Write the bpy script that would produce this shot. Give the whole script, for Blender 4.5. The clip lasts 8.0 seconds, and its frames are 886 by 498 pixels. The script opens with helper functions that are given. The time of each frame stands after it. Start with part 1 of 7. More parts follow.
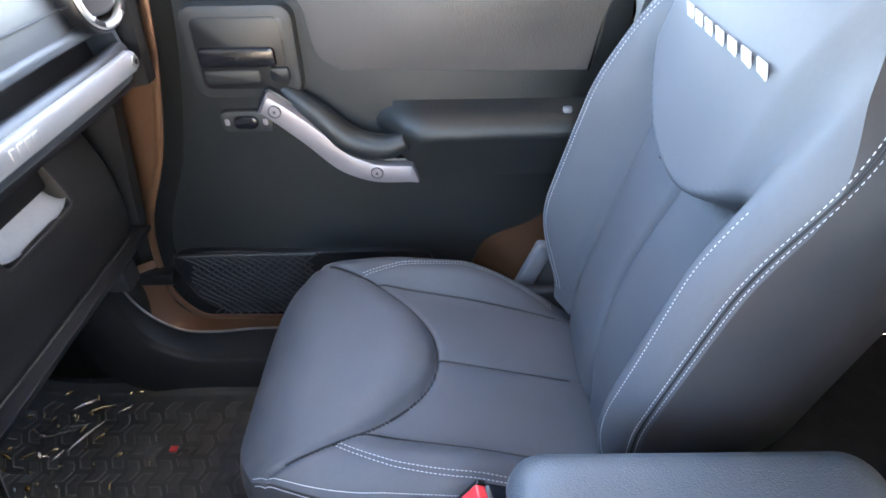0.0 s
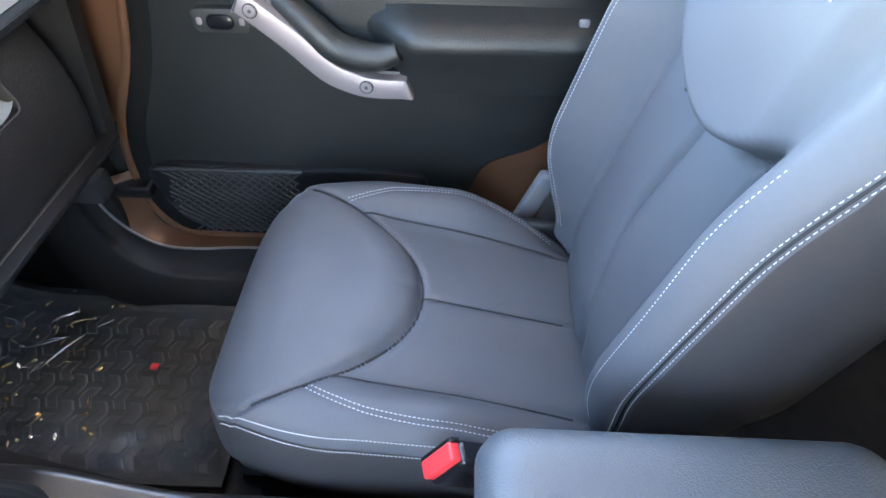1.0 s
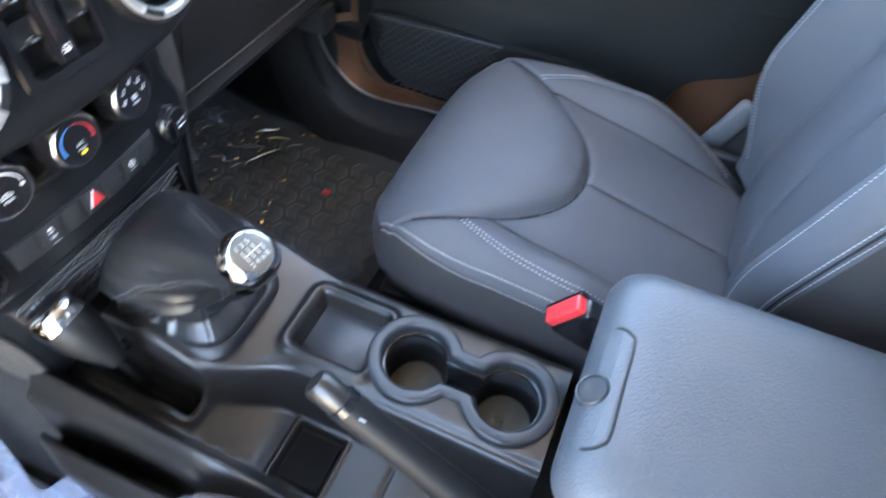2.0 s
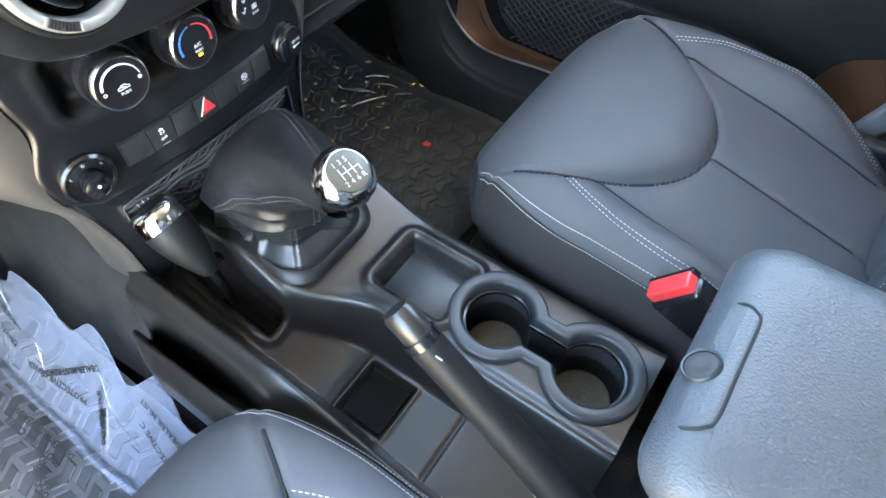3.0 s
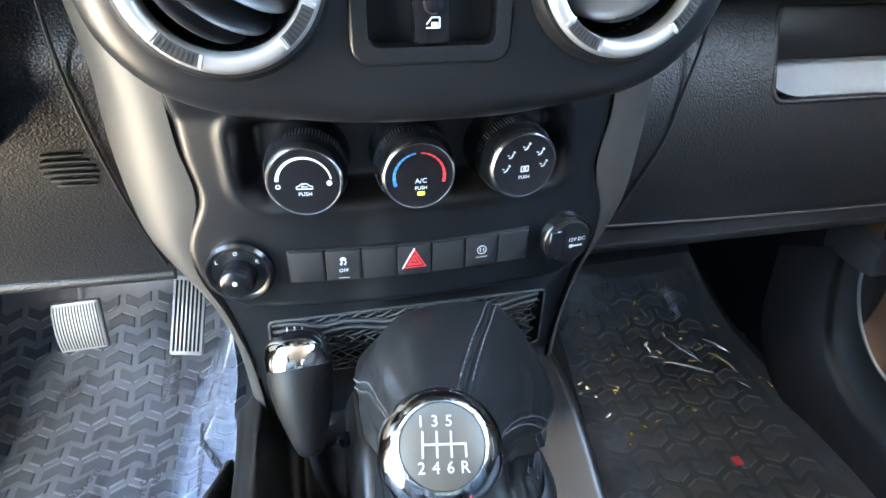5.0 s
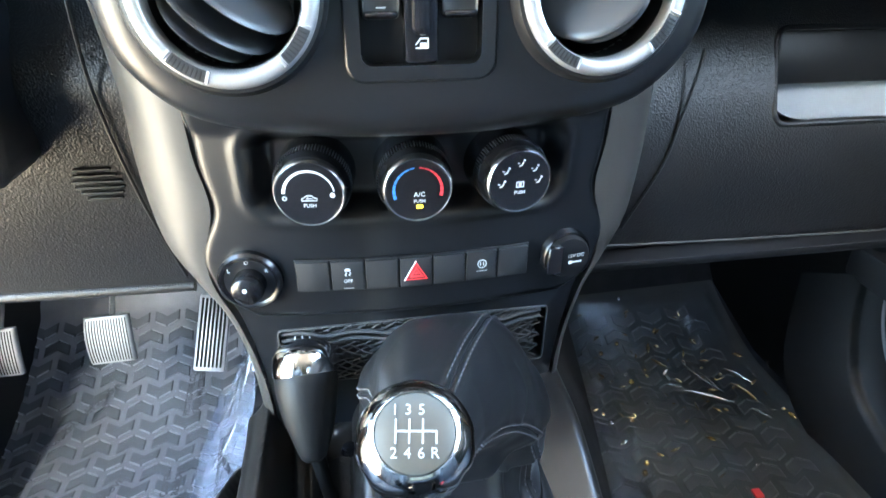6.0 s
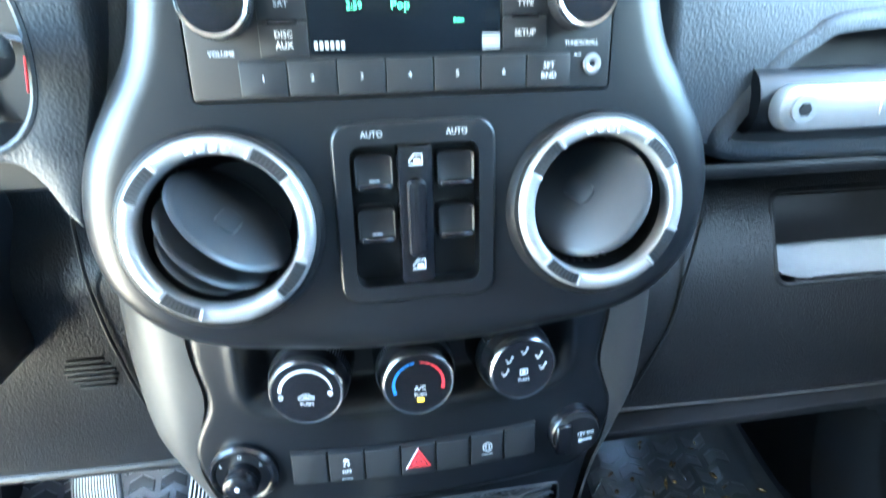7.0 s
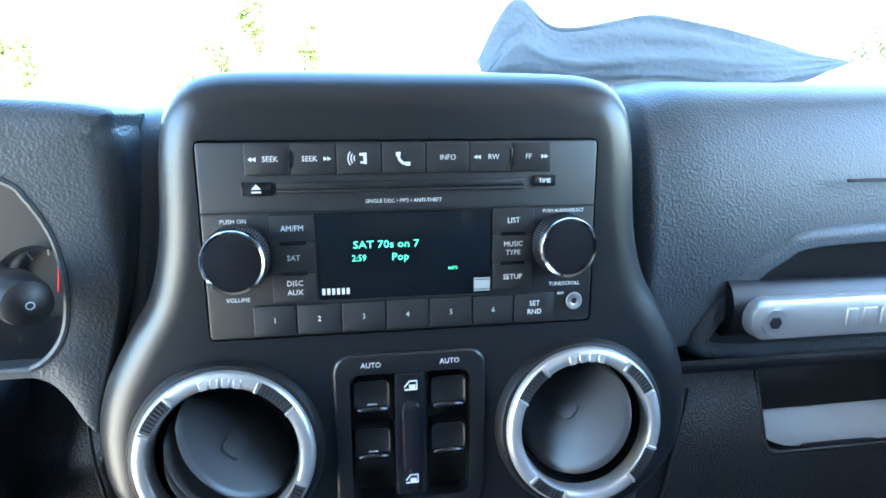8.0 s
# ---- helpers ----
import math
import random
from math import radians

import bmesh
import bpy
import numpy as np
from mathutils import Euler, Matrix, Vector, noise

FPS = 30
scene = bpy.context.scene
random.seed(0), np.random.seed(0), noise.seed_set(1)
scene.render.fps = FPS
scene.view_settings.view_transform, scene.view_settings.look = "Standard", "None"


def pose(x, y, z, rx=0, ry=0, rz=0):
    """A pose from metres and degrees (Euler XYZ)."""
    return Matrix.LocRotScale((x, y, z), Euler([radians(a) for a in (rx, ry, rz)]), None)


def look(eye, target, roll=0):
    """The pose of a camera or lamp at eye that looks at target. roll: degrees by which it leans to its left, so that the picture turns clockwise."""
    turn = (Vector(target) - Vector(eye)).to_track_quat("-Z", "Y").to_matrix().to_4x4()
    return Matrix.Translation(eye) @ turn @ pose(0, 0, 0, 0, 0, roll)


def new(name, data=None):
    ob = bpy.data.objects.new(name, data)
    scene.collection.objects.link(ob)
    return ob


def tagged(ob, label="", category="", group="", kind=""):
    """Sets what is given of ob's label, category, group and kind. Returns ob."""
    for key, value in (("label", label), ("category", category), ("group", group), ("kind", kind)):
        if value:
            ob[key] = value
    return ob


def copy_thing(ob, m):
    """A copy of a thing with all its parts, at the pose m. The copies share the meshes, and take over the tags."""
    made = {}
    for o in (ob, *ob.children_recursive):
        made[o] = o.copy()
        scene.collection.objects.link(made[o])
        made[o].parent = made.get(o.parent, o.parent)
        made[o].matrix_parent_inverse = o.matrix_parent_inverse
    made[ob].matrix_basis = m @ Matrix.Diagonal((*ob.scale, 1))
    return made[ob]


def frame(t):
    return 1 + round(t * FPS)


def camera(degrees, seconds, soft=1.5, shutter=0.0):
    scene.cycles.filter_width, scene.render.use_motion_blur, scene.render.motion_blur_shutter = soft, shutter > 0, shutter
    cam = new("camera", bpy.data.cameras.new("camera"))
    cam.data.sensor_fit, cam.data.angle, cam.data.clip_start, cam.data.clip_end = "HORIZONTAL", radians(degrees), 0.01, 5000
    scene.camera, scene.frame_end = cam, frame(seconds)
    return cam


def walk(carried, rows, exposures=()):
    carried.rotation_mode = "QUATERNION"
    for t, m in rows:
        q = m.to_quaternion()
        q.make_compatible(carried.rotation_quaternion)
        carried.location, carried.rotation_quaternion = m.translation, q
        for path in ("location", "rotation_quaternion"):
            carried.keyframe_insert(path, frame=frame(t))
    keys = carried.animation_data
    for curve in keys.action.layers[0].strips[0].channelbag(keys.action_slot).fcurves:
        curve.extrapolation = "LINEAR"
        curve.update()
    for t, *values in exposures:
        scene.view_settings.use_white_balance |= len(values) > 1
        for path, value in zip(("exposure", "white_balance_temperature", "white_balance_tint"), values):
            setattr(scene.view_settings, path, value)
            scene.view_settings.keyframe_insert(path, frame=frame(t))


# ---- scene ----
cam = camera(73.9, 8.0, soft=1.5, shutter=0.35)
PATH = [
    (0, (-0.195, 0.023, 1.012), (1.384, 0.035, -0.216), -1.1),
    (0.5, (-0.15, 0.012, 1.003), (1.316, -0.004, -0.357), 0.7),
    (1, (-0.119, -0.003, 0.983), (1.26, 0.036, -0.466), 0.9),
    (1.2, (-0.116, -0.013, 0.979), (1.232, 0.093, -0.495), 0.5),
    (1.5, (-0.143, -0.009, 0.972), (1.153, 0.212, -0.535), 1.4),
    (2, (-0.228, 0.002, 0.947), (0.902, 0.456, -0.639), 2.5),
    (2.2, (-0.237, 0.001, 0.924), (0.812, 0.548, -0.689), 1.3),
    (3.3, (-0.23, 0.017, 0.883), (0.684, 0.756, -0.735), -1.7),
    (3.5, (-0.201, 0.04, 0.855), (0.702, 0.885, -0.717), -2.7),
    (3.8, (-0.16, 0.107, 0.817), (0.692, 1.165, -0.652), -2.0),
    (4, (-0.138, 0.115, 0.817), (0.593, 1.378, -0.552), -2.6),
    (4.2, (-0.104, 0.122, 0.795), (0.507, 1.538, -0.478), -2.5),
    (4.5, (-0.071, 0.119, 0.771), (0.389, 1.67, -0.403), -2.1),
    (5.8, (-0.032, 0.074, 0.751), (0.198, 1.77, -0.284), -2.0),
    (6, (-0.027, 0.074, 0.752), (0.188, 1.792, -0.249), -2.5),
    (6.5, (-0.021, 0.094, 0.768), (0.199, 1.884, -0.096), -3.4),
    (7, (-0.017, 0.11, 0.808), (0.222, 1.962, 0.094), -3.8),
    (7.5, (-0.017, 0.104, 0.866), (0.249, 2.016, 0.343), -3.0),
    (8, (-0.008, 0.108, 0.891), (0.244, 2.034, 0.417), -2.5),
]
walk(cam, [(t, look(eye, target, roll)) for t, eye, target, roll in PATH],
     exposures=[(0.0, 5.28, 6900, 13), (1.0, 5.58, 6850, 11), (2.0, 5.47, 6800, 10), (3.5, 5.5, 7200, 2), (4.5, 5.65, 6650, 3), (6.0, 5.82, 6350, 0), (6.5, 6.05, 6050, -4), (7.0, 5.92, 5400, -6), (7.5, 5.38, 5600, -3), (8.0, 4.70, 5300, -1)])
# ---- world, sun, exposure ----
SUN_ELEV, SUN_AZ = 46.0, 181.0     # degrees; azimuth clockwise from the nose of the car
world = bpy.data.worlds.new("daylight")
scene.world = world
world.use_nodes = True
wn = world.node_tree
sky = wn.nodes.new("ShaderNodeTexSky")
sky.sky_type, sky.sun_disc = "NISHITA", False
sky.sun_elevation, sky.sun_rotation = radians(SUN_ELEV), radians(SUN_AZ)
sky.air_density, sky.dust_density = 1.2, 2.0
wn.nodes["Background"].inputs["Strength"].default_value = 0.15
wn.links.new(sky.outputs["Color"], wn.nodes["Background"].inputs["Color"])
sun = new("sun", bpy.data.lights.new("sun", "SUN"))
sun.data.energy, sun.data.angle, sun.data.color = 5.0, radians(0.6), (1.0, 0.93, 0.82)
_a, _e = radians(SUN_AZ), radians(SUN_ELEV)
sun_way = Vector((math.sin(_a) * math.cos(_e), math.cos(_a) * math.cos(_e), math.sin(_e)))
sun.matrix_world = look(sun_way * 30, (0, 0, 0))


# ---- materials ----
def material(name, color, rough=0.5, metal=0.0, grain=0.0, grain_size=400.0, stain=0.12, stain_size=9.0,
             kind="noise", coat=0.0, spec=0.5, alpha=1.0, emit=0.0, rough_var=0.0):
    """A surface with fine relief (grain), large soft variation of tone (stain) and uneven gloss."""
    m = bpy.data.materials.new(name)
    m.use_nodes = True
    nt = m.node_tree
    b = nt.nodes["Principled BSDF"]
    b.inputs["Roughness"].default_value = rough
    b.inputs["Metallic"].default_value = metal
    b.inputs["Coat Weight"].default_value = coat
    b.inputs["Specular IOR Level"].default_value = spec
    b.inputs["Alpha"].default_value = alpha
    tc = nt.nodes.new("ShaderNodeTexCoord")
    if stain:
        big = nt.nodes.new("ShaderNodeTexNoise")
        big.inputs["Scale"].default_value, big.inputs["Detail"].default_value = stain_size, 6.0
        nt.links.new(tc.outputs["Object"], big.inputs["Vector"])
        fine = nt.nodes.new("ShaderNodeTexNoise")
        fine.inputs["Scale"].default_value, fine.inputs["Detail"].default_value = stain_size * 23, 3.0
        nt.links.new(tc.outputs["Object"], fine.inputs["Vector"])
        add = nt.nodes.new("ShaderNodeMath")
        add.operation = "MULTIPLY_ADD"
        add.inputs[1].default_value = 0.35
        nt.links.new(fine.outputs["Fac"], add.inputs[0])
        nt.links.new(big.outputs["Fac"], add.inputs[2])
        ramp = nt.nodes.new("ShaderNodeMapRange")
        ramp.inputs["From Min"].default_value, ramp.inputs["From Max"].default_value = 0.35, 1.0
        ramp.inputs["To Min"].default_value, ramp.inputs["To Max"].default_value = 1 - stain, 1 + stain
        nt.links.new(add.outputs[0], ramp.inputs["Value"])
        mul = nt.nodes.new("ShaderNodeMix")
        mul.data_type, mul.blend_type = "RGBA", "MULTIPLY"
        mul.inputs["Factor"].default_value = 1.0
        mul.inputs[6].default_value = (*color, 1)
        nt.links.new(ramp.outputs[0], mul.inputs[7])
        nt.links.new(mul.outputs[2], b.inputs["Base Color"])
        if rough_var:
            rr = nt.nodes.new("ShaderNodeMapRange")
            rr.inputs["From Min"].default_value, rr.inputs["From Max"].default_value = 0.35, 1.0
            rr.inputs["To Min"].default_value, rr.inputs["To Max"].default_value = rough - rough_var, rough + rough_var
            nt.links.new(add.outputs[0], rr.inputs["Value"])
            nt.links.new(rr.outputs[0], b.inputs["Roughness"])
    else:
        b.inputs["Base Color"].default_value = (*color, 1)
    if grain:
        if kind == "pebble":
            tex = nt.nodes.new("ShaderNodeTexVoronoi")
            tex.feature = "SMOOTH_F1"
            tex.inputs["Scale"].default_value = grain_size
            out = tex.outputs["Distance"]
        else:
            tex = nt.nodes.new("ShaderNodeTexNoise")
            tex.inputs["Scale"].default_value, tex.inputs["Detail"].default_value = grain_size, 4.0
            out = tex.outputs["Fac"]
        nt.links.new(tc.outputs["Object"], tex.inputs["Vector"])
        bump = nt.nodes.new("ShaderNodeBump")
        bump.inputs["Strength"].default_value = grain
        bump.inputs["Distance"].default_value = 0.6 / grain_size
        nt.links.new(out, bump.inputs["Height"])
        nt.links.new(bump.outputs["Normal"], b.inputs["Normal"])
    if emit:
        b.inputs["Emission Color"].default_value = (*color, 1)
        b.inputs["Emission Strength"].default_value = emit
    return m


def film_material(name, tint, gloss, haze=0.0, haze_color=(.7, .78, .9), rough=0.08, sheen=(1, 1, 1)):
    """Thin clear plastic: see-through, with a glossy skin."""
    m = bpy.data.materials.new(name)
    m.use_nodes = True
    nt = m.node_tree
    nt.nodes.remove(nt.nodes["Principled BSDF"])
    clear = nt.nodes.new("ShaderNodeBsdfTransparent")
    clear.inputs["Color"].default_value = (*tint, 1)
    skin = nt.nodes.new("ShaderNodeBsdfGlossy")
    skin.inputs["Roughness"].default_value = rough
    skin.inputs["Color"].default_value = (*sheen, 1)
    fres = nt.nodes.new("ShaderNodeFresnel")
    fres.inputs["IOR"].default_value = gloss
    mix = nt.nodes.new("ShaderNodeMixShader")
    nt.links.new(fres.outputs[0], mix.inputs[0])
    body = clear
    if haze:
        milk = nt.nodes.new("ShaderNodeBsdfDiffuse")
        milk.inputs["Color"].default_value = (*haze_color, 1)
        body = nt.nodes.new("ShaderNodeMixShader")
        body.inputs[0].default_value = haze
        nt.links.new(clear.outputs[0], body.inputs[1])
        nt.links.new(milk.outputs[0], body.inputs[2])
    nt.links.new(body.outputs[0], mix.inputs[1])
    nt.links.new(skin.outputs[0], mix.inputs[2])
    nt.links.new(mix.outputs[0], nt.nodes["Material Output"].inputs["Surface"])
    return m


LEATHER = material("seat_leather", (0.080, 0.083, 0.093), 0.56, spec=0.2, grain=0.22, grain_size=900, stain=0.10, rough_var=0.05)
LEATHER_SIDE = material("seat_side_vinyl", (0.036, 0.033, 0.034), 0.55, grain=0.2, grain_size=700, stain=0.12, rough_var=0.05)
LEATHER_BOOT = material("boot_leather", (0.013, 0.0133, 0.0145), 0.37, spec=0.6, grain=0.10, grain_size=700, stain=0.12, rough_var=0.02)
GRIP = material("vent_grip", (0.045, 0.046, 0.05), 0.5, stain=0.1, grain=0.2, grain_size=1500)
ARMREST = material("armrest_vinyl", (0.062, 0.069, 0.079), 0.42, grain=0.55, grain_size=650, kind="pebble", stain=0.1, rough_var=0.06)
THREAD = material("thread", (0.40, 0.40, 0.42), 0.7, grain=0.3, grain_size=2000, stain=0.1)
BOOT_THREAD = material("boot_thread", (0.12, 0.12, 0.125), 0.6, grain=0.3, grain_size=2000, stain=0.1)
# Dark joint colour; on the seats it paints the shade in creases.
SEAM = material("dark_seam_crease", (0.012, 0.012, 0.014), 0.8, stain=0.1)
CUP_MAT = material("cup_mat_rubber", (0.085, 0.075, 0.052), 0.6, grain=0.4, grain_size=500, stain=0.3, stain_size=40)
# Paler than the panel, to paint the highlight on its edge.
PANEL_EDGE = material("panel_edge", (0.06, 0.06, 0.06), 0.22, stain=0.1)
VANE = material("vane_plastic", (0.030, 0.033, 0.038), 0.36, stain=0.12, grain=0.1, grain_size=1500)
PAD = material("dash_pad_grain", (0.042, 0.049, 0.058), 0.42, spec=0.35, grain=0.36, grain_size=650, kind="pebble", stain=0.10, rough_var=0.06)
BEZEL = material("bezel_satin_black", (0.0075, 0.0083, 0.0102), 0.35, spec=0.55, grain=0.12, grain_size=1500, stain=0.08, rough_var=0.02)
SWITCH = material("switch_black", (0.014, 0.015, 0.017), 0.42, grain=0.12, grain_size=1500, stain=0.12)
CHEEK = material("stack_side_plastic", (0.044, 0.041, 0.038), 0.47, grain=0.2, grain_size=1300, stain=0.1, rough_var=0.05)
PANEL = material("climate_panel_black", (0.0062, 0.007, 0.0088), 0.33, spec=0.48, grain=0.10, grain_size=1300, stain=0.06, rough_var=0.01)
# Far paler than the door: the glare on the latch lip is painted in.
LATCH_GLARE = material("latch_lip_glare", (0.30, 0.32, 0.34), 0.42, grain=0.2, grain_size=900, stain=0.1)
KNEE = material("lower_dash_plastic", (0.012, 0.012, 0.013), 0.40, spec=0.37, grain=0.6, grain_size=700, kind="pebble", stain=0.1, rough_var=0.05)
CONSOLE = material("console_plastic", (0.017, 0.0155, 0.0145), 0.32, spec=0.52, grain=0.12, grain_size=1400, stain=0.15, rough_var=0.02)
CONSOLE_GREY = material("console_insert_plastic", (0.030, 0.032, 0.036), 0.38, grain=0.2, grain_size=900, stain=0.12, rough_var=0.06)
BLACK = material("plain_black_plastic", (0.005, 0.005, 0.006), 0.45, stain=0.2, grain=0.1, grain_size=900)
GLOSS_BLACK = material("gloss_black_plastic", (0.008, 0.008, 0.010), 0.22, stain=0.2)
RUBBER = material("black_rubber", (0.008, 0.008, 0.008), 0.8, spec=0.08, grain=0.2, grain_size=900, stain=0.2)
SILVER = material("satin_silver_paint", (0.50, 0.50, 0.505), 0.38, metal=0.75, grain=0.08, grain_size=2500, stain=0.05, rough_var=0.04)
CHROME = material("chrome", (0.60, 0.60, 0.61), 0.10, metal=1.0, stain=0.03)
RING = material("satin_chrome", (0.52, 0.52, 0.53), 0.24, metal=1.0, stain=0.03)
DISC = material("knob_disc_metal", (0.095, 0.087, 0.071), 0.45, metal=0.3, grain=0.1, grain_size=2500, stain=0.06)
STEEL = material("worn_steel", (0.45, 0.45, 0.46), 0.40, metal=0.9, grain=0.2, grain_size=900, stain=0.2)
RADIO_FACE = material("radio_face", (0.011, 0.012, 0.014), 0.46, grain=0.2, grain_size=1800, stain=0.12)
SCREEN = material("radio_display_glass", (0.005, 0.007, 0.010), 0.16, stain=0.0, spec=0.25)
PRINT = material("white_print", (0.62, 0.64, 0.66), 0.6, stain=0.05)
PRINT_GREY = material("grey_print", (0.32, 0.34, 0.36), 0.6, stain=0.05)
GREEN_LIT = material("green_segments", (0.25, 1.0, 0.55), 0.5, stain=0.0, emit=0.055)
AMBER_LIT = material("amber_lamp", (1.0, 0.62, 0.04), 0.5, stain=0.0, emit=0.06)
HAZARD_RED = material("hazard_red", (0.75, 0.05, 0.06), 0.35, stain=0.05)
BUCKLE_RED = material("buckle_red_plastic", (0.80, 0.045, 0.05), 0.35, stain=0.05, coat=0.2)
ARC_BLUE = material("blue_print", (0.05, 0.22, 0.60), 0.5, stain=0.0)
ARC_RED = material("red_print", (0.65, 0.04, 0.05), 0.5, stain=0.0)
DOOR_CARD = material("door_card_vinyl", (0.013, 0.014, 0.014), 0.45, grain=0.5, grain_size=650, kind="pebble", stain=0.12, rough_var=0.05)
# Door vinyl again, paler: light on the upper door is in the colour.
DOOR_UPPER_LIT = material("door_upper_lit_vinyl", (0.066, 0.058, 0.054), 0.50, grain=0.5, grain_size=650, kind="pebble", stain=0.12, rough_var=0.05)
DOOR_MID = material("door_moulding", (0.024, 0.024, 0.024), 0.5, grain=0.4, grain_size=650, kind="pebble", stain=0.12)
NET = material("pocket_net", (0.028, 0.029, 0.031), 0.7, stain=0.2, grain=0.3, grain_size=1500)
PULL = material("pull_handle_silver", (0.27, 0.240, 0.250), 0.46, metal=0.5, grain=0.1, grain_size=2500, stain=0.06, rough_var=0.05)
COPPER = material("copper_body_paint", (0.135, 0.068, 0.038), 0.34, metal=0.30, stain=0.12, coat=0.5)
CARPET = material("carpet", (0.030, 0.030, 0.031), 0.95, grain=1.0, grain_size=500, stain=0.3, stain_size=30, spec=0.1)
MAT = material("floor_mat_rubber", (0.155, 0.16, 0.172), 0.50, grain=0.3, grain_size=500, stain=0.25, stain_size=20, rough_var=0.1)
PEDAL = material("pedal_metal", (0.20, 0.20, 0.205), 0.5, metal=0.5, grain=0.2, grain_size=900, stain=0.25)
HANDLE = material("lever_handle_plastic", (0.008, 0.008, 0.0085), 0.50, spec=0.28, grain=0.3, grain_size=1300, stain=0.12)
MAT_BLACK_PAD = material("floor_mat_black_pad", (0.074, 0.074, 0.067), 0.50, spec=0.5, grain=0.4, grain_size=500, stain=0.4, stain_size=20)
MAT_PAD = material("floor_mat_pad_rubber", (0.046, 0.049, 0.055), 0.66, spec=0.35, grain=0.3, grain_size=500, stain=0.25, stain_size=20, rough_var=0.1)
MAT_BASE = material("floor_mat_groove", (0.085, 0.088, 0.096), 0.55, grain=0.3, grain_size=500, stain=0.25, stain_size=20)
# Same rubber as the pads, darker: groove shade is in the colour.
MAT_BLACK_BASE = material("floor_mat_black_groove_shade", (0.047, 0.047, 0.043), 0.6, grain=0.3, grain_size=500, stain=0.3, stain_size=20)
KNOB_PRINT = material("knob_enamel", (0.46, 0.46, 0.45), 0.5, stain=0.05)
# Same rubber, paler: the gleam on the tread lips is in the colour.
MAT_BLACK = material("floor_mat_black", (0.13, 0.13, 0.12), 0.45, spec=0.5, grain=0.3, grain_size=500, stain=0.3, stain_size=20, rough_var=0.1)
WEB = material("belt_webbing", (0.05, 0.05, 0.052), 0.8, grain=0.6, grain_size=900, stain=0.15)
BELT_STALK = material("grey_belt_cover", (0.13, 0.13, 0.14), 0.6, stain=0.1)
HEADLINER = material("hardtop_headliner", (0.32, 0.32, 0.33), 0.9, grain=0.5, grain_size=300, stain=0.1)
KICK = material("kick_panel_black", (0.010, 0.010, 0.0105), 0.55, grain=0.3, grain_size=600, stain=0.15)
TRIM_DARK = material("dark_trim", (0.03, 0.03, 0.032), 0.6, grain=0.3, grain_size=600, stain=0.15)
SHEET = material("grey_paper_sheet", (0.20, 0.205, 0.215), 0.8, grain=0.5, grain_size=140, stain=0.15)
ASPHALT = material("asphalt", (0.46, 0.375, 0.28), 0.9, grain=0.6, grain_size=60, stain=0.2, stain_size=2)
LEAF = material("leaves", (0.11, 0.14, 0.035), 0.6, stain=0.35, stain_size=4)
BARK = material("bark", (0.16, 0.12, 0.09), 0.9, grain=0.8, grain_size=30, stain=0.3)
CAR_FAR = material("far_car_paint", (0.45, 0.46, 0.48), 0.3, stain=0.1, coat=0.5)
GREASE_INK = material("black_ink", (0.015, 0.015, 0.02), 0.6, stain=0.0)
FILM = film_material("clear_film", (0.93, 0.94, 0.95), 1.15, 0.015, rough=0.07)
FILM_PRINTED = film_material("printed_clear_film", (0.92, 0.94, 0.96), 1.16, 0.04, (.50, .62, .85), 0.25)
FILM_MILKY = film_material("milky_film", (0.85, 0.89, 0.95), 1.45, 0.24, (.55, .66, .90), 0.09)
FILM_HEM = film_material("milky_film_hem", (0.88, 0.90, 0.94), 1.28, 0.06, (.55, .62, .74), 0.20)
# White and amber haze in these two paints the glints on the film.
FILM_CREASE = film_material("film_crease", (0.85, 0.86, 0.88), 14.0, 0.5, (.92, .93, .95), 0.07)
FILM_AMBER_GLINT = film_material("amber_glint_crease", (0.80, 0.60, 0.25), 14.0, 0.6, (.95, .55, .10), 0.08, (1, .72, .34))
GLASS = film_material("window_glass", (0.93, 0.96, 0.95), 1.25)
TINTED = film_material("tinted_glass", (0.10, 0.11, 0.11), 1.45)
GAUGE_FACE = material("gauge_face", (0.014, 0.014, 0.016), 0.4, stain=0.1)


# ---- building helpers ----
def mesh_of(bm, mat, smooth=True, sharp=40):
    me = bpy.data.meshes.new("mesh")
    bmesh.ops.recalc_face_normals(bm, faces=bm.faces)
    if smooth:
        lim = radians(sharp)
        for f in bm.faces:
            f.smooth = True
        for e in bm.edges:
            if len(e.link_faces) == 2 and e.calc_face_angle(0) > lim:
                e.smooth = False
    bm.to_mesh(me)
    bm.free()
    if mat:
        me.materials.append(mat)
    return me


def set_normals(ob, normals):
    """Lets neighbouring panels of one surface shade as one."""
    ob.data.normals_split_custom_set_from_vertices(normals)


def grid_normals(pts):
    n, m = len(pts), len(pts[0])
    out = {}
    for i in range(n):
        for j in range(m):
            du = Vector(pts[min(i + 1, n - 1)][j]) - Vector(pts[max(i - 1, 0)][j])
            dv = Vector(pts[i][min(j + 1, m - 1)]) - Vector(pts[i][max(j - 1, 0)])
            out[i, j] = du.cross(dv).normalized()
    return out


def part(name, bm, mat, parent=None, label="", smooth=True, sharp=40, at=None):
    me = bm if isinstance(bm, bpy.types.Mesh) else mesh_of(bm, mat, smooth, sharp)
    me.name = name
    ob = new(name, me)
    if parent:
        ob.parent = parent
    if at is not None:
        ob.matrix_basis = at
    if label:
        ob["label"] = label
    return ob


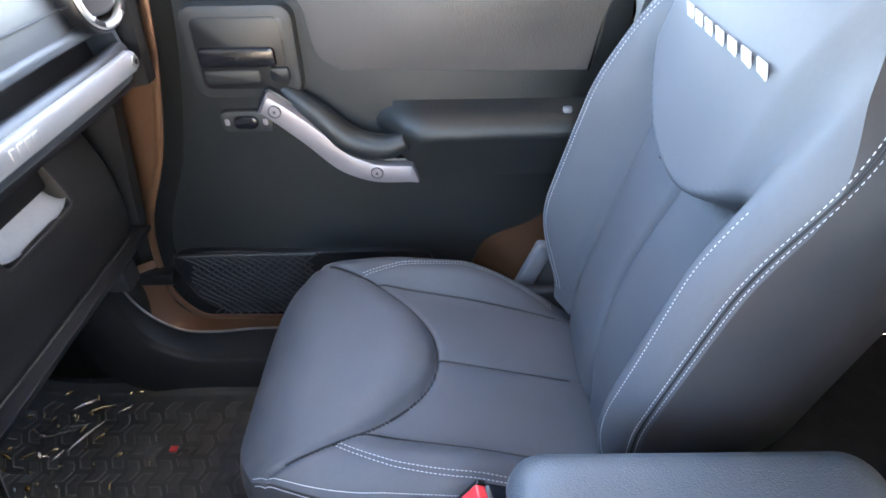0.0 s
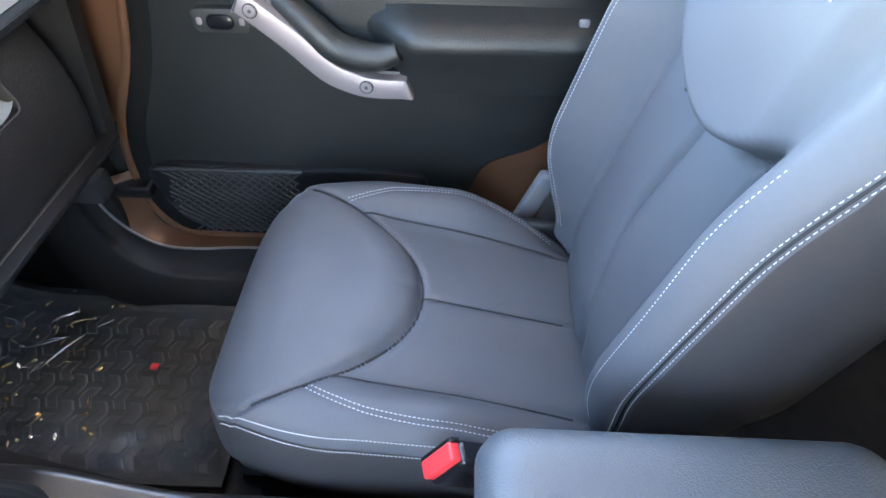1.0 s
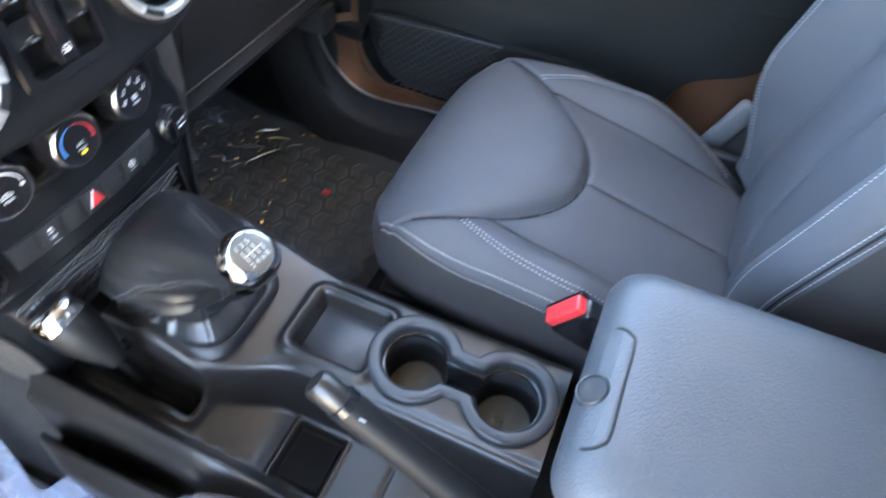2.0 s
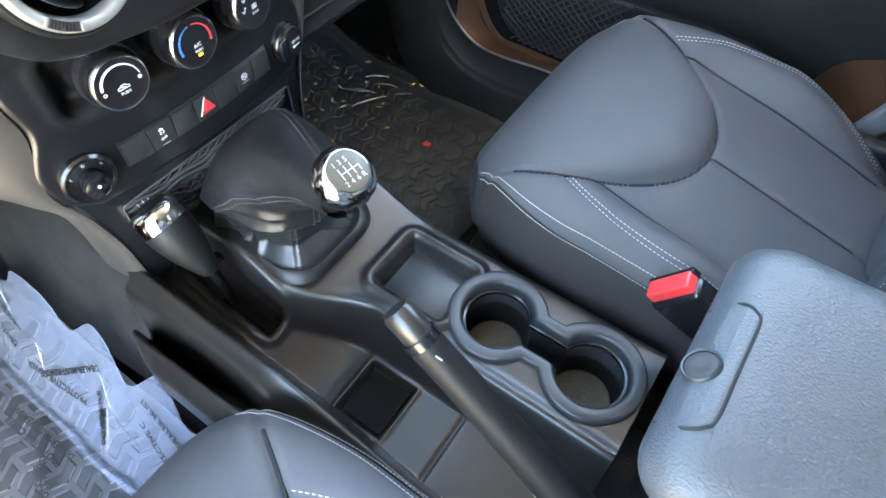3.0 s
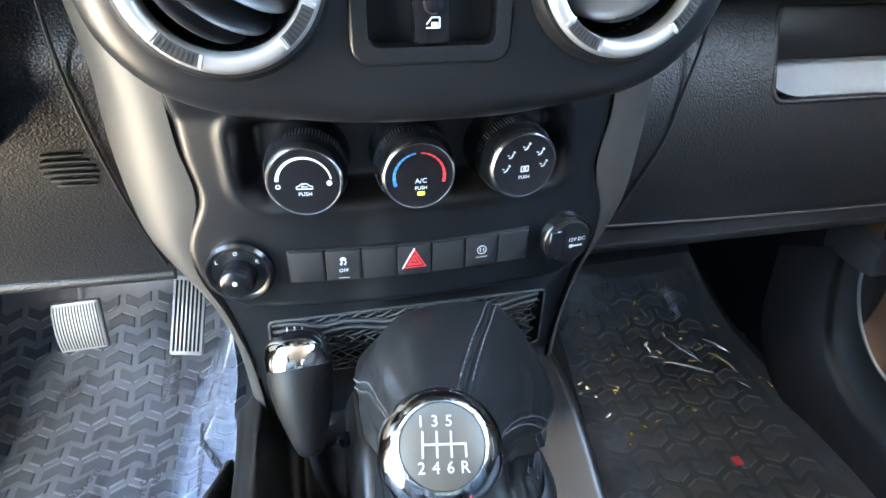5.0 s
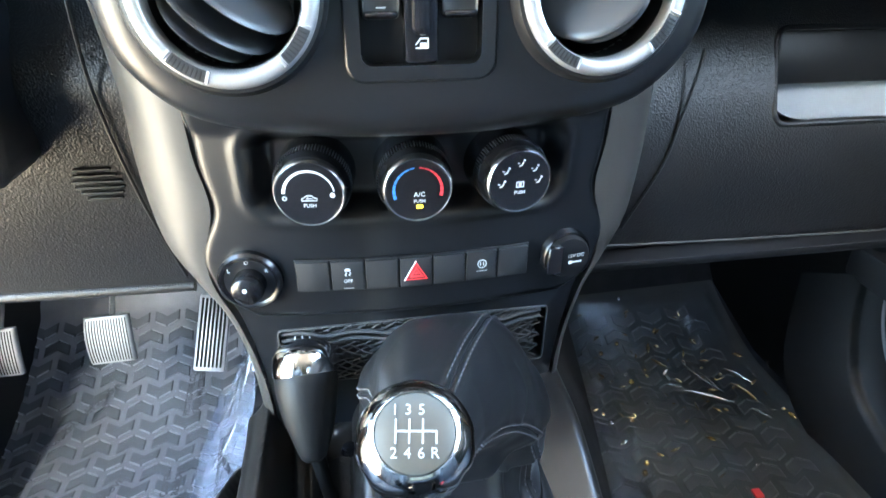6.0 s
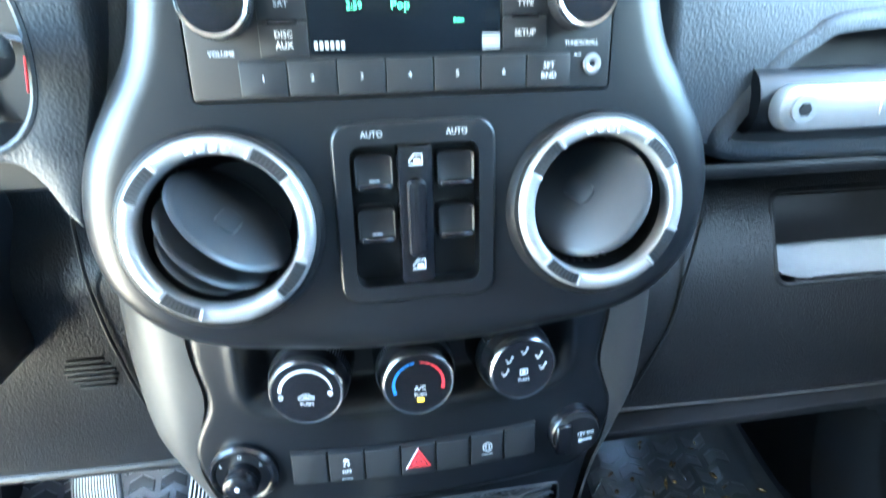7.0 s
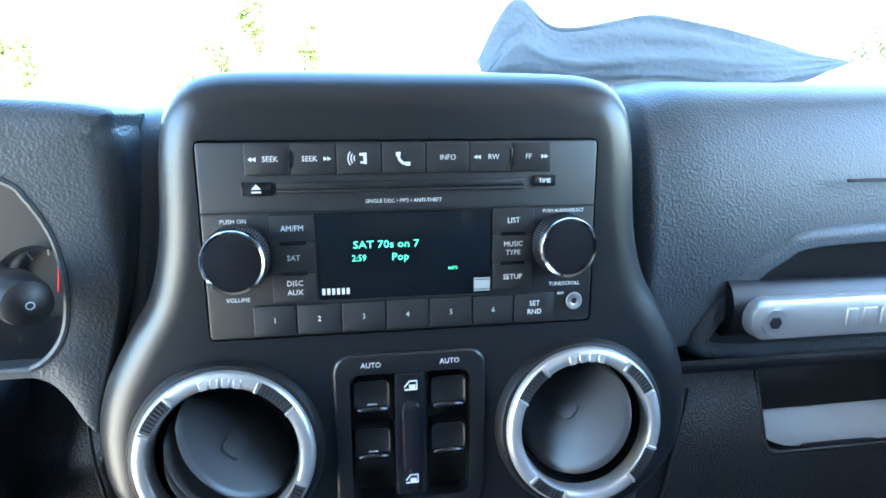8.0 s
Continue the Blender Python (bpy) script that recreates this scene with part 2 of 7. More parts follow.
def thing(name, at, label, category, group="", kind=""):
    ob = new(name)
    ob.empty_display_size = 0.02
    ob.matrix_basis = at if isinstance(at, Matrix) else Matrix.Translation(at)
    return tagged(ob, label, category, group, kind)


def move(bm, m):
    bm.transform(m)
    return bm


def merge(*many):
    out = bmesh.new()
    for b in many:
        me = bpy.data.meshes.new("tmp")
        b.to_mesh(me)
        b.free()
        out.from_mesh(me)
        bpy.data.meshes.remove(me)
    return out


def rbox(sx, sy, sz, bevel=0.002, seg=2, at=(0, 0, 0)):
    bm = bmesh.new()
    bmesh.ops.create_cube(bm, size=1.0)
    bmesh.ops.scale(bm, vec=(sx, sy, sz), verts=bm.verts)
    if bevel:
        bmesh.ops.bevel(bm, geom=list(bm.edges), offset=min(bevel, 0.49 * min(sx, sy, sz)), segments=seg, profile=0.5, affect="EDGES")
    bmesh.ops.translate(bm, vec=at, verts=bm.verts)
    return bm


def loft(rings, closed=True, caps=True):
    """Skin through rings of equal count."""
    bm = bmesh.new()
    vs = [[bm.verts.new(p) for p in r] for r in rings]
    n = len(rings[0])
    for a, b in zip(vs, vs[1:]):
        for i in range(n if closed else n - 1):
            j = (i + 1) % n
            bm.faces.new((a[i], a[j], b[j], b[i]))
    if caps and closed:
        bm.faces.new(vs[0])
        bm.faces.new(list(reversed(vs[-1])))
    return bm


def lathe(profile, seg=48, caps=True):
    """Turned body round z: profile of (radius, z)."""
    rings = [[(r * math.cos(2 * math.pi * i / seg), r * math.sin(2 * math.pi * i / seg), z) for i in range(seg)] for r, z in profile]
    return loft(rings, True, caps)


def smooth_line(pts, n=8, closed=False):
    """Catmull-Rom line through points, n steps a span."""
    pts = [Vector(p) for p in pts]
    m, out = len(pts), []
    for i in range(m if closed else m - 1):
        if closed:
            a, b, c, d = (pts[(i + k) % m] for k in (-1, 0, 1, 2))
        else:
            a, b, c, d = pts[max(i - 1, 0)], pts[i], pts[i + 1], pts[min(i + 2, m - 1)]
        for k in range(n):
            t = k / n
            out.append(0.5 * (2 * b + (c - a) * t + (2 * a - 5 * b + 4 * c - d) * t * t + (3 * b - 3 * c + d - a) * t ** 3))
    if not closed:
        out.append(pts[-1])
    return out


def tube(line, radius, seg=10, flat=1.0):
    """A tube along a line; radius a number or a function of 0..1; flat squeezes it."""
    line = [Vector(p) for p in line]
    rings, up = [], None
    for i, p in enumerate(line):
        d = (line[min(i + 1, len(line) - 1)] - line[max(i - 1, 0)]).normalized()
        if up is None:
            up = Vector((0, 0, 1)) if abs(d.z) < 0.9 else Vector((1, 0, 0))
        side = d.cross(up).normalized()
        up = side.cross(d).normalized()
        r = radius(i / (len(line) - 1)) if callable(radius) else radius
        rings.append([p + r * (math.cos(2 * math.pi * k / seg) * side + flat * math.sin(2 * math.pi * k / seg) * up) for k in range(seg)])
    return loft(rings)


def rrect(w, h, r, n=6, cx=0.0, cy=0.0):
    """Rounded rectangle outline in 2D."""
    out = []
    for qx, qy, a0 in ((1, 1, 0), (-1, 1, 90), (-1, -1, 180), (1, -1, 270)):
        for k in range(n + 1):
            a = radians(a0 + 90 * k / n)
            out.append((cx + qx * (w / 2 - r) + r * math.cos(a), cy + qy * (h / 2 - r) + r * math.sin(a)))
    return out


def circle(r, n=40, cx=0.0, cy=0.0):
    return [(cx + r * math.cos(2 * math.pi * i / n), cy + r * math.sin(2 * math.pi * i / n)) for i in range(n)]


def inset(line, d):
    """A closed 2D outline moved inward by d."""
    n, out = len(line), []
    if sum(line[i - 1][0] * line[i][1] - line[i][0] * line[i - 1][1] for i in range(n)) < 0:
        d = -d
    for i in range(n):
        a, b = Vector(line[i - 1]), Vector(line[(i + 1) % n])
        t = (b - a).normalized()
        out.append((line[i][0] - t.y * d, line[i][1] + t.x * d))
    return out


def plate(outline, y_front, depth, bevel=0.002, holes=(), hole_depth=None, soft=None):
    """A plate in the xz plane, facing -y, with rounded rim and holes that go back by hole_depth. soft(x, z) scales the rounding."""
    steps = [(0.0, y_front + depth), (0.0, y_front + bevel)] + [(bevel * (1 - math.cos(radians(a))), y_front + bevel * (1 - math.sin(radians(a)))) for a in (18, 36, 54, 72, 90)]
    rings = []
    for d, y in steps:
        line = inset(outline, d) if d else outline
        if soft and d:
            line = [(x0 + (x - x0) * soft(x0, z0), z0 + (z - z0) * soft(x0, z0)) for (x, z), (x0, z0) in zip(line, outline)]
        rings.append([(x, y, z) for x, z in line])
    bm = loft(rings, True, False)
    bm.verts.ensure_lookup_table()
    n = len(outline)
    front = [bm.verts[(len(rings) - 1) * n + i] for i in range(n)]
    edges = [bm.edges.get((front[i], front[(i + 1) % n])) for i in range(n)]
    for h in holes:
        a = [bm.verts.new((x, y_front, z)) for x, z in h]
        m = len(a)
        edges += [bm.edges.new((a[i], a[(i + 1) % m])) for i in range(m)]
        hd = hole_depth if hole_depth is not None else depth
        b = [bm.verts.new((x, y_front + hd, z)) for x, z in h]
        for i in range(m):
            bm.faces.new((a[i], a[(i + 1) % m], b[(i + 1) % m], b[i]))
    bmesh.ops.triangle_fill(bm, use_beauty=True, edges=edges)
    return bm


def prism(outline, y_front, depth, bevel=0.001):
    """A solid plate in the xz plane, facing -y."""
    rings = [[(x, y_front + depth, z) for x, z in outline], [(x, y_front + bevel, z) for x, z in outline],
             [(x, y_front + 0.3 * bevel, z) for x, z in inset(outline, 0.3 * bevel)], [(x, y_front, z) for x, z in inset(outline, bevel)]]
    return loft(rings)


def sheet_grid(fn, nu, nv):
    bm = bmesh.new()
    vs = [[bm.verts.new(fn(i / nu, j / nv)) for j in range(nv + 1)] for i in range(nu + 1)]
    for i in range(nu):
        for j in range(nv):
            bm.faces.new((vs[i][j], vs[i + 1][j], vs[i + 1][j + 1], vs[i][j + 1]))
    return bm


def lettering(text, size, mat, parent, at, name="lettering", label="", thick=0.00015, squeeze=1.0, align="CENTER", bold=0.0):
    """Raised letters that face -y, upright along z, centred at the pose given."""
    cu = bpy.data.curves.new("letters", "FONT")
    cu.body, cu.size, cu.align_x, cu.align_y, cu.extrude = text, size, align, "CENTER", thick
    cu.resolution_u = 2
    cu.offset = bold
    ob = bpy.data.objects.new("letters", cu)
    me = bpy.data.meshes.new_from_object(ob)
    bpy.data.objects.remove(ob)
    bpy.data.curves.remove(cu)
    me.transform(Matrix.Scale(.88, 4))
    me.transform(Matrix.Rotation(radians(90), 4, "X") @ Matrix.Diagonal((squeeze, 1, 1, 1)))
    me.materials.append(mat)
    return part(name, me, mat, parent, label, at=at)


def stitches(line_fn, t0, t1, count, length, width, lift):
    """A row of short thread stitches along a curve: line_fn(t) gives place and normal."""
    bm = bmesh.new()
    for i in range(count):
        t = t0 + (t1 - t0) * (i + 0.5) / count
        p, nrm = line_fn(t)
        q, _ = line_fn(t + (t1 - t0) * 0.02 / 2)
        d = (q - p).normalized()
        side = nrm.cross(d).normalized()
        l, w, h = d * length / 2, side * width / 2, nrm * lift
        c = p + nrm * lift * 0.1
        pts = [c - l - w * .5, c - l * .6 + h - w, c + l * .6 + h - w, c + l - w * .5, c + l + w * .5, c + l * .6 + h + w, c - l * .6 + h + w, c - l + w * .5]
        v = [bm.verts.new(x) for x in pts]
        for f in ((0, 1, 6, 7), (1, 2, 5, 6), (2, 3, 4, 5), (0, 3, 2, 1), (7, 6, 5, 4)):
            bm.faces.new([v[k] for k in f])
    return bm


def clamp(x, a=0.0, b=1.0):
    return max(a, min(b, x))


def ease(x, a, b):
    t = clamp((x - a) / (b - a))
    return t * t * (3 - 2 * t)


def bell(x, w):
    return math.exp(-(x / w) ** 2)


# ---- structure: floor, body shell, glass, outside ----
def yz_slab(points, x0, x1):
    """A slab between x0 and x1 over a closed outline in the yz plane."""
    return loft([[(x0, y, z) for y, z in points], [(x1, y, z) for y, z in points]])


floor_profile = [(-1.5, 0.0), (0.86, 0.0), (1.02, 0.05), (1.14, 0.2), (1.2, 0.45), (1.22, 0.9), (1.26, 0.9), (1.25, 0.42), (1.17, 0.14), (1.04, -0.02), (0.86, -0.05), (-1.5, -0.05)]
tagged(part("floor", yz_slab(floor_profile, -0.76, 0.76), CARPET), "black carpeted car floor rising to the firewall", "floor", kind="structure")


def tunnel_ring(y, hw, h, right):
    return [((hw * 1.15 if a < 0 else right) * a, y, 0.0 if abs(a) == 1 else h * (1 - abs(a) ** (5 if a < 0 else 3))) for a in [-1 + k / 10 for k in range(21)]]


tagged(part("transmission_tunnel", loft([tunnel_ring(y, hw, h, r) for y, hw, h, r in ((-1.4, .13, .2, .15), (0.2, .13, .22, .155), (0.5, .172, .30, .252), (0.75, .19, .32, .300), (1.19, .25, .46, .38))], False, False), CARPET),
       "black carpeted tunnel between the footwells", "tunnel", kind="structure")

# right-hand door opening: painted jamb, sill, seal
APERTURE = [(0.455, 0.84), (0.475, 0.70), (0.515, 0.54), (0.572, 0.41), (0.592, 0.31), (0.588, 0.215), (0.540, 0.145), (0.46, 0.137), (0.25, 0.134), (-0.35, 0.134)]


SILL_EDGE = [(-.5, .151), (.2, .151), (.40, .151), (.49, .143), (.56, .147), (.61, .180), (.643, .235), (.655, .30)]
SILL_MID = [(-.5, .150), (.2, .150), (.40, .150), (.486, .143), (.552, .147), (.598, .178), (.628, .231), (.638, .30)]
SILL_IN = [(-.5, .139), (.2, .139), (.40, .139), (.471, .139), (.534, .142), (.578, .174), (.587, .218), (.588, .30)]
SILL_RIDGE = [(-.5, .086), (.2, .086), (.42, .086), (.494, .084), (.568, .093), (.632, .135), (.665, .217), (.675, .30)]
SILL_FOOT = [(-.5, .004), (.2, .004), (.45, .004), (.54, .004), (.63, .012), (.70, .045), (.74, .12), (.75, .25)]


def jamb_band(off, x0, x1, w, mat, name, label, side=1):
    line = smooth_line([(0, y, z) for y, z in APERTURE], 8)
    rings = []
    for i, p in enumerate(line):
        d = (line[min(i + 1, len(line) - 1)] - line[max(i - 1, 0)]).normalized()
        n = Vector((0, -d.z, d.y))      # away from the opening
        a, b = p + n * off, p + n * (off + w)
        b2 = (a + b) / 2
        rings.append([(side * x0, a.y, a.z), (side * (x0 - .004), b2.y, b2.z), (side * x0, b.y, b.z), (side * x1, b.y, b.z), (side * x1, a.y, a.z)])
    return tagged(part(name, loft(rings), mat, sharp=60), label, "door frame", kind="structure")


for sd in (1, -1):
    jamb_band(-0.014, .699, .775, .014, COPPER, "jamb_paint", "copper painted edge of the door opening", sd)
    jamb_band(-0.046, .700, .775, .031, RUBBER, "door_seal", "black rubber seal round the door opening", sd)
    tagged(part("jamb_face", loft([[(sd * x, p.x, p.y) for p in smooth_line([(y, z, 0) for y, z in line], 6)] for x, line in ((.659, SILL_EDGE), (.668, SILL_MID), (.702, SILL_IN))], False, False), COPPER, sharp=70), "copper painted inner face of the door opening", "door frame", kind="structure")
    tagged(part("sill_edge_trim", tube([(sd * .658, p.x, p.y) for p in smooth_line([(y, z, 0) for y, z in SILL_EDGE], 8)], .0024, 8), STEEL), "thin bright edge on the door sill", "trim", kind="structure")
    tagged(part("door_sill", loft([[(sd * x, p.x, p.y) for p in smooth_line([(y, z, 0) for y, z in line], 6)] for x, line in ((.608, SILL_FOOT), (.632, [(y, z - .010) for y, z in SILL_RIDGE]), (.638, [(y, z - .001) for y, z in SILL_RIDGE]), (.644, SILL_RIDGE), (.650, [(y, z + .004) for y, z in SILL_RIDGE]), (.6575, SILL_EDGE))], False, False), KICK, sharp=70), "black plastic scuff plate sweeping up at the front of the sill", "sill", kind="structure")
    tagged(part("sill_paint", rbox(.10, 1.22, .10, .010, 3, (sd * .735, .03, .055)), KICK), "dark sill under the door", "sill", kind="structure")
    tagged(part("kick_panel", yz_slab([(.60, 0.0), (.63, .35), (.60, .8), (1.2, .8), (1.2, 0)], sd * .66, sd * .74), KICK), "dark kick panel beside the footwell", "panel", kind="structure")
    tagged(part("hinge_post", yz_slab([(.642, .262), (.648, .385), (.690, .372), (.692, .262)], sd * .654, sd * .664), COPPER), "copper painted hinge post beside the footwell", "pillar", kind="structure")
    tagged(part("post_edge", tube(smooth_line([(sd * .653, .645, .385), (sd * .653, .634, .33), (sd * .655, .640, .262)], 6), .0022, 8), GLOSS_BLACK), "shiny sealer edge on the hinge post", "trim", kind="structure")
    tagged(part("check_strap", rbox(.035, .075, .028, .006, 3, (sd * .690, .592, .268)), BLACK), "black door check strap at the jamb", "door check", kind="structure")
    tagged(part("pillar_lower", yz_slab([(.0, .12), (-.02, .30), (-.19, .42), (-.23, .86), (-.46, .86), (-.46, .12)], sd * .735, sd * .775), COPPER), "copper painted lower door pillar behind the door", "pillar", kind="structure")
    tagged(part("pillar_trim", rbox(.07, .17, .62, .02, 3, (sd * .735, -.32, 1.03)), HEADLINER), "grey trim on the door pillar with the belt", "pillar", kind="structure")
    tagged(part("side_wall", rbox(.04, 1.1, .84, .01, 2, (sd * .775, -1.0, .42)), TRIM_DARK), "dark rear side wall of the cabin", "wall", kind="structure")
    tagged(part("windshield_pillar", loft([[(sd * (.66 + a), .66 + b, .80) for a, b in ((0, 0), (.07, 0), (.07, .05), (0, .05))], [(sd * (.62 + a), .36 + b, 1.34) for a, b in ((0, 0), (.07, 0), (.07, .05), (0, .05))]]), TRIM_DARK),
           "dark windshield pillar trim", "pillar", kind="structure")
for sd in (1, -1):
    tagged(part("cowl_side", rbox(.05, .75, .95, .01, 2, (sd * .765, .95, .40)), COPPER), "copper painted body side ahead of the door", "body side", kind="structure")
for sd in (1, -1):
    tagged(part("rear_side_window", rbox(.008, 1.06, .50, .003, 2, (sd * .775, -1.0, 1.09)), TINTED), "dark tinted rear side window", "window", kind="structure")
tagged(part("rear_window", rbox(1.52, .008, .54, .003, 2, (0, -1.53, 1.07)), TINTED), "dark tinted rear window", "window", kind="structure")
# painted body round the front and foot of each door opening
for sd in (1, -1):
    edge = [(p.y, p.z) for p in smooth_line([(0, y, z) for y, z in APERTURE], 8)]
    for low, paint, words in ((False, COPPER, "copper painted body ahead of the door opening"), (True, KICK, "dark body edge under the door opening")):
        run = [p for p in edge if (p[1] < .40) == low]
        out = [(y + (.16 if z > .2 else .05), z if z > .2 else z - .12) for y, z in run]
        tagged(part("body_side", loft([[(sd * .712, y, z) for y, z in run], [(sd * .712, y, z) for y, z in out], [(sd * .775, y, z) for y, z in out]], False, False), paint, sharp=60), words, "body side", kind="structure")
tagged(part("roof", rbox(1.56, 1.98, .04, .015, 2, (0, -.60, 1.36)), HEADLINER), "grey hard top over the cabin", "roof", kind="structure")
tagged(part("rear_wall", rbox(1.56, .04, .80, .01, 2, (0, -1.53, .40)), TRIM_DARK), "dark tailgate wall behind the cabin", "wall", kind="structure")
tagged(part("windshield_header", rbox(1.4, .07, .06, .02, 3, (0, .37, 1.33)), TRIM_DARK), "dark header over the windshield", "header", kind="structure")
wind = part("windshield", loft([[(-.65, .675, .86), (.65, .675, .86), (.65, .670, .86), (-.65, .670, .86)], [(-.61, .395, 1.32), (.61, .395, 1.32), (.61, .39, 1.32), (-.61, .39, 1.32)]]), GLASS)
wind.visible_shadow = False
tagged(wind, "clear windshield glass above the dashboard", "windshield", kind="structure")

car_nose = thing("car_nose", (0, 0, 0), "copper painted hood and cowl ahead of the windshield", "hood")
part("hood", sheet_grid(lambda a, b: ((a - .5) * 1.25, .80 + b * 1.15, .80 + .05 * (1 - (2 * a - 1) ** 4) - .05 * b * b), 24, 20), COPPER, car_nose)
part("cowl", rbox(1.4, .14, .05, .015, 3, (0, .745, .825)), TRIM_DARK, car_nose, "black plastic cowl")
for sd in (1, -1):
    part("wiper", tube([(sd * .45, .72, .87), (sd * .12, .70, .885)], .006, 8), BLACK, car_nose, "black wiper arm")

# outside
tagged(part("ground", sheet_grid(lambda a, b: ((a - .5) * 900, (b - .3) * 900, -.62), 24, 24), ASPHALT), "sunlit pale asphalt lot out to the horizon", "ground", kind="structure")


def tree(at, height, spread, seed):
    rnd = random.Random(seed)
    t = thing("tree", at, "sunlit green tree with an open crown beyond the car park", "tree", "trees")
    bm = tube([(0, 0, 0), (.1, .05, height * .4), (.0, .1, height * .75)], lambda k: .22 * (1 - .7 * k), 8)
    tips = []
    for k in range(9):
        a, h0 = rnd.uniform(0, 6.28), rnd.uniform(.3, .7) * height
        tip = Vector((math.cos(a) * spread * rnd.uniform(.5, .9), math.sin(a) * spread * rnd.uniform(.5, .9), h0 + rnd.uniform(.15, .35) * height))
        tips += [tip, tip * .7 + Vector((0, 0, h0 * .3))]
        bm = merge(bm, tube([(0, 0.05, h0), tip * .5 + Vector((0, 0, h0 * .55)), tip], lambda q: .08 * (1 - .8 * q), 6))
    part("trunk", bm, BARK, t)
    cb = bmesh.new()
    for tip in tips:
        for q in range(130):
            c = tip + Vector((rnd.gauss(0, 1), rnd.gauss(0, 1), rnd.gauss(0, 1))) * spread * .20
            u = Vector((rnd.gauss(0, 1), rnd.gauss(0, 1), rnd.gauss(0, 1))).normalized()
            v = u.orthogonal().normalized()
            s = rnd.uniform(.10, .20)
            cb.faces.new([cb.verts.new(c + x) for x in (-u * s, v * s * .5, u * s, -v * s * .5)])
    part("crown", cb, LEAF, t, smooth=False)


for k, (x, y, h, s) in enumerate(((-20.4, 40, 6.8, 1.7), (-11.6, 44, 4.6, .8), (-9, 44, 6.6, 1.0), (-6.6, 44, 10.6, 1.0), (-3.2, 44.6, 8.4, .8), (31, 33, 5.8, 2.4), (26, 38, 4.6, 1.8), (-31, 40, 8, 2.4))):
    tree((x, y, -.62), h, s, 40 + k)


def far_car(at, turn):
    c = thing("parked_car", pose(*at, 0, 0, turn), "pale grey car parked in the sunlit lot", "car", "parked cars")
    side = [(-2.2, .35), (-2.2, .85), (-1.3, 1.0), (-.8, 1.45), (.9, 1.45), (1.6, 1.0), (2.25, .9), (2.25, .35)]
    part("body", loft([[(x, -.85, z) for x, z in side], [(x * .99, .85, z) for x, z in side]]), CAR_FAR, c, smooth=False)
    for sx in (-1.4, 1.4):
        for sy in (-.82, .82):
            part("wheel", move(lathe([(.05, -.1), (.33, -.1), (.33, .1), (.05, .1)], 20), pose(sx, sy, .33, 90, 0, 0)), RUBBER, c)
    part("side_window", rbox(1.6, 1.72, .32, .03, 2, (0, 0, 1.2)), GLOSS_BLACK, c)


for x, y, turn in ((9, 26, 80), (12.5, 27, 85), (16, 27, 95), (20, 30, 88)):
    far_car((x, y, -.62), turn)

# ---- the seats ----
CX = 0.385                       # seat's middle line
CUSH_Z0 = 0.17


def cushion_half(y):
    return 0.222 - 0.55 * max(0, y - .12) ** 1.6 - .06 * max(0, -.02 - y)


def pad_edge(s):
    return 0.040 + (abs(s) / 0.19) ** 2.2 * 0.19


def stitch_inner(y):
    return 0.196 - 0.9 * (y + .01) ** 2 - .25 * max(0, y - .09) ** 1.2


def cushion_top(s, y):
    """Height of the cushion over the seat's plan."""
    w = cushion_half(y)
    insert = 0.352 + 0.26 * (y - 0.03) + .006 * math.cos(s / .14 * math.pi / 2 if abs(s) < .14 else math.pi / 2)
    bol = 0.386 + 0.10 * (min(y, .1) - 0.06) - 1.1 * max(0, -y) ** 1.48
    k = ease(abs(s), .125, .178)
    z = insert * (1 - k) + bol * k
    z -= .0045 * bell(abs(s) - .141, .006) * (1 - ease(y, .08, .14))
    z -= .0035 * bell(s, .0045) + .002 * bell(s, .02)
    z -= .0022 * bell(abs(s) - stitch_inner(y), .006)
    e = y - pad_edge(s)
    pad = 0.396 - .22 * (s * s) - 1.2 * max(0, y - .15) ** 2
    u = clamp(e / .060)
    zz = z + (pad - z) * (.35 * ease(u, 0, 1) + .65 * math.sqrt(max(0, 1 - (1 - u) ** 2)))
    zz -= .006 * bell(e / (1 + 2.2 * abs(s) * 2.5), .005)
    d = w - abs(s)
    r = .036
    if d < r:
        zz -= (r - math.sqrt(max(0, r * r - (r - d) ** 2))) * .85
    f = .322 - .22 * max(0, abs(s) - .1) ** 1.5 - y
    r = .115
    if f < r:
        zz -= (r - math.sqrt(max(0, r * r - (r - f) ** 2))) * .95
    return zz


def cushion_point(a, b):
    """a -1..1 across, b -1..1 from the back to the front."""
    k = .62
    aa, bb = a * math.sqrt(1 - k * max(0, b) ** 4 / 2 * .35), b
    y0, y1 = -.20, .320
    y = (y0 + y1) / 2 + bb * (y1 - y0) / 2
    y -= .055 * abs(a) ** 3.5 * max(0, b) ** 2
    s = aa * cushion_half(y)
    return s, y


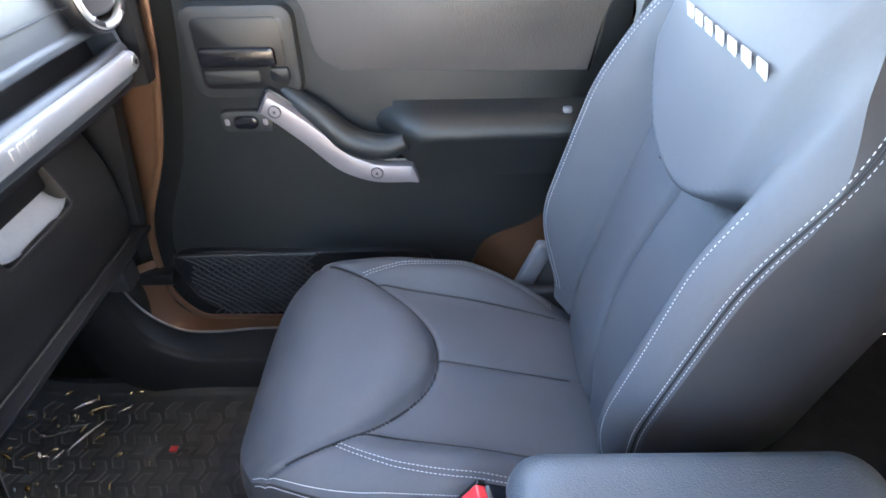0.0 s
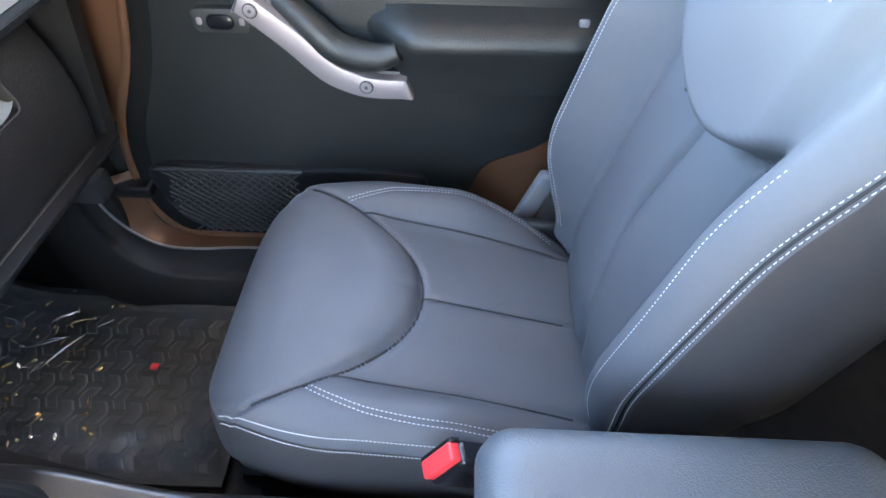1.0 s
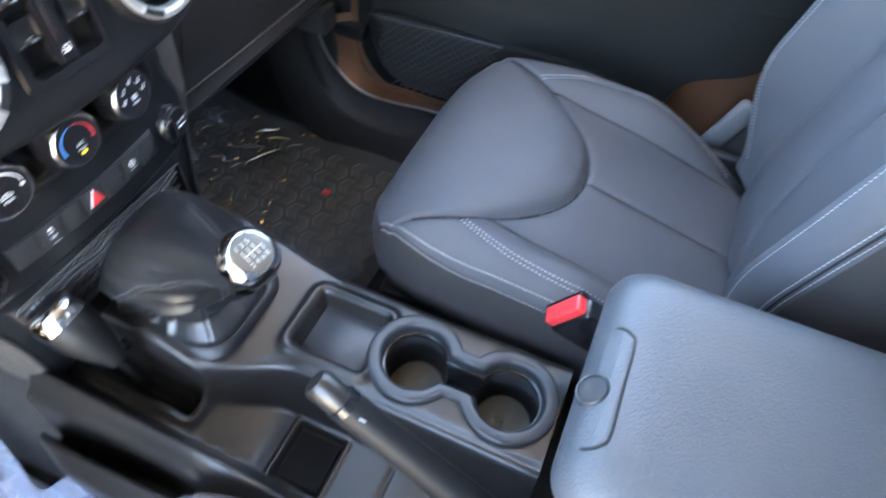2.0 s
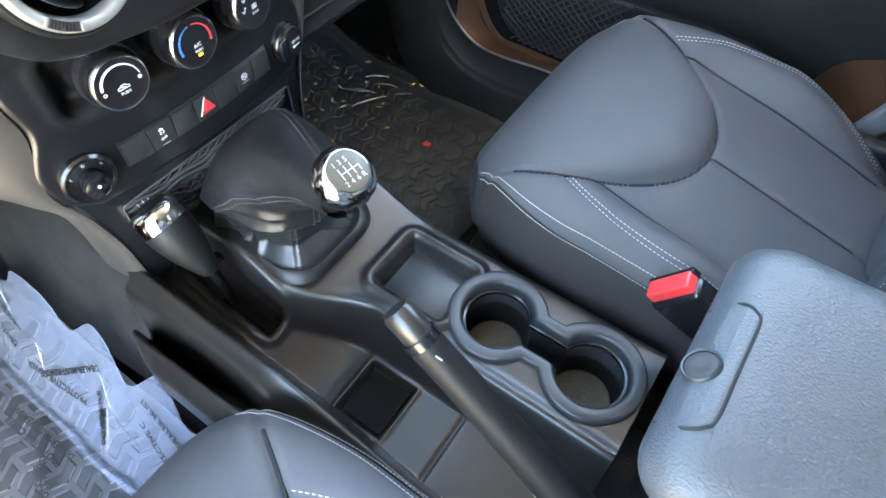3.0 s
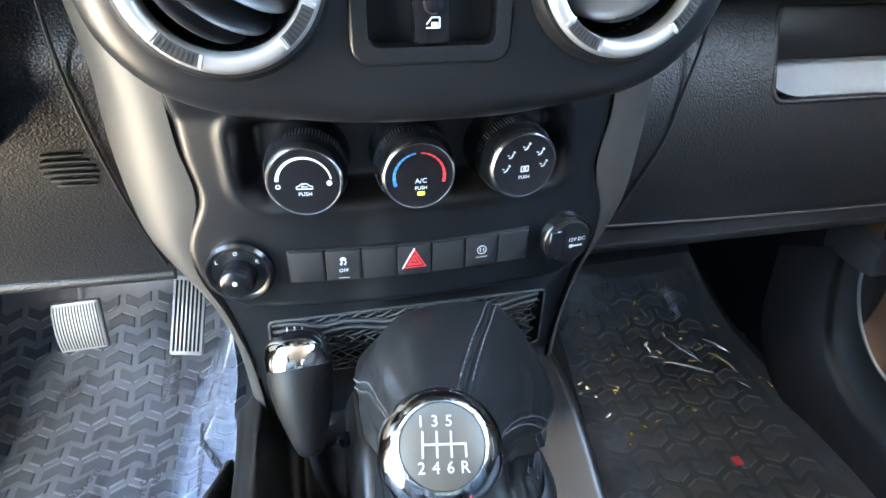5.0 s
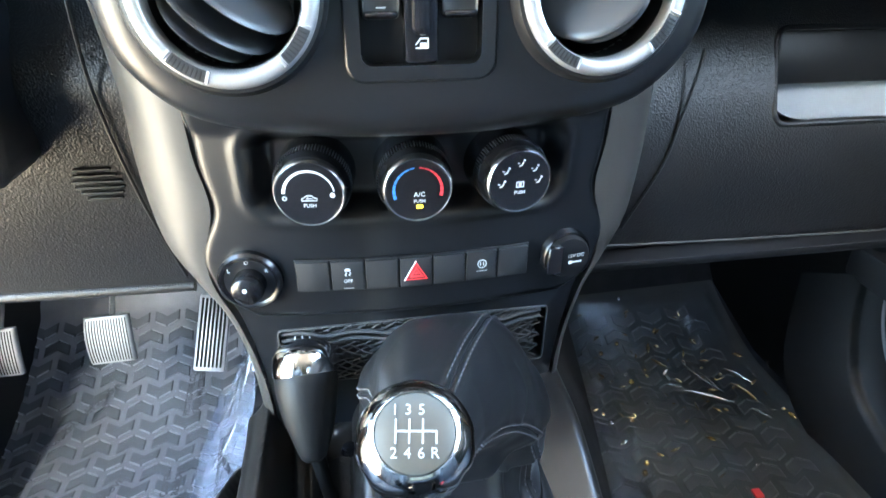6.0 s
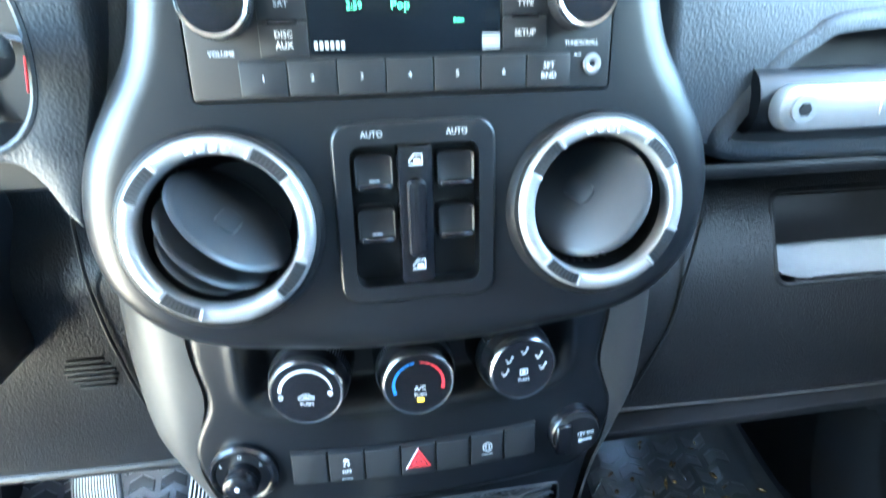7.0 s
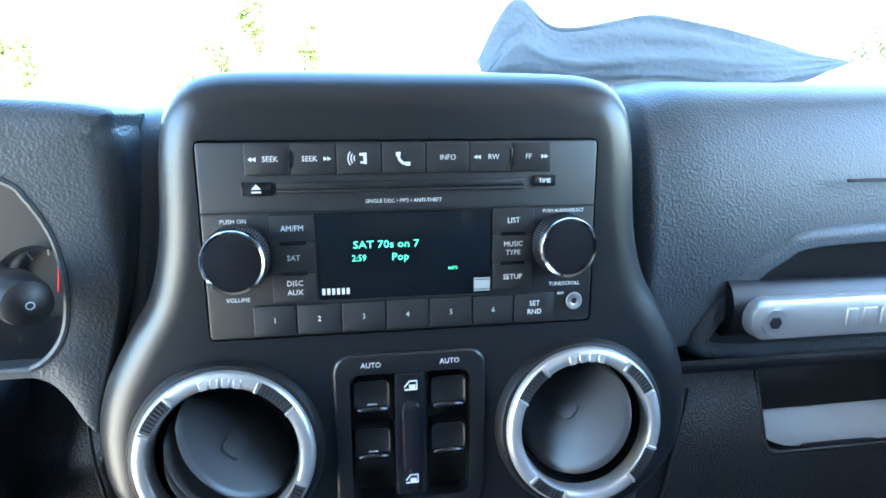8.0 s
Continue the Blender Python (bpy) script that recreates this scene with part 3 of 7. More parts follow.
def build_cushion(seat):
    n, m = 110, 120
    regions = {}
    pts = [[None] * (m + 1) for _ in range(n + 1)]
    for i in range(n + 1):
        for j in range(m + 1):
            s, y = cushion_point(-1 + 2 * i / n, -1 + 2 * j / m)
            pts[i][j] = (s, y, cushion_top(s, y))
    for i in range(n):
        for j in range(m):
            s = sum(pts[i + di][j + dj][0] for di in (0, 1) for dj in (0, 1)) / 4
            y = sum(pts[i + di][j + dj][1] for di in (0, 1) for dj in (0, 1)) / 4
            if y > pad_edge(s):
                key = "front_pad"
            elif abs(s) > .141:
                key = "side_bolster" + ("+" if s > 0 else "-")
            else:
                key = "seat_insert" + ("+" if s > 0 else "-")
            regions.setdefault(key, []).append((i, j))
    shade = grid_normals(pts)
    for key, cells in regions.items():
        bm, seen = bmesh.new(), {}

        def vert(i, j):
            if (i, j) not in seen:
                seen[i, j] = bm.verts.new(pts[i][j])
            return seen[i, j]
        for i, j in cells:
            bm.faces.new((vert(i, j), vert(i + 1, j), vert(i + 1, j + 1), vert(i, j + 1)))
        set_normals(part(key.strip("+-"), bm, LEATHER, seat, sharp=80), [shade[q] for q in seen])
    # upholstered skirt below the edge
    rim = [pts[0][j] for j in range(m + 1)] + [pts[i][m] for i in range(1, n + 1)] + [pts[n][j] for j in range(m - 1, -1, -1)] + [pts[i][0] for i in range(n - 1, 0, -1)]
    rings = []
    for k in range(13):
        t = k / 12
        ring = []
        for s, y, z in rim:
            out = 1 + .035 * math.sin(math.pi * min(1, t * 1.3)) - .10 * ease(t, .55, 1)
            zz = z + (CUSH_Z0 - .0 + .02 * (y > .25) - z) * t
            ring.append((s * out, (y - .05) * (1 + (out - 1) * .8) + .05, zz))
        rings.append(ring)
    part("skirt", loft(rings, True, False), LEATHER_SIDE, seat, "brownish black vinyl cushion side", sharp=80)
    part("cushion_pan", rbox(.38, .46, .05, .015, 2, (0, .05, CUSH_Z0)), BLACK, seat, "black metal seat pan")

    def on(s, y, lift=0.0):
        p = Vector((s, y, cushion_top(s, y)))
        du = Vector((.002, 0, cushion_top(s + .002, y) - p.z))
        dv = Vector((0, .002, cushion_top(s, y + .002) - p.z))
        return p, du.cross(dv).normalized()
    for sg in (1, -1):
        for off in (.0035, -.0035):
            part("stitching", stitches(lambda y: on(sg * (stitch_inner(y) + off), y), .162, -.16, 62, .0038, .0011, .0008), THREAD, seat, "white double stitching")

        def edge_line(j, drop, out):
            t = clamp(j)
            b = -1 + 2 * t
            s, y = cushion_point(1.0 - drop, b)
            p, nrm = on(s - .0005, y)
            return Vector((sg * (p.x + out), p.y, p.z)), Vector((sg * nrm.x, nrm.y, nrm.z))
        part("stitching", stitches(lambda j: edge_line(j, .022, .0), .06, .985, 105, .0038, .0011, .0008), THREAD, seat, "white edge stitching")

        def side_line(j):
            p, _ = edge_line(j, 0.0, .0)
            return Vector((p.x * 1.012, p.y, p.z - .0045)), Vector((sg, 0, .2)).normalized()
        # dark tube in the sewn crease paints its shade
        part("seam", tube([on(sg * .141, -.16 + (pad_edge(.141) + .16) * k / 40)[0] for k in range(41)], .0017, 6), SEAM, seat)
        part("stitching", stitches(side_line, .06, .985, 105, .0038, .0011, .0009), THREAD, seat, "white edge stitching")

    # crease shade again, as dark tubes along the middle and the front pad
    part("seam", tube([on(0, -.16 + (pad_edge(0) + .16) * k / 40)[0] for k in range(41)], .0017, 6), SEAM, seat)
    part("seam", tube([on(-.185 + .37 * k / 60, pad_edge(-.185 + .37 * k / 60) - .001)[0] + Vector((0, 0, .0008)) for k in range(61)], .0022, 6), SEAM, seat)


BACK_H = .66


def back_half(h):
    return .196 + .034 * ease(h, 0, .16) - .092 * ease(h, .43, .67) ** 1.3


def back_base(h):
    return -.180 - .27 * max(0, h - .07) ** 1.12


def head_edge(s):
    return .356 + (2.3 if s > -.060 else 5.2) * (s + .060) ** 2


def mid_seam(h):
    return -.045 * (1 - ease(h, 0, .18)) - .02 * ease(h, .2, .38)


def back_front(s, h):
    """Forward place of the backrest's face."""
    w = back_half(h)
    y = back_base(h)
    bol = (.028 + .041 * ease(h, .02, .20)) * (1 - .75 * ease(h, .35, .58))
    y += bol * ease(abs(s), .126, .200)
    y -= .0095 * bell(abs(s) - .122, .0055) * (1 - ease(h, head_edge(math.copysign(.12, s)) - .03, head_edge(math.copysign(.12, s))))
    if h < head_edge(s):
        y -= .0085 * bell(s - mid_seam(h), .005) + .003 * bell(s - mid_seam(h), .018)
        y += .007 * (1 - (s / .12) ** 2 if abs(s) < .12 else 0)
    e = h - head_edge(s)
    pad = back_base(h) + .046 - .35 * s * s - .06 * ease(h, .5, .66)
    k = ease(e, -.002, .022)
    k *= 1 - ease(abs(s), .125, .185)
    y = y * (1 - k) + max(pad, y) * k
    y -= .007 * bell(e, .006) * (1 - ease(abs(s), .13, .16))
    d = w - abs(s)
    r = .042
    if d < r:
        y -= (r - math.sqrt(max(0, r * r - (r - d) ** 2))) * .85
    y += .012 * s
    f = BACK_H - h
    r = .07
    if f < r:
        y -= (r - math.sqrt(max(0, r * r - (r - f) ** 2))) * .9
    return y


BACK_Z = .318


def build_back(seat):
    n, m = 110, 130
    pts = [[None] * (m + 1) for _ in range(n + 1)]
    for i in range(n + 1):
        for j in range(m + 1):
            a, h = -1 + 2 * i / n, BACK_H * j / m
            hh = h - .05 * abs(a) ** 4 * ease(h, .4, BACK_H)
            s = a * back_half(h)
            pts[i][j] = (s, back_front(s, hh), BACK_Z + hh)
    regions = {}
    for i in range(n):
        for j in range(m):
            s = (pts[i][j][0] + pts[i + 1][j + 1][0]) / 2
            h = (pts[i][j][2] + pts[i + 1][j + 1][2]) / 2 - BACK_Z
            if h > head_edge(s) and abs(s) < .15:
                key = "shoulder_pad"
            elif abs(s) > .122:
                key = "back_bolster" + ("+" if s > 0 else "-")
            else:
                key = "back_insert" + ("+" if s > 0 else "-")
            regions.setdefault(key, []).append((i, j))
    shade = grid_normals(pts)
    for key, cells in regions.items():
        bm, seen = bmesh.new(), {}

        def vert(i, j):
            if (i, j) not in seen:
                seen[i, j] = bm.verts.new(pts[i][j])
            return seen[i, j]
        for i, j in cells:
            bm.faces.new((vert(i, j), vert(i + 1, j), vert(i + 1, j + 1), vert(i, j + 1)))
        set_normals(part(key.strip("+-"), bm, LEATHER, seat, sharp=80), [-shade[q] for q in seen])
    rim = [pts[0][j] for j in range(m + 1)] + [pts[i][m] for i in range(1, n + 1)] + [pts[n][j] for j in range(m - 1, -1, -1)] + [pts[i][0] for i in range(n - 1, 0, -1)]
    rings = []
    for k in range(11):
        t = k / 10
        ring = []
        for s, y, z in rim:
            out = 1 + .03 * math.sin(math.pi * min(1, t * 1.5)) - .10 * ease(t, .6, 1)
            back = back_base(z - BACK_Z) - .140
            ring.append((s * out, y + (back - y) * t, z))
        rings.append(ring)
    back = loft(rings, True, False)
    back.verts.ensure_lookup_table()
    back.faces.new(list(reversed(back.verts[-len(rim):])))
    part("back_shell", back, LEATHER_SIDE, seat, "brownish black vinyl backrest side", sharp=80)

    def on(s, h):
        p = Vector((s, back_front(s, h), BACK_Z + h))
        du = Vector((.002, back_front(s + .002, h) - p.y, 0))
        dv = Vector((0, back_front(s, h + .002) - p.y, .002))
        return p, dv.cross(du).normalized()
    for sg in (1, -1):
        if sg < 0:
            part("stitching", stitches(lambda h: on(-.203 + .004 * ease(h, .25, .4), h), .10, .43, 74, .0028, .0008, .0006), THREAD, seat, "white stitching")

        def outer(h, d):
            p, nrm = on(sg * (back_half(h) - d), h)
            return p, nrm
        for d in ((.0026,) if sg < 0 else (.034, .041)):
            part("stitching", stitches(lambda h: outer(h, d), .03, .60, 118, .0036, .0009, .0007), THREAD, seat, "white double stitching")

        def side_row(h):
            p, _ = on(sg * (back_half(h) - .0004), h)
            return Vector((p.x * 1.002, p.y, p.z)), Vector((sg, .5, 0)).normalized()
        part("stitching", stitches(side_row, .03, .60, 118, .0036, .0008, .0007), THREAD, seat, "white double stitching")
        part("seam", tube([on(sg * (back_half(h) - .0012), h)[0] for h in [.03 + .57 * k / 50 for k in range(51)]], .0012, 6), SEAM, seat)
    # dark tubes laid in the sewn creases paint their shade
    for sg in (1, -1):
        part("seam", tube([on(sg * .122, .02 + (head_edge(sg * .122) - .02) * k / 40)[0] for k in range(41)], .0018, 6), SEAM, seat)
    part("seam", tube([on(mid_seam(.02 + .36 * k / 40), .02 + .36 * k / 40)[0] for k in range(41)], .0018, 6), SEAM, seat)
    part("seam", tube([on(-.15 + .30 * k / 60, head_edge(-.15 + .30 * k / 60))[0] for k in range(61)], .0020, 6), SEAM, seat)
    # embroidered mark on the shoulder pad, as plain bars
    for k in range(7):
        s0 = -.100 + .0275 * k
        p, nrm = on(s0, .503)
        bm = rbox(.019, .002, .023, .0006, 1)
        part("embroidered_bar", bm, THREAD, seat, "pale embroidered bar", at=Matrix.Translation(p + nrm * .0006) @ pose(0, 0, 0, -16, 0, 0))
    rings = []
    for k in range(13):
        t = k / 12
        z = BACK_Z + BACK_H + .025 + .17 * t
        w = .125 * (1 - .75 * abs(2 * t - 1) ** 4)
        d = .045 * (1 - .6 * abs(2 * t - 1) ** 3)
        rings.append([(w * abs(math.cos(q)) ** .6 * (1 if math.cos(q) > 0 else -1), -.39 - .12 * t + d * abs(math.sin(q)) ** .7 * (1 if math.sin(q) > 0 else -1), z) for q in [2 * math.pi * i / 32 for i in range(32)]])
    hr = part("head_restraint", loft(rings), LEATHER, seat, "", sharp=80)
    for sg in (1, -1):
        part("post", tube([(sg * .05, -.385, BACK_Z + BACK_H - .06), (sg * .05, -.40, BACK_Z + BACK_H + .06)], .006, 10), CHROME, hr, "chrome post")


seat = thing("front_seat", (CX, 0, 0), "dark grey leather front passenger seat with white stitching", "seat", "front seats")
build_cushion(seat)
build_back(seat)
for sg in (1, -1):
    part("seat_rail", rbox(.03, .50, .10, .006, 2, (sg * .15, .03, .09)), BLACK, seat, "black steel seat rail")
    part("recliner_cover", rbox(.022, .16, .09, .01, 3, (sg * .205, -.16, .27)), BLACK, seat, "black plastic recliner cover")
driver_seat = copy_thing(seat, Matrix.Translation((-CX + .008, .018, .010)))
driver_seat["label"] = "dark grey leather driver's seat with white stitched bolster edge"

# seat belt buckle beside the passenger seat
buckle = thing("seat_belt_buckle", Matrix(((.11, .974, -.20, .132), (-.58, .227, .78, -.0015), (.81, .03, .59, .4105), (0, 0, 0, 1))), "black seat belt buckle with a red release button beside the seat", "buckle")
part("housing", rbox(.056, .026, .075, .006, 3, (0, .0, -.037)), GLOSS_BLACK, buckle)
part("release_button", rbox(.048, .019, .016, .003, 3, (0, .001, .004)), BUCKLE_RED, buckle, "bright red button")
part("tongue_slot", rbox(.052, .005, .012, .001, 1, (0, .0125, .004)), BLACK, buckle)
part("stalk", tube([(0, 0, -.06), (.004, .01, -.13), (.01, .02, -.22)], .012, 12, .5), BLACK, buckle, "black buckle stalk")
part("stalk_pin", rbox(.028, .003, .003, .001, 1, (0, -.012, -.062)), STEEL, buckle)

# belt on the outboard side of the seat
belt = thing("seat_belt", (0, 0, 0), "black seat belt webbing with grey sleeve beside the pillar", "seat belt")
part("webbing", loft([[(x + .0, y, z), (x + .003, y, z), (x + .003, y - w, z), (x, y - w, z)] for x, y, z, w in ((.635, -.12, .20, .045), (.655, -.17, .34, .045), (.675, -.235, .62, .046), (.69, -.30, .95, .046), (.70, -.33, 1.15, .046))]), WEB, belt)
part("sleeve", rbox(.02, .035, .13, .008, 3), BELT_STALK, belt, "grey plastic anchor sleeve", at=pose(.642, -.135, .315, 0, -6, 0) @ pose(0, 0, 0, 18, 0, 0))
part("sleeve_end", rbox(.024, .03, .05, .008, 3), BLACK, belt, "black anchor", at=pose(.635, -.150, .235))
part("guide_clip", rbox(.010, .014, .010, .003, 2, (.645, -.165, .625)), BELT_STALK, belt, "pale guide clip")

# ---- passenger door ----
def build_door(sd):
    door = thing("door_1" if sd == 1 else "door_2", (0, 0, 0), "closed black vinyl front car door with silver pull handle", "door", "front doors", "structure")
    card = [(.425, .83), (.440, .70), (.475, .545), (.535, .42), (.560, .32), (.545, .220), (.49, .165), (.05, .155), (-.02, .26), (-.055, .335), (-.135, .375), (-.185, .43), (-.215, .55), (-.225, .83)]
    outline = [(p.x, p.y) for p in smooth_line([(y, z, 0) for y, z in card], 6, True)]

    def slab(line, x_in, x_out, bev):
        return loft([[(sd * x_out, y, z) for y, z in line], [(sd * (x_in + bev), y, z) for y, z in line], [(sd * (x_in + .3 * bev), y, z) for y, z in inset(line, .3 * bev)], [(sd * x_in, y, z) for y, z in inset(line, bev)]])
    part("door_card", slab(outline, .700, .735, .010), DOOR_CARD, door, "black grained vinyl door card")
    shell = [(y * 1.0 + (.012 if y > 0 else -.0), z) for y, z in outline]
    part("door_shell", slab(inset(shell, -.006), .737, .79, .004), COPPER, door, "copper painted door shell")
    # added panel, paler to paint the light on the upper door
    up = [(p.x, p.y) for p in smooth_line([(.235, .828, 0), (.228, .76, 0), (.218, .70, 0), (.19, .676, 0), (.14, .670, 0), (-.17, .666, 0), (-.205, .675, 0), (-.218, .75, 0), (-.22, .828, 0), (.0, .832, 0)], 6, True)]
    part("lit_upper_panel", slab(list(reversed(up)), .6965, .7015, .0045), DOOR_UPPER_LIT, door, "upper door vinyl painted paler and browner for the light on it")
    part("window_ledge", rbox(.07, .66, .03, .01, 3, (sd * .715, .10, .838)), DOOR_CARD, door)
    # armrest: long padded shelf
    rings = []
    for t in [k / 14 for k in range(15)]:
        y = .135 - .345 * t
        x_in = .702 - (.702 - .632) * ease(t, -.03, .20) + .010 * t
        rings.append([(sd * x, y, z) for x, z in ((.705, .622), (x_in + .030, .612), (x_in + .010, .604), (x_in, .590), (x_in + .002, .577), (x_in + .010, .566), (x_in + .028, .500), (.705, .488))])
    part("armrest", loft(rings), DOOR_CARD, door, "padded black armrest", sharp=50)
    # dark grip behind the pull
    grip = smooth_line([(.688, .275, .645), (.672, .225, .612), (.662, .175, .570), (.652, .120, .563), (.650, .085, .575)], 8)
    part("grip_pad", tube([(sd * p.x, p.y, p.z) for p in grip], lambda k: .014 + .009 * math.sin(3.1 * k), 14, 1.0), DOOR_CARD, door, "soft black grip")
    # silver pull: a bent flat strip
    mid = smooth_line([(.302, .640), (.284, .628), (.235, .585), (.19, .540), (.155, .522), (.125, .515), (.076, .514)], 8)
    top, bot = [], []
    for i, p in enumerate(mid):
        d = (mid[min(i + 1, len(mid) - 1)] - mid[max(i - 1, 0)]).normalized()
        n = Vector((-d.y, d.x))
        w = .0155 + .002 * math.sin(math.pi * i / len(mid))
        top.append(p - n * w)
        bot.append(p + n * w)
    bot[-1] = bot[-1] + Vector((-.010, -.0)) if bot[-1].y < top[-1].y else bot[-1]
    line = [(p.x, p.y) for p in top] + [(p.x, p.y) for p in reversed(bot)]
    if sum(line[i - 1][0] * line[i][1] - line[i][0] * line[i - 1][1] for i in range(len(line))) < 0:
        line.reverse()
    part("pull_handle", slab(line, .646, .668, .004), PULL, door, "curved silver pull handle")
    part("pull_backing", slab(inset(line, -.005), .664, .70, .004), BLACK, door, "black backing of the pull")
    for y, z in ((.283, .6285), (.135, .5185)):
        part("bolt_rim", move(lathe([(.0085, -.001), (.0105, -.001), (.0102, .0012), (.0088, .0012)], 24, False), pose(0, 0, 0, 0, -90 * sd, 0)), BLACK, door, "dark rim round the bolt", at=pose(sd * .6458, y, z))
        b = part("bolt", move(lathe([(.0085, -.001), (.0085, .0014), (.0075, .0024), (.0001, .0026)], 24, False), pose(0, 0, 0, 0, -90 * sd, 0)), PULL, door, "silver bolt head", at=pose(sd * .6458, y, z))
        part("socket", move(lathe([(.0028, .0), (.0026, .0008), (.0001, .0008)], 6, False), pose(0, 0, 0, 0, -90 * sd, 0)), GRIP, b, at=pose(-sd * .0024, 0, 0))
    # inside release in its bezel
    rel = part("release_bezel", slab(rrect(.168, .142, .024, 6, .325, .706), .680, .706, .009), DOOR_MID, door, "black release bezel")
    part("release_recess", slab(rrect(.132, .108, .012, 4, .327, .706), .6785, .690, .002), BLACK, rel)
    part("release_lever", slab(rrect(.115, .030, .008, 4, .332, .702), .672, .684, .004), GLOSS_BLACK, rel, "black release lever")
    part("release_base", slab(rrect(.085, .022, .006, 4, .345, .672), .676, .684, .003), DOOR_CARD, rel)
    part("lock_tab", slab(rrect(.030, .022, .006, 4, .272, .676), .672, .684, .003), BLACK, rel, "lock tab")
    part("release_cap", slab(rrect(.045, .034, .006, 4, .277, .742), .679, .690, .003), DOOR_UPPER_LIT, rel)
    # lock switch
    sw = part("lock_switch", slab(rrect(.086, .038, .013, 5, .345, .592), .688, .704, .005), DOOR_MID, door, "oval lock switch plate")
    part("rocker", slab(rrect(.040, .022, .010, 5, .345, .592), .682, .692, .004), GLOSS_BLACK, sw, "black rocker")
    for yy in (.314, .376):
        part("rocker_mark", slab(rrect(.008, .011, .003, 3, yy, .592), .6868, .690, .0008), PULL, sw)
    # net pocket at the foot of the door
    poc = [(p.x, p.y) for p in smooth_line([(.535, .322, 0), (.535, .23, 0), (.49, .175, 0), (.40, .165, 0), (.10, .165, 0), (.06, .20, 0), (.05, .30, 0), (.10, .322, 0), (.3, .322, 0)], 6, True)]
    pk = part("map_pocket", slab(list(reversed(poc)), .688, .706, .006), BLACK, door, "black map pocket")
    strands = []
    for k in range(-8, 34):
        for dirn in (1, -1):
            y0 = .05 + .018 * k
            a, b = Vector((.6845, y0, .170)), Vector((.6845, y0 + dirn * .17, .316))
            pl = []
            for q in range(13):
                p = a.lerp(b, q / 12)
                if .275 < p.y < .528 and not (p.y > .50 and p.z < .21):
                    pl.append(Vector((sd * (p.x - .002 * math.sin(q * 1.6 + dirn)), p.y, p.z)))
            if len(pl) > 2:
                strands.append(tube(pl, .0018, 5))
    strands.append(tube([(sd * .684, .535, .319), (sd * .684, .27, .322)], .004, 8))
    part("pocket_net", merge(*strands), NET, pk, "diamond elastic net")
    return door


build_door(1)
open_door = build_door(-1)
# swung wide about its front hinges
open_door.matrix_basis = Matrix.Translation((-.77, .48, 0)) @ pose(0, 0, 0, 0, 0, -74) @ Matrix.Translation((.77, -.48, 0))
open_door["label"] = "black vinyl driver's door swung wide open"

# ---- the dashboard ----
DASH = pose(0, 0.47, 0.50, 0, 2.5, 1.0)          # its own frame: x across, y ahead, z up from the switch row
dash = thing("dashboard", DASH, "black grained dashboard with raised centre stack and passenger grab bar", "dashboard")

TILT_UP = pose(0, -.072, .219, -1.7, 0, 0)       # face of the upper stack
TALL = Matrix.Diagonal((1.012, 1, 1.065, 1))
FACE = DASH @ TILT_UP

half = [(0, .1690), (.06, .1690), (.094, .1675), (.107, .160), (.1125, .142), (.1165, .10), (.124, .072), (.137, .050), (.150, .026), (.155, .0), (.150, -.028), (.130, -.050), (.105, -.060), (.075, -.064), (.04, -.068), (0, -.069)]
right = smooth_line([(x, z, 0) for x, z in half], 5)
stack_outline = [(p.x, p.y) for p in right] + [(-p.x, p.y) for p in reversed(right[1:-1])]
stack_outline.reverse()
stack_edge = inset(stack_outline, -.0095)
radio_hole = rrect(.1985, .0935, .003, 2, -.0030, .1005)
vent_holes = [circle(.0425, 48, cu, -.0014) for cu in (-.0965, .0921)]
pan_hole = rrect(.064, .070, .006, 4, -.0027, -.002)
upper = part("stack_bezel", plate(stack_edge, 0.0, .034, .0195, [radio_hole] + vent_holes + [pan_hole], .03), BEZEL, dash, "satin black centre stack bezel", sharp=50, at=TILT_UP @ TALL)
# padded surround that carries the bezel back into the dash
rings = []
for k, (d, y) in enumerate(((-.0092, .032), (-.0105, .045), (-.015, .08), (-.018, .17))):
    rings.append([(x, y, z) for x, z in inset(stack_outline, d)])
part("stack_surround", loft(rings, True, False), BEZEL, upper, "smooth dark surround of the stack", sharp=60)
part("inner_box", rbox(.27, .06, .20, .01, 2, (0, .09, .06)), BLACK, upper)
# the ridge of the stack runs back over the dash top
part("stack_crown", loft([[(x * w, y, z) for x, z in ((-.116, .10), (-.119, .145), (-.112, .165), (-.09, .175), (0, .178), (.09, .175), (.112, .165), (.119, .145), (.116, .10))] for y, w, in ((.02, 1.0), (.10, 1.02), (.22, 1.06))], False, False), PAD, upper, "grained crown of the stack")


def dash_profile(u):
    """Section of the padded upper dash at a place across: (y, z) from the top back edge to the lower lip."""
    return [(.24, .392), (.16, .404), (.08, .410), (.025, .409), (-.006, .400), (-.024, .378), (-.036, .340), (-.042, .290), (-.040, .235)]


REC_LINE = [(p.x, p.y) for p in smooth_line([(.196, .228, 0), (.212, .270, 0), (.245, .300, 0), (.30, .314, 0), (.55, .314, 0), (.59, .30, 0), (.605, .235, 0), (.55, .222, 0), (.30, .222, 0)], 7, True)]


def inside(line, x, z):
    hit = False
    for (x0, z0), (x1, z1) in zip(line, line[1:] + line[:1]):
        if (z0 > z) != (z1 > z) and x < x0 + (z - z0) / (z1 - z0) * (x1 - x0):
            hit = not hit
    return hit


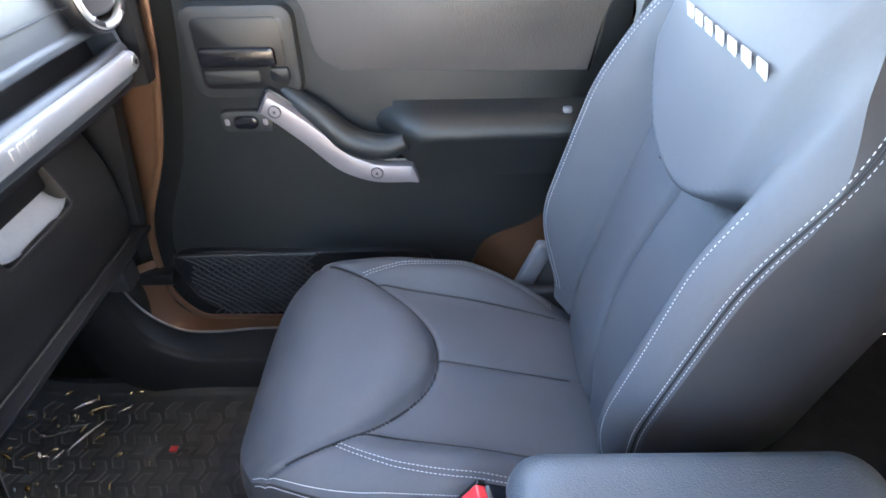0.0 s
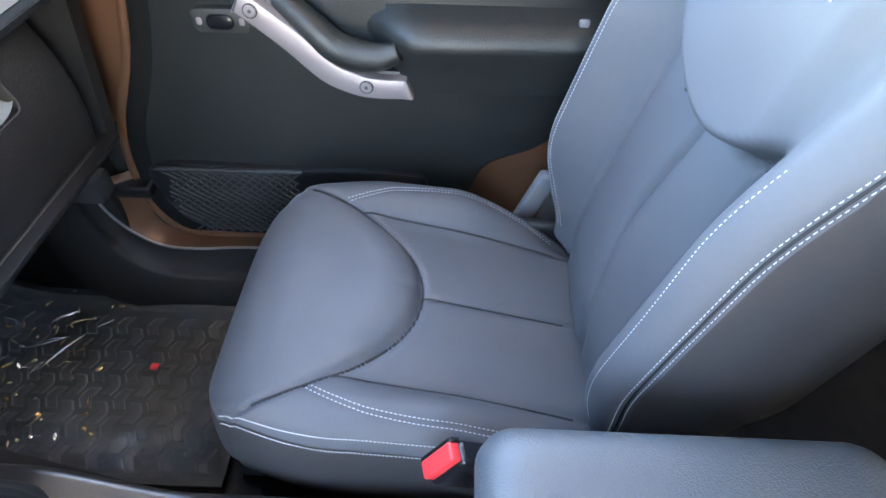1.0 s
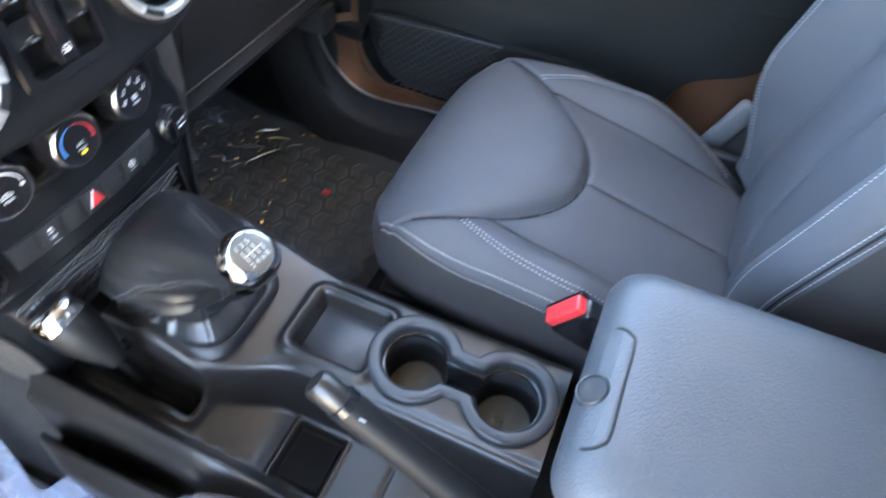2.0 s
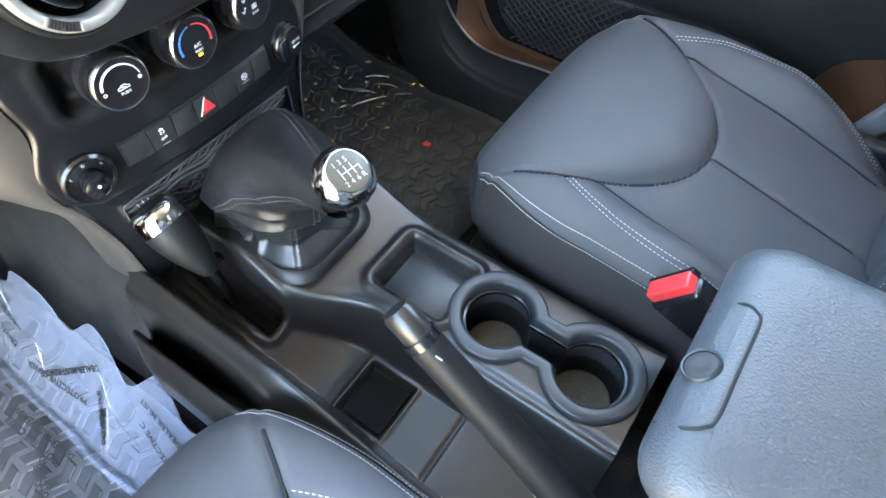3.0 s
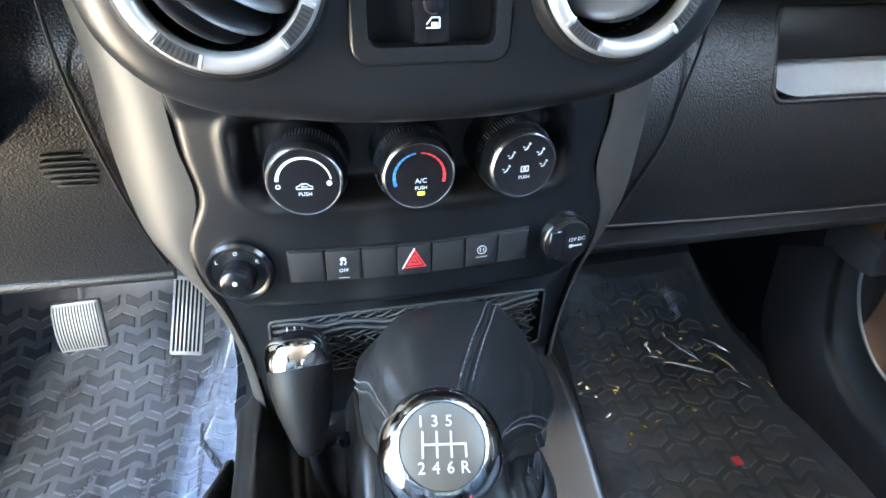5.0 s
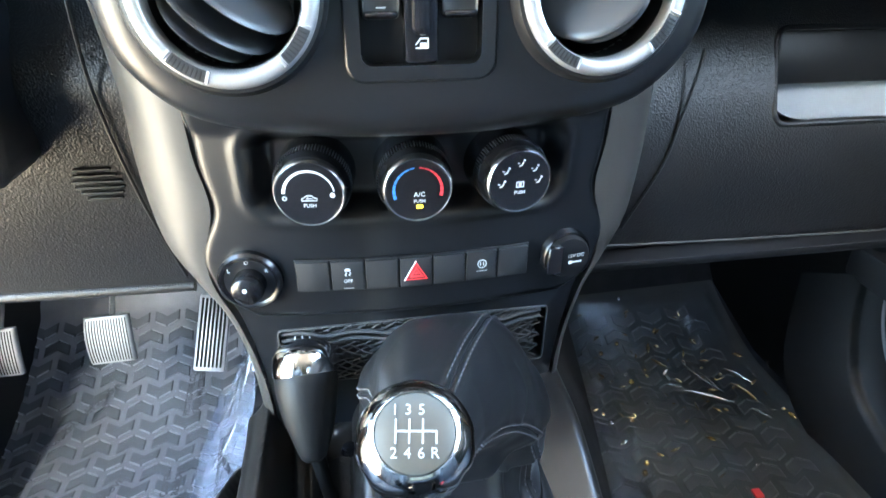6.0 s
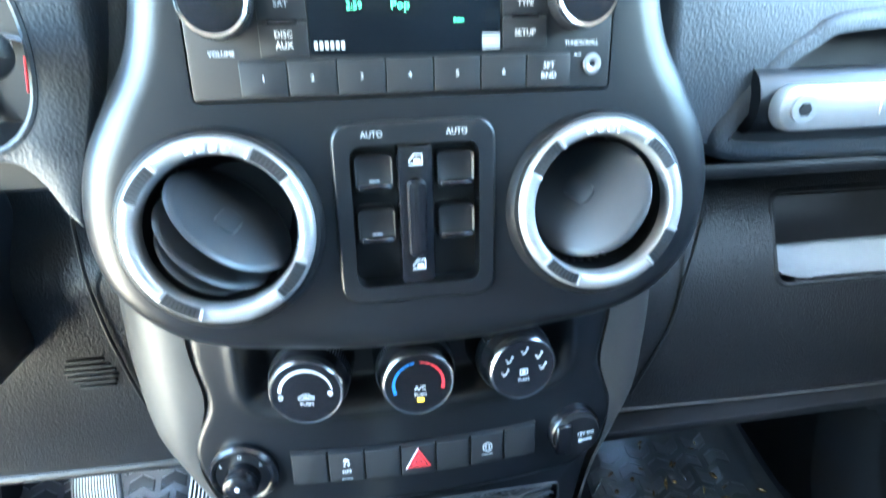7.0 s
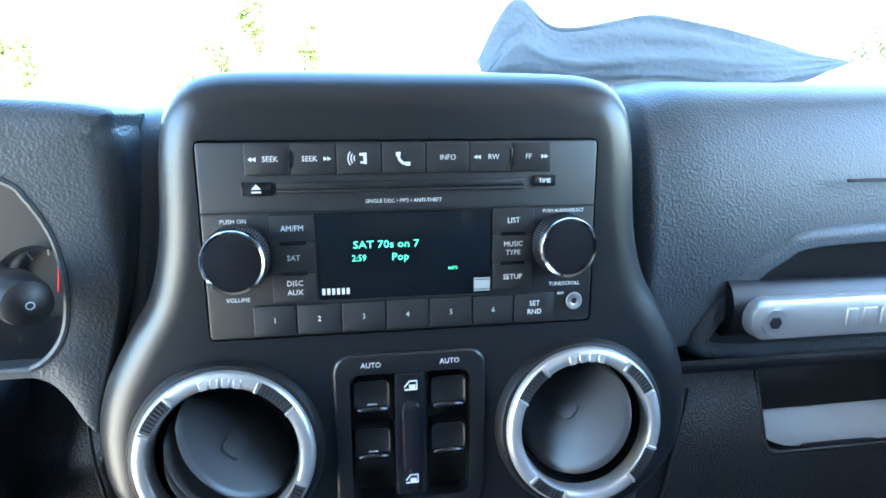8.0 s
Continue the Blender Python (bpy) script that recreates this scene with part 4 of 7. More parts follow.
def pad_strip(u0, u1, n, shift, name, label, cut=None, fine=5):
    rows = []
    for i in range(n + 1):
        u = u0 + (u1 - u0) * i / n
        pr = smooth_line([(y, z, 0) for y, z in shift(u, dash_profile(u))], fine)
        rows.append([(u, p.x, p.y) for p in pr])
    bm = loft(rows, False, False)
    if cut:
        bmesh.ops.delete(bm, geom=[f for f in bm.faces if f.calc_center_median().y < .01 and inside(cut, f.calc_center_median().x, f.calc_center_median().z)], context="FACES")
    return part(name, bm, PAD, dash, label, sharp=60)


# passenger's side: softly swelling, with a valley next to the stack and a deep recess for the bar
def right_shift(u, pr):
    t = ease(u, .14, .20)
    out = []
    for y, z in pr:
        valley = .034 * (1 - ease(u, .143, .160))
        out.append((y + .022 + valley + .012 * ease(u, .45, .62), z - .008 * (1 - t) - .012 * ease(u, .4, .62)))
    return out


pad_strip(.114, .62, 150, right_shift, "dash_pad", "grained black passenger dash pad", inset(REC_LINE, .004), 11)


def left_shift(u, pr):
    valley = .030 - .010 * ease(-u, .125, .150)
    return [(y + valley, z - .018) for y, z in pr]


pad_strip(-.114, -.160, 16, left_shift, "dash_pad", "grained black driver's side dash pad")
part("dash_seam", rbox(.26, .002, .0022, .0005, 1, (.42, -.0235, .345)), BLACK, dash, "thin dark seam")

# recess and grab bar on the passenger's side
rec_line = REC_LINE
rec = part("bar_recess", plate(inset(rec_line, -.002), -.022, .05, .009, [inset(rec_line, .012)], .045), PAD, dash, "grained rim of the bar recess", sharp=50)
part("recess_back", rbox(.44, .012, .11, .002, 1, (.40, .026, .268)), BLACK, rec)
bar = part("grab_bar", loft([[(u, -.024 + .013 * math.sin(q) + .006 * abs((u - .403) / .19) ** 4, .260 + .020 * math.cos(q)) for q in [2 * math.pi * i / 18 for i in range(18)]] for u in [.214 + .378 * k / 30 for k in range(31)]]), BLACK, dash, "black grab bar")
face_line = rrect(.366, .0275, .0130, 8, .403, .2575)
part("bar_face", prism(face_line, -.0415, .010, .003), SILVER, bar, "satin silver bar face")
for uu in (.234, .572):
    bb = part("bar_bolt", move(lathe([(0, 0), (.0075, 0), (.0085, .0012), (.0085, .003), (0, .003)], 24), pose(0, 0, 0, 90, 0, 0)), STEEL, bar, "recessed bolt", at=pose(uu, -.0418, .2575))
    part("bolt_socket", move(lathe([(0, 0), (.0042, 0), (.0042, .0012), (0, .0012)], 6), pose(0, 0, 0, 90, 0, 0)), BLACK, bb, at=pose(0, -.0026, 0))
# embossed mark on the bar as plain raised bars
for k, w in enumerate((.008, .010, .010, .010)):
    part("embossed_bar", rbox(w, .0016, .012, .0006, 2, (.292 + .0135 * k, -.0420, .2575)), SILVER, bar)

# glovebox
GLOVE = pose(0, .062, -.03, -7.6, 0, 0) @ pose(0, 0, .03)
latch_hole = rrect(.158, .078, .012, 5, .410, .127)


def glove_y(u, z):
    """Forward place of the bulged door, rounded off at its rim."""
    e = min(u - .166, .600 - u, z + .034, .206 - z)
    return -.017 + 2.1 * max(0, z - .07) ** 2 + 1.9 * min(0, z - .07) ** 2 + .008 * (1 - math.sqrt(max(0, 1 - (1 - clamp(e / .008)) ** 2)))


gd = sheet_grid(lambda a, b: (.166 + .434 * a, glove_y(.166 + .434 * a, -.034 + .240 * b), -.034 + .240 * b), 150, 96)
bmesh.ops.delete(gd, geom=[f for f in gd.faces if inside(latch_hole, f.calc_center_median().x, f.calc_center_median().z)], context="FACES")
glove = part("glovebox_door", gd, KNEE, dash, "grained black glovebox door", sharp=50, at=GLOVE)
part("latch_frame", loft([[(x, glove_y(x, z) + d, z) for x, z in inset(latch_hole, g)] for g, d in ((-.004, -.0002), (-.003, -.0016), (.000, -.0016), (.001, .000), (.0012, .034))], True, False), KNEE, glove, "rounded rim of the latch opening", sharp=60)
part("latch_cup", rbox(.164, .02, .084, .004, 2, (.410, .044, .127)), BLACK, glove, "dark latch cup")
part("latch_paddle", prism(rrect(.152, .046, .006, 4, .410, .142), .002, .018, .003), BLACK, glove, "black latch paddle")
part("latch_lip", loft([[(.410 + .0785 * a, -.0125 + .030 * b, .0885 + .031 * b ** 2.2 + .012 * abs(a) ** 5 * (1 - b)) for a in [-1 + k / 10 for k in range(21)]] for b in [q / 8 for q in range(9)]], False, False), LATCH_GLARE, glove, "scooped lower lip of the latch, painted pale grey for its glare")
# paler tube paints the highlight along the door's lower edge
part("glove_lip_highlight", tube(smooth_line([(.178, -.0045, -.022), (.31, -.0035, -.0265), (.44, -.003, -.029), (.58, -.003, -.030)], 6), .0012, 8), CHEEK, glove)
part("glove_strip", rbox(.40, .012, .012, .003, 2, (.390, .034, -.046)), BLACK, glove, "dark lower strip under the glovebox")
part("under_tray", rbox(.46, .20, .01, .003, 2, (.39, .14, -.035)), BLACK, dash, "black closing panel under the glovebox")
part("end_plate", yz_slab([(.24, .385), (.10, .40), (.0, .38), (-.035, .33), (-.03, .21), (.03, .20), (.06, -.04), (.24, -.05)], .618, .646), KNEE, dash, "grained dash end plate")
part("dash_shelf", rbox(.45, .06, .012, .004, 2, (.40, .018, .214)), BLACK, dash)

# driver's knee panel
def knee(a, b):
    u = -.205 - .32 * a + .012 * (1 - a) * math.sin(b * 3.1)
    return (u, .034 + .092 * (1 - b) ** 1.6 + .01 * a + .055 * ease(b, .70, 1), -.070 + .293 * b)


part("knee_panel", sheet_grid(knee, 40, 40), KNEE, dash, "grained black panel under the steering column", sharp=60)
part("knee_lip", tube(smooth_line([knee(k / 8, 0) for k in range(9)], 3), .006, 10), KNEE, dash)
for k in range(6):
    part("sensor_slot", rbox(.040 - .005 * abs(k - 2.5), .003, .0028, .001, 1, (-.240, .0334 + .092 * (1 - (.121 + .0056 * k) / .293) ** 1.6, .051 + .0056 * k)), BLACK, dash, "black speaker slot", at=pose(0, 0, 0))
part("knee_backing", rbox(.36, .10, .26, .01, 2, (-.36, .20, .09)), BLACK, dash)
part("driver_dash_pad", loft([[(u, y, z) for y, z in ((.24, .376), (.12, .389), (.02, .387), (-.02, .376), (-.015, .366), (.04, .364))] for u in (-.215, -.40, -.62)], False, False), PAD, dash, "padded hood over the gauges")

# the lower stack bows in plan: its ends lie further ahead than its middle
def bow(u):
    return .008 + .7 * u * u


def bow_turn(u):
    return math.degrees(math.atan(1.4 * u))


def bowed(bm):
    for v in bm.verts:
        v.co.y += bow(v.co.x)
    return bm


# stack cheeks: smooth sides between the climate panel and the knee and glove panels
def cheek(sx):
    front = smooth_line([(.156, .150, 0), (.1545, .10, 0), (.1495, .06, 0), (.1605, .02, 0), (.1595, -.01, 0), (.146, -.045, 0), (.134, -.10, 0), (.129, -.17, 0)], 6)
    back = smooth_line([(.213, .235, 0), (.207, .16, 0), (.207, .08, 0), (.200, .02, 0), (.182, -.012, 0), (.162, -.042, 0), (.150, -.085, 0), (.146, -.16, 0)], 6)
    rings = []
    for k in range(11):
        t = k / 10
        q = math.sin(t * math.pi / 2)
        rings.append([(sx * (a.x + (b.x - a.x) * q), (-.004 + bow(a.x)) + (.075 - bow(a.x)) * (1 - math.cos(t * math.pi / 2)), a.y + (b.y - a.y) * t) for a, b in zip(front, back)])
    return loft(rings, False, False)


for sx in (-1, 1):
    part("stack_cheek", cheek(sx), CHEEK, dash, "smooth satin side of the centre stack", sharp=60)

# dark joints between the cheeks and the panels beside them
part("panel_joint", tube(smooth_line([(-.2177, .0475, .2005), (-.2165, .0425, .1623), (-.216, .046, .1306), (-.2155, .0565, .0933), (-.213, .079, .030), (-.208, .1165, -.053)], 6), .0013, 6), BLACK, dash, "dark joint beside the knee panel")
part("panel_joint", tube(smooth_line([(.252, .068, .155), (.2486, .0655, .1341), (.2388, .0605, .0957), (.2273, .0552, .0576), (.1976, .0535, -.0014)], 6), .0013, 6), BLACK, dash, "dark joint beside the glovebox")

# climate panel
def panel_half(w):
    return .1535 - .006 * bell(w - .058, .022) + .011 * bell(w - .012, .030) - .030 * ease(-w, .018, .045)


def panel_point(a, b):
    w = -.040 + .178 * b
    u = (2 * a - 1) * panel_half(w)
    ex = max(0, abs(u) - .098) / .024
    ez = max(0, abs(w - .085) - .016) / .021
    d = math.sqrt(ex * ex + ez * ez)
    y = -.006 + .021 * (1 - ease(d, .12, .95)) - .0016 * bell(d - 1.08, .16)
    y -= .010 * ease(w, .112, .138)
    edge = min((panel_half(w) - abs(u)) / .006, (w + .040) / .008, 1)
    y += .006 * (1 - math.sqrt(max(0, 1 - (1 - clamp(edge)) ** 2)))
    return (u, y + bow(u), w)


clim = thing("climate_panel", DASH @ pose(0, 0, .002), "gloss-edged black climate panel with three rotary knobs and a switch row", "control panel")
part("panel_face", sheet_grid(panel_point, 100, 70), PANEL, clim, sharp=80)
part("panel_header", rbox(.330, .05, .05, .006, 2, (0, .060, .146)), PANEL, clim, "dark header behind the top of the panel")
# highlight on the panel's two side edges, painted as a paler tube
for a in (0, 1):
    part("panel_rim_highlight", tube(smooth_line([panel_point(a, k / 20) for k in range(21)], 2), .0013, 8), PANEL_EDGE, clim, "thin highlight painted along the panel's edge")


def knob(u, w):
    k = part("climate_knob", move(lathe([(.0285, -.034), (.0278, -.012), (.0268, -.002), (.0250, .0050)], 56, False), pose(0, 0, 0, 90, 0, 0)), GLOSS_BLACK, clim, "black ribbed rotary knob", at=pose(u, -.0190 + bow(u), w, 0, 0, bow_turn(u)))
    ribs = [move(rbox(.0009, .018, .0007, 0, 1), pose(.0273 * math.cos(2 * math.pi * q / 80), .0115, .0273 * math.sin(2 * math.pi * q / 80), 0, -4.5 * q, 0)) for q in range(80)]
    part("ribbing", merge(*ribs), VANE, k, "fine ribs round the knob")
    part("knob_ring", move(lathe([(.0248, -.004), (.0251, .0030), (.0245, .0056), (.0234, .0066), (.0222, .0062)], 56, False), pose(0, -.0055, 0, 90, 0, 0)), RING, k, "chrome ring")
    part("knob_face", move(lathe([(.0001, .0010), (.0225, .0010), (.0225, -.002), (.0001, -.002)], 48), pose(0, -.0110, 0, 90, 0, 0)), GLOSS_BLACK, k, "black dial face")
    return k


def arc_print(parent, r, a0, a1, w, mat, y=-.0124, name="dial_arc", taper=0.0):
    n = 24
    rings = []
    for i in range(n + 1):
        a = radians(a0 + (a1 - a0) * i / n)
        ww = w * (1 - taper + taper * i / n)
        c, s = math.cos(a), math.sin(a)
        rings.append([((r - ww / 2) * c, y, (r - ww / 2) * s), ((r + ww / 2) * c, y, (r + ww / 2) * s), ((r + ww / 2) * c, y + .0004, (r + ww / 2) * s), ((r - ww / 2) * c, y + .0004, (r - ww / 2) * s)])
    return part(name, loft(rings), mat, parent)


def bar_print(parent, u, w, sx, sz, mat=None, name="print_mark", y=-.0124, turn=0):
    return part(name, rbox(sx, .0004, sz, 0, 1), mat or PRINT, parent, at=pose(u, y, w, 0, turn, 0))


KY = -.0124
kn1, kn2, kn3 = knob(-.073, .0815), knob(0, .0815), knob(.073, .0815)
arc_print(kn1, .0172, 175, 8, .0008, PRINT, taper=-1.9)
part("off_mark", move(lathe([(.0010, 0), (.0016, 0), (.0016, .0004), (.0010, .0004)], 20, False), pose(0, 0, 0, 90, 0, 0)), PRINT, kn1, at=pose(-.0166, KY, -.0022))
for q in (20, 80, 140):
    bar_print(kn1, .0158, -.0005, .0036, .0011, turn=q)
lettering("PUSH", .0042, PRINT, kn1, pose(0, KY, -.0080))
car = [(-.0052, -.0012), (-.0052, .0004), (-.0036, .0009), (-.0018, .0024), (.0016, .0024), (.0034, .0008), (.0052, .0003), (.0052, -.0012)]
part("car_icon", merge(tube([(x, 0, z) for x, z in car + car[:1]], .00035, 5), tube([(.0020, 0, .0003), (-.0022, 0, .0003), (-.0010, 0, .0013)], .0003, 5)), PRINT, kn1, at=pose(0, KY, -.0030))
for q in range(8):
    arc_print(kn2, .0168, 200 - 13 * q, 189 - 13 * q, .0022 - .0002 * q, ARC_BLUE)
for q in range(8):
    arc_print(kn2, .0168, -16 + 13 * q, -5 + 13 * q, .0022 - .0002 * q, ARC_RED)
lettering("A/C", .0055, PRINT, kn2, pose(.001, KY, -.0030))
lettering("PUSH", .0040, PRINT, kn2, pose(.001, KY, -.0082))
part("indicator_lamp", rbox(.0048, .0006, .0027, .0002, 1), AMBER_LIT, kn2, "lit amber lamp", at=pose(.001, KY, -.0122))
for a in (186, 142, 90, 40, -2):
    q = radians(a)
    ic = merge(tube([(.0016, 0, .0020), (.0004, 0, -.0006), (-.0016, 0, -.0010)], .00042, 5), tube([(-.0028, 0, .0012), (-.0012, 0, .0008)], .0003, 5), move(lathe([(.0001, -.0003), (.0007, -.0003), (.0007, .0003), (.0001, .0003)], 10), pose(.0022, 0, .0030, 90, 0, 0)))
    part("airflow_icon", ic, PRINT, kn3, at=pose(.0140 * math.cos(q), KY, .0134 * math.sin(q)))
part("defrost_icon", merge(rbox(.0075, .0004, .0008, 0, 1, (0, 0, .0025)), rbox(.0075, .0004, .0008, 0, 1, (0, 0, -.0025)), rbox(.0008, .0004, .005, 0, 1, (-.0035, 0, 0)), rbox(.0008, .0004, .005, 0, 1, (.0035, 0, 0)), rbox(.003, .0004, .003, 0, 1)), PRINT, kn3, at=pose(0, KY, -.0018) @ Matrix.Diagonal((.75, 1, .75, 1)))
lettering("PUSH", .0040, PRINT, kn3, pose(0, KY, -.0080))

# switch row
bank = part("switch_bank", bowed(plate([(-.0935 + .187 * k / 24, -.01225) for k in range(25)] + [(.0935 - .187 * k / 24, .01625) for k in range(25)], -.0085, .012, .0008, [rrect(.002, .002, .0005, 1, 0, .002)])), BLACK, clim, "row of seven switches")
for k in range(7):
    u = -.0789 + .0263 * k
    b = part("switch", prism(rrect(.0254, .0265, .0015, 2, u, -.001), -.0105, .006, .001), SWITCH, bank, at=pose(u, bow(u), .003, 0, 0, bow_turn(u)) @ pose(-u, 0, 0))
    if k == 1:
        tracks = [tube(smooth_line([(dx, 0, .0002), (dx + .0010, 0, -.0009), (dx - .0006, 0, -.0020), (dx + .0006, 0, -.0030)], 4), .0003, 5) for dx in (-.0016, .0014)]
        part("stability_icon", merge(rbox(.0046, .0004, .0016, .0002, 1, (0, 0, .0018)), rbox(.0030, .0004, .0012, .0002, 1, (0, 0, .0031)), *tracks), PRINT, b, at=pose(u, -.0108, .0030))
        lettering("OFF", .0046, PRINT, b, pose(u, -.0108, -.0050))
        bar_print(b, u, -.0115, .008, .0005, PRINT_GREY, y=-.0108)
    if k == 3:
        tri = [(0, .0088), (-.0092, -.0072), (.0092, -.0072)]
        part("hazard_triangle", loft([[(x, -.0004, z) for x, z in tri], [(x, .0004, z) for x, z in tri]]), HAZARD_RED, b, "red hazard triangle", at=pose(u, -.0107, 0), smooth=False)
        for sc, mt in ((.80, PANEL), (.64, HAZARD_RED), (.34, PANEL), (.20, HAZARD_RED)):
            part("hazard_inner", loft([[(x * sc, -.0004, z * sc) for x, z in tri], [(x * sc, .0004, z * sc) for x, z in tri]]), mt, b, at=pose(u, -.0107 - .0009 * (1 - sc), -.0004), smooth=False)
        part("hazard_edge", tube([(-.0095, 0, -.0078), (0, 0, .0098)], .0005, 5), PRINT, b, at=pose(u, -.0108, 0))
    if k == 5:
        part("outlet_icon", move(lathe([(.0033, 0), (.0038, 0), (.0038, .0005), (.0033, .0005)], 24, False), pose(0, 0, 0, 90, 0, 0)), PRINT, b, at=pose(u, -.0106, .001))
        for dx in (-.0013, .0013):
            bar_print(b, u + dx, .001, .0007, .003, y=-.0109)
        bar_print(b, u, -.0055, .009, .0005, PRINT_GREY, y=-.0108)

# mirror dial and power outlet
mir = thing("mirror_dial", DASH @ pose(-.1280, -.008 + bow(.127), .0015, 0, 0, .7 * bow_turn(-.1225)) @ Matrix.Diagonal((1.07, 1.07, 1.07, 1)), "black rotary mirror adjuster with white ticks", "switch")
part("dial_bezel", move(lathe([(.0235, -.010), (.0235, .003), (.0215, .0052), (.0190, .0045), (.0150, .0010)], 48, False), pose(0, 0, 0, 90, 0, 0)), GLOSS_BLACK, mir)
part("dial_floor", move(lathe([(.0001, .0012), (.0190, .0040), (.0190, -.004), (.0001, -.004)], 40), pose(0, .0, 0, 90, 0, 0)), PANEL, mir)
part("dial_knob", move(lathe([(.0118, 0), (.0118, .012), (.0105, .0165), (.0075, .0185), (.0001, .019)], 40), pose(0, 0, -.001, 90, 0, 0)), GLOSS_BLACK, mir)
part("dial_dot", move(lathe([(.0001, 0), (.0016, 0), (.0016, .0006), (.0001, .0006)], 12), pose(0, -.0188, .002, 90, 0, 0)), PRINT, mir)
for tx, a in (("R", 38), ("O", 90), ("L", 142)):
    lettering(tx, .0044, PRINT, mir, pose(.0170 * math.cos(radians(a)), -.0056, .0170 * math.sin(radians(a))))
out = thing("power_outlet", DASH @ pose(.1265, -.008 + bow(.127), .0035, 0, 0, .7 * bow_turn(.1225)) @ Matrix.Diagonal((1.07, 1.07, 1.07, 1)), "black capped twelve volt power outlet", "power outlet")
part("outlet_bezel", move(lathe([(.0205, -.010), (.0205, .004), (.0190, .0062), (.0175, .0052)], 48, False), pose(0, 0, 0, 90, 0, 0)), GLOSS_BLACK, out)
part("outlet_cap", move(lathe([(.0178, 0), (.0178, .0075), (.0165, .0095), (.0001, .0100)], 40), pose(0, 0, 0, 90, 0, 0)), BLACK, out)
part("cap_tab", rbox(.012, .004, .024, .001, 1, (-.012, -.0095, 0)), GLOSS_BLACK, out)
lettering("12V DC", .0048, PRINT, out, pose(.0050, -.0104, .002))
bar_print(out, .0010, -.0035, .0030, .0026, PRINT, y=-.0104)
bar_print(out, .0065, -.0035, .0075, .0012, PRINT, y=-.0104)

# lower stack with its netted cubby
low = part("lower_stack", loft([[(x, y, z) for x, z, y in ((-.140, -.036, .050), (.140, -.036, .050), (.128, -.10, .050), (.118, -.17, .050), (-.118, -.17, .050), (-.128, -.10, .050))], [(x, .14, z) for x, z in ((-.140, -.036), (.140, -.036), (.128, -.10), (.118, -.17), (-.118, -.17), (-.128, -.10))]], True, False), CONSOLE, dash, "lower stack behind the shifter")
cub_line = rrect(.236, .060, .005, 4, .002, -.084)
half_line = smooth_line([(.150, -.022, 0), (.142, -.045, 0), (.132, -.10, 0), (.128, -.17, 0)], 5)
part("cubby_surround", bowed(plate([(-p.x, p.y) for p in half_line] + [(p.x, p.y) for p in reversed(half_line)], -.001, .03, .0012, [cub_line], .028)), PANEL, low, "smooth surround of the netted cubby")
part("cubby_frame", tube([(x, -.0012 + bow(x), z) for x, z in cub_line + cub_line[:1]], .0012, 6), PANEL_EDGE, low, "thin frame of the netted cubby")
part("cubby_back", rbox(.235, .01, .085, .002, 1, (0, .048, -.10)), BLACK, low)
nets = []
for k in range(-12, 34):
    for dn in (1, -1):
        pl = []
        for q in range(15):
            x, z = -.122 + .0125 * k + dn * .118 * q / 14, -.115 + .061 * q / 14
            if abs(x - .002) < .117:
                pl.append((x, .006 + bow(x) + .002 * math.sin(q * 1.7 + dn), z))
        if len(pl) > 2:
            nets.append(tube(pl, .0009, 5))
for z0 in (-.067, -.0605):
    nets.append(tube(smooth_line([(-.114 + .019 * i, .002 + bow(-.114 + .019 * i), z0 + .0025 * math.sin(i * 2.3)) for i in range(13)], 3), .0020, 6))
part("cubby_net", merge(*nets), NET, low, "black elastic net over the cubby")

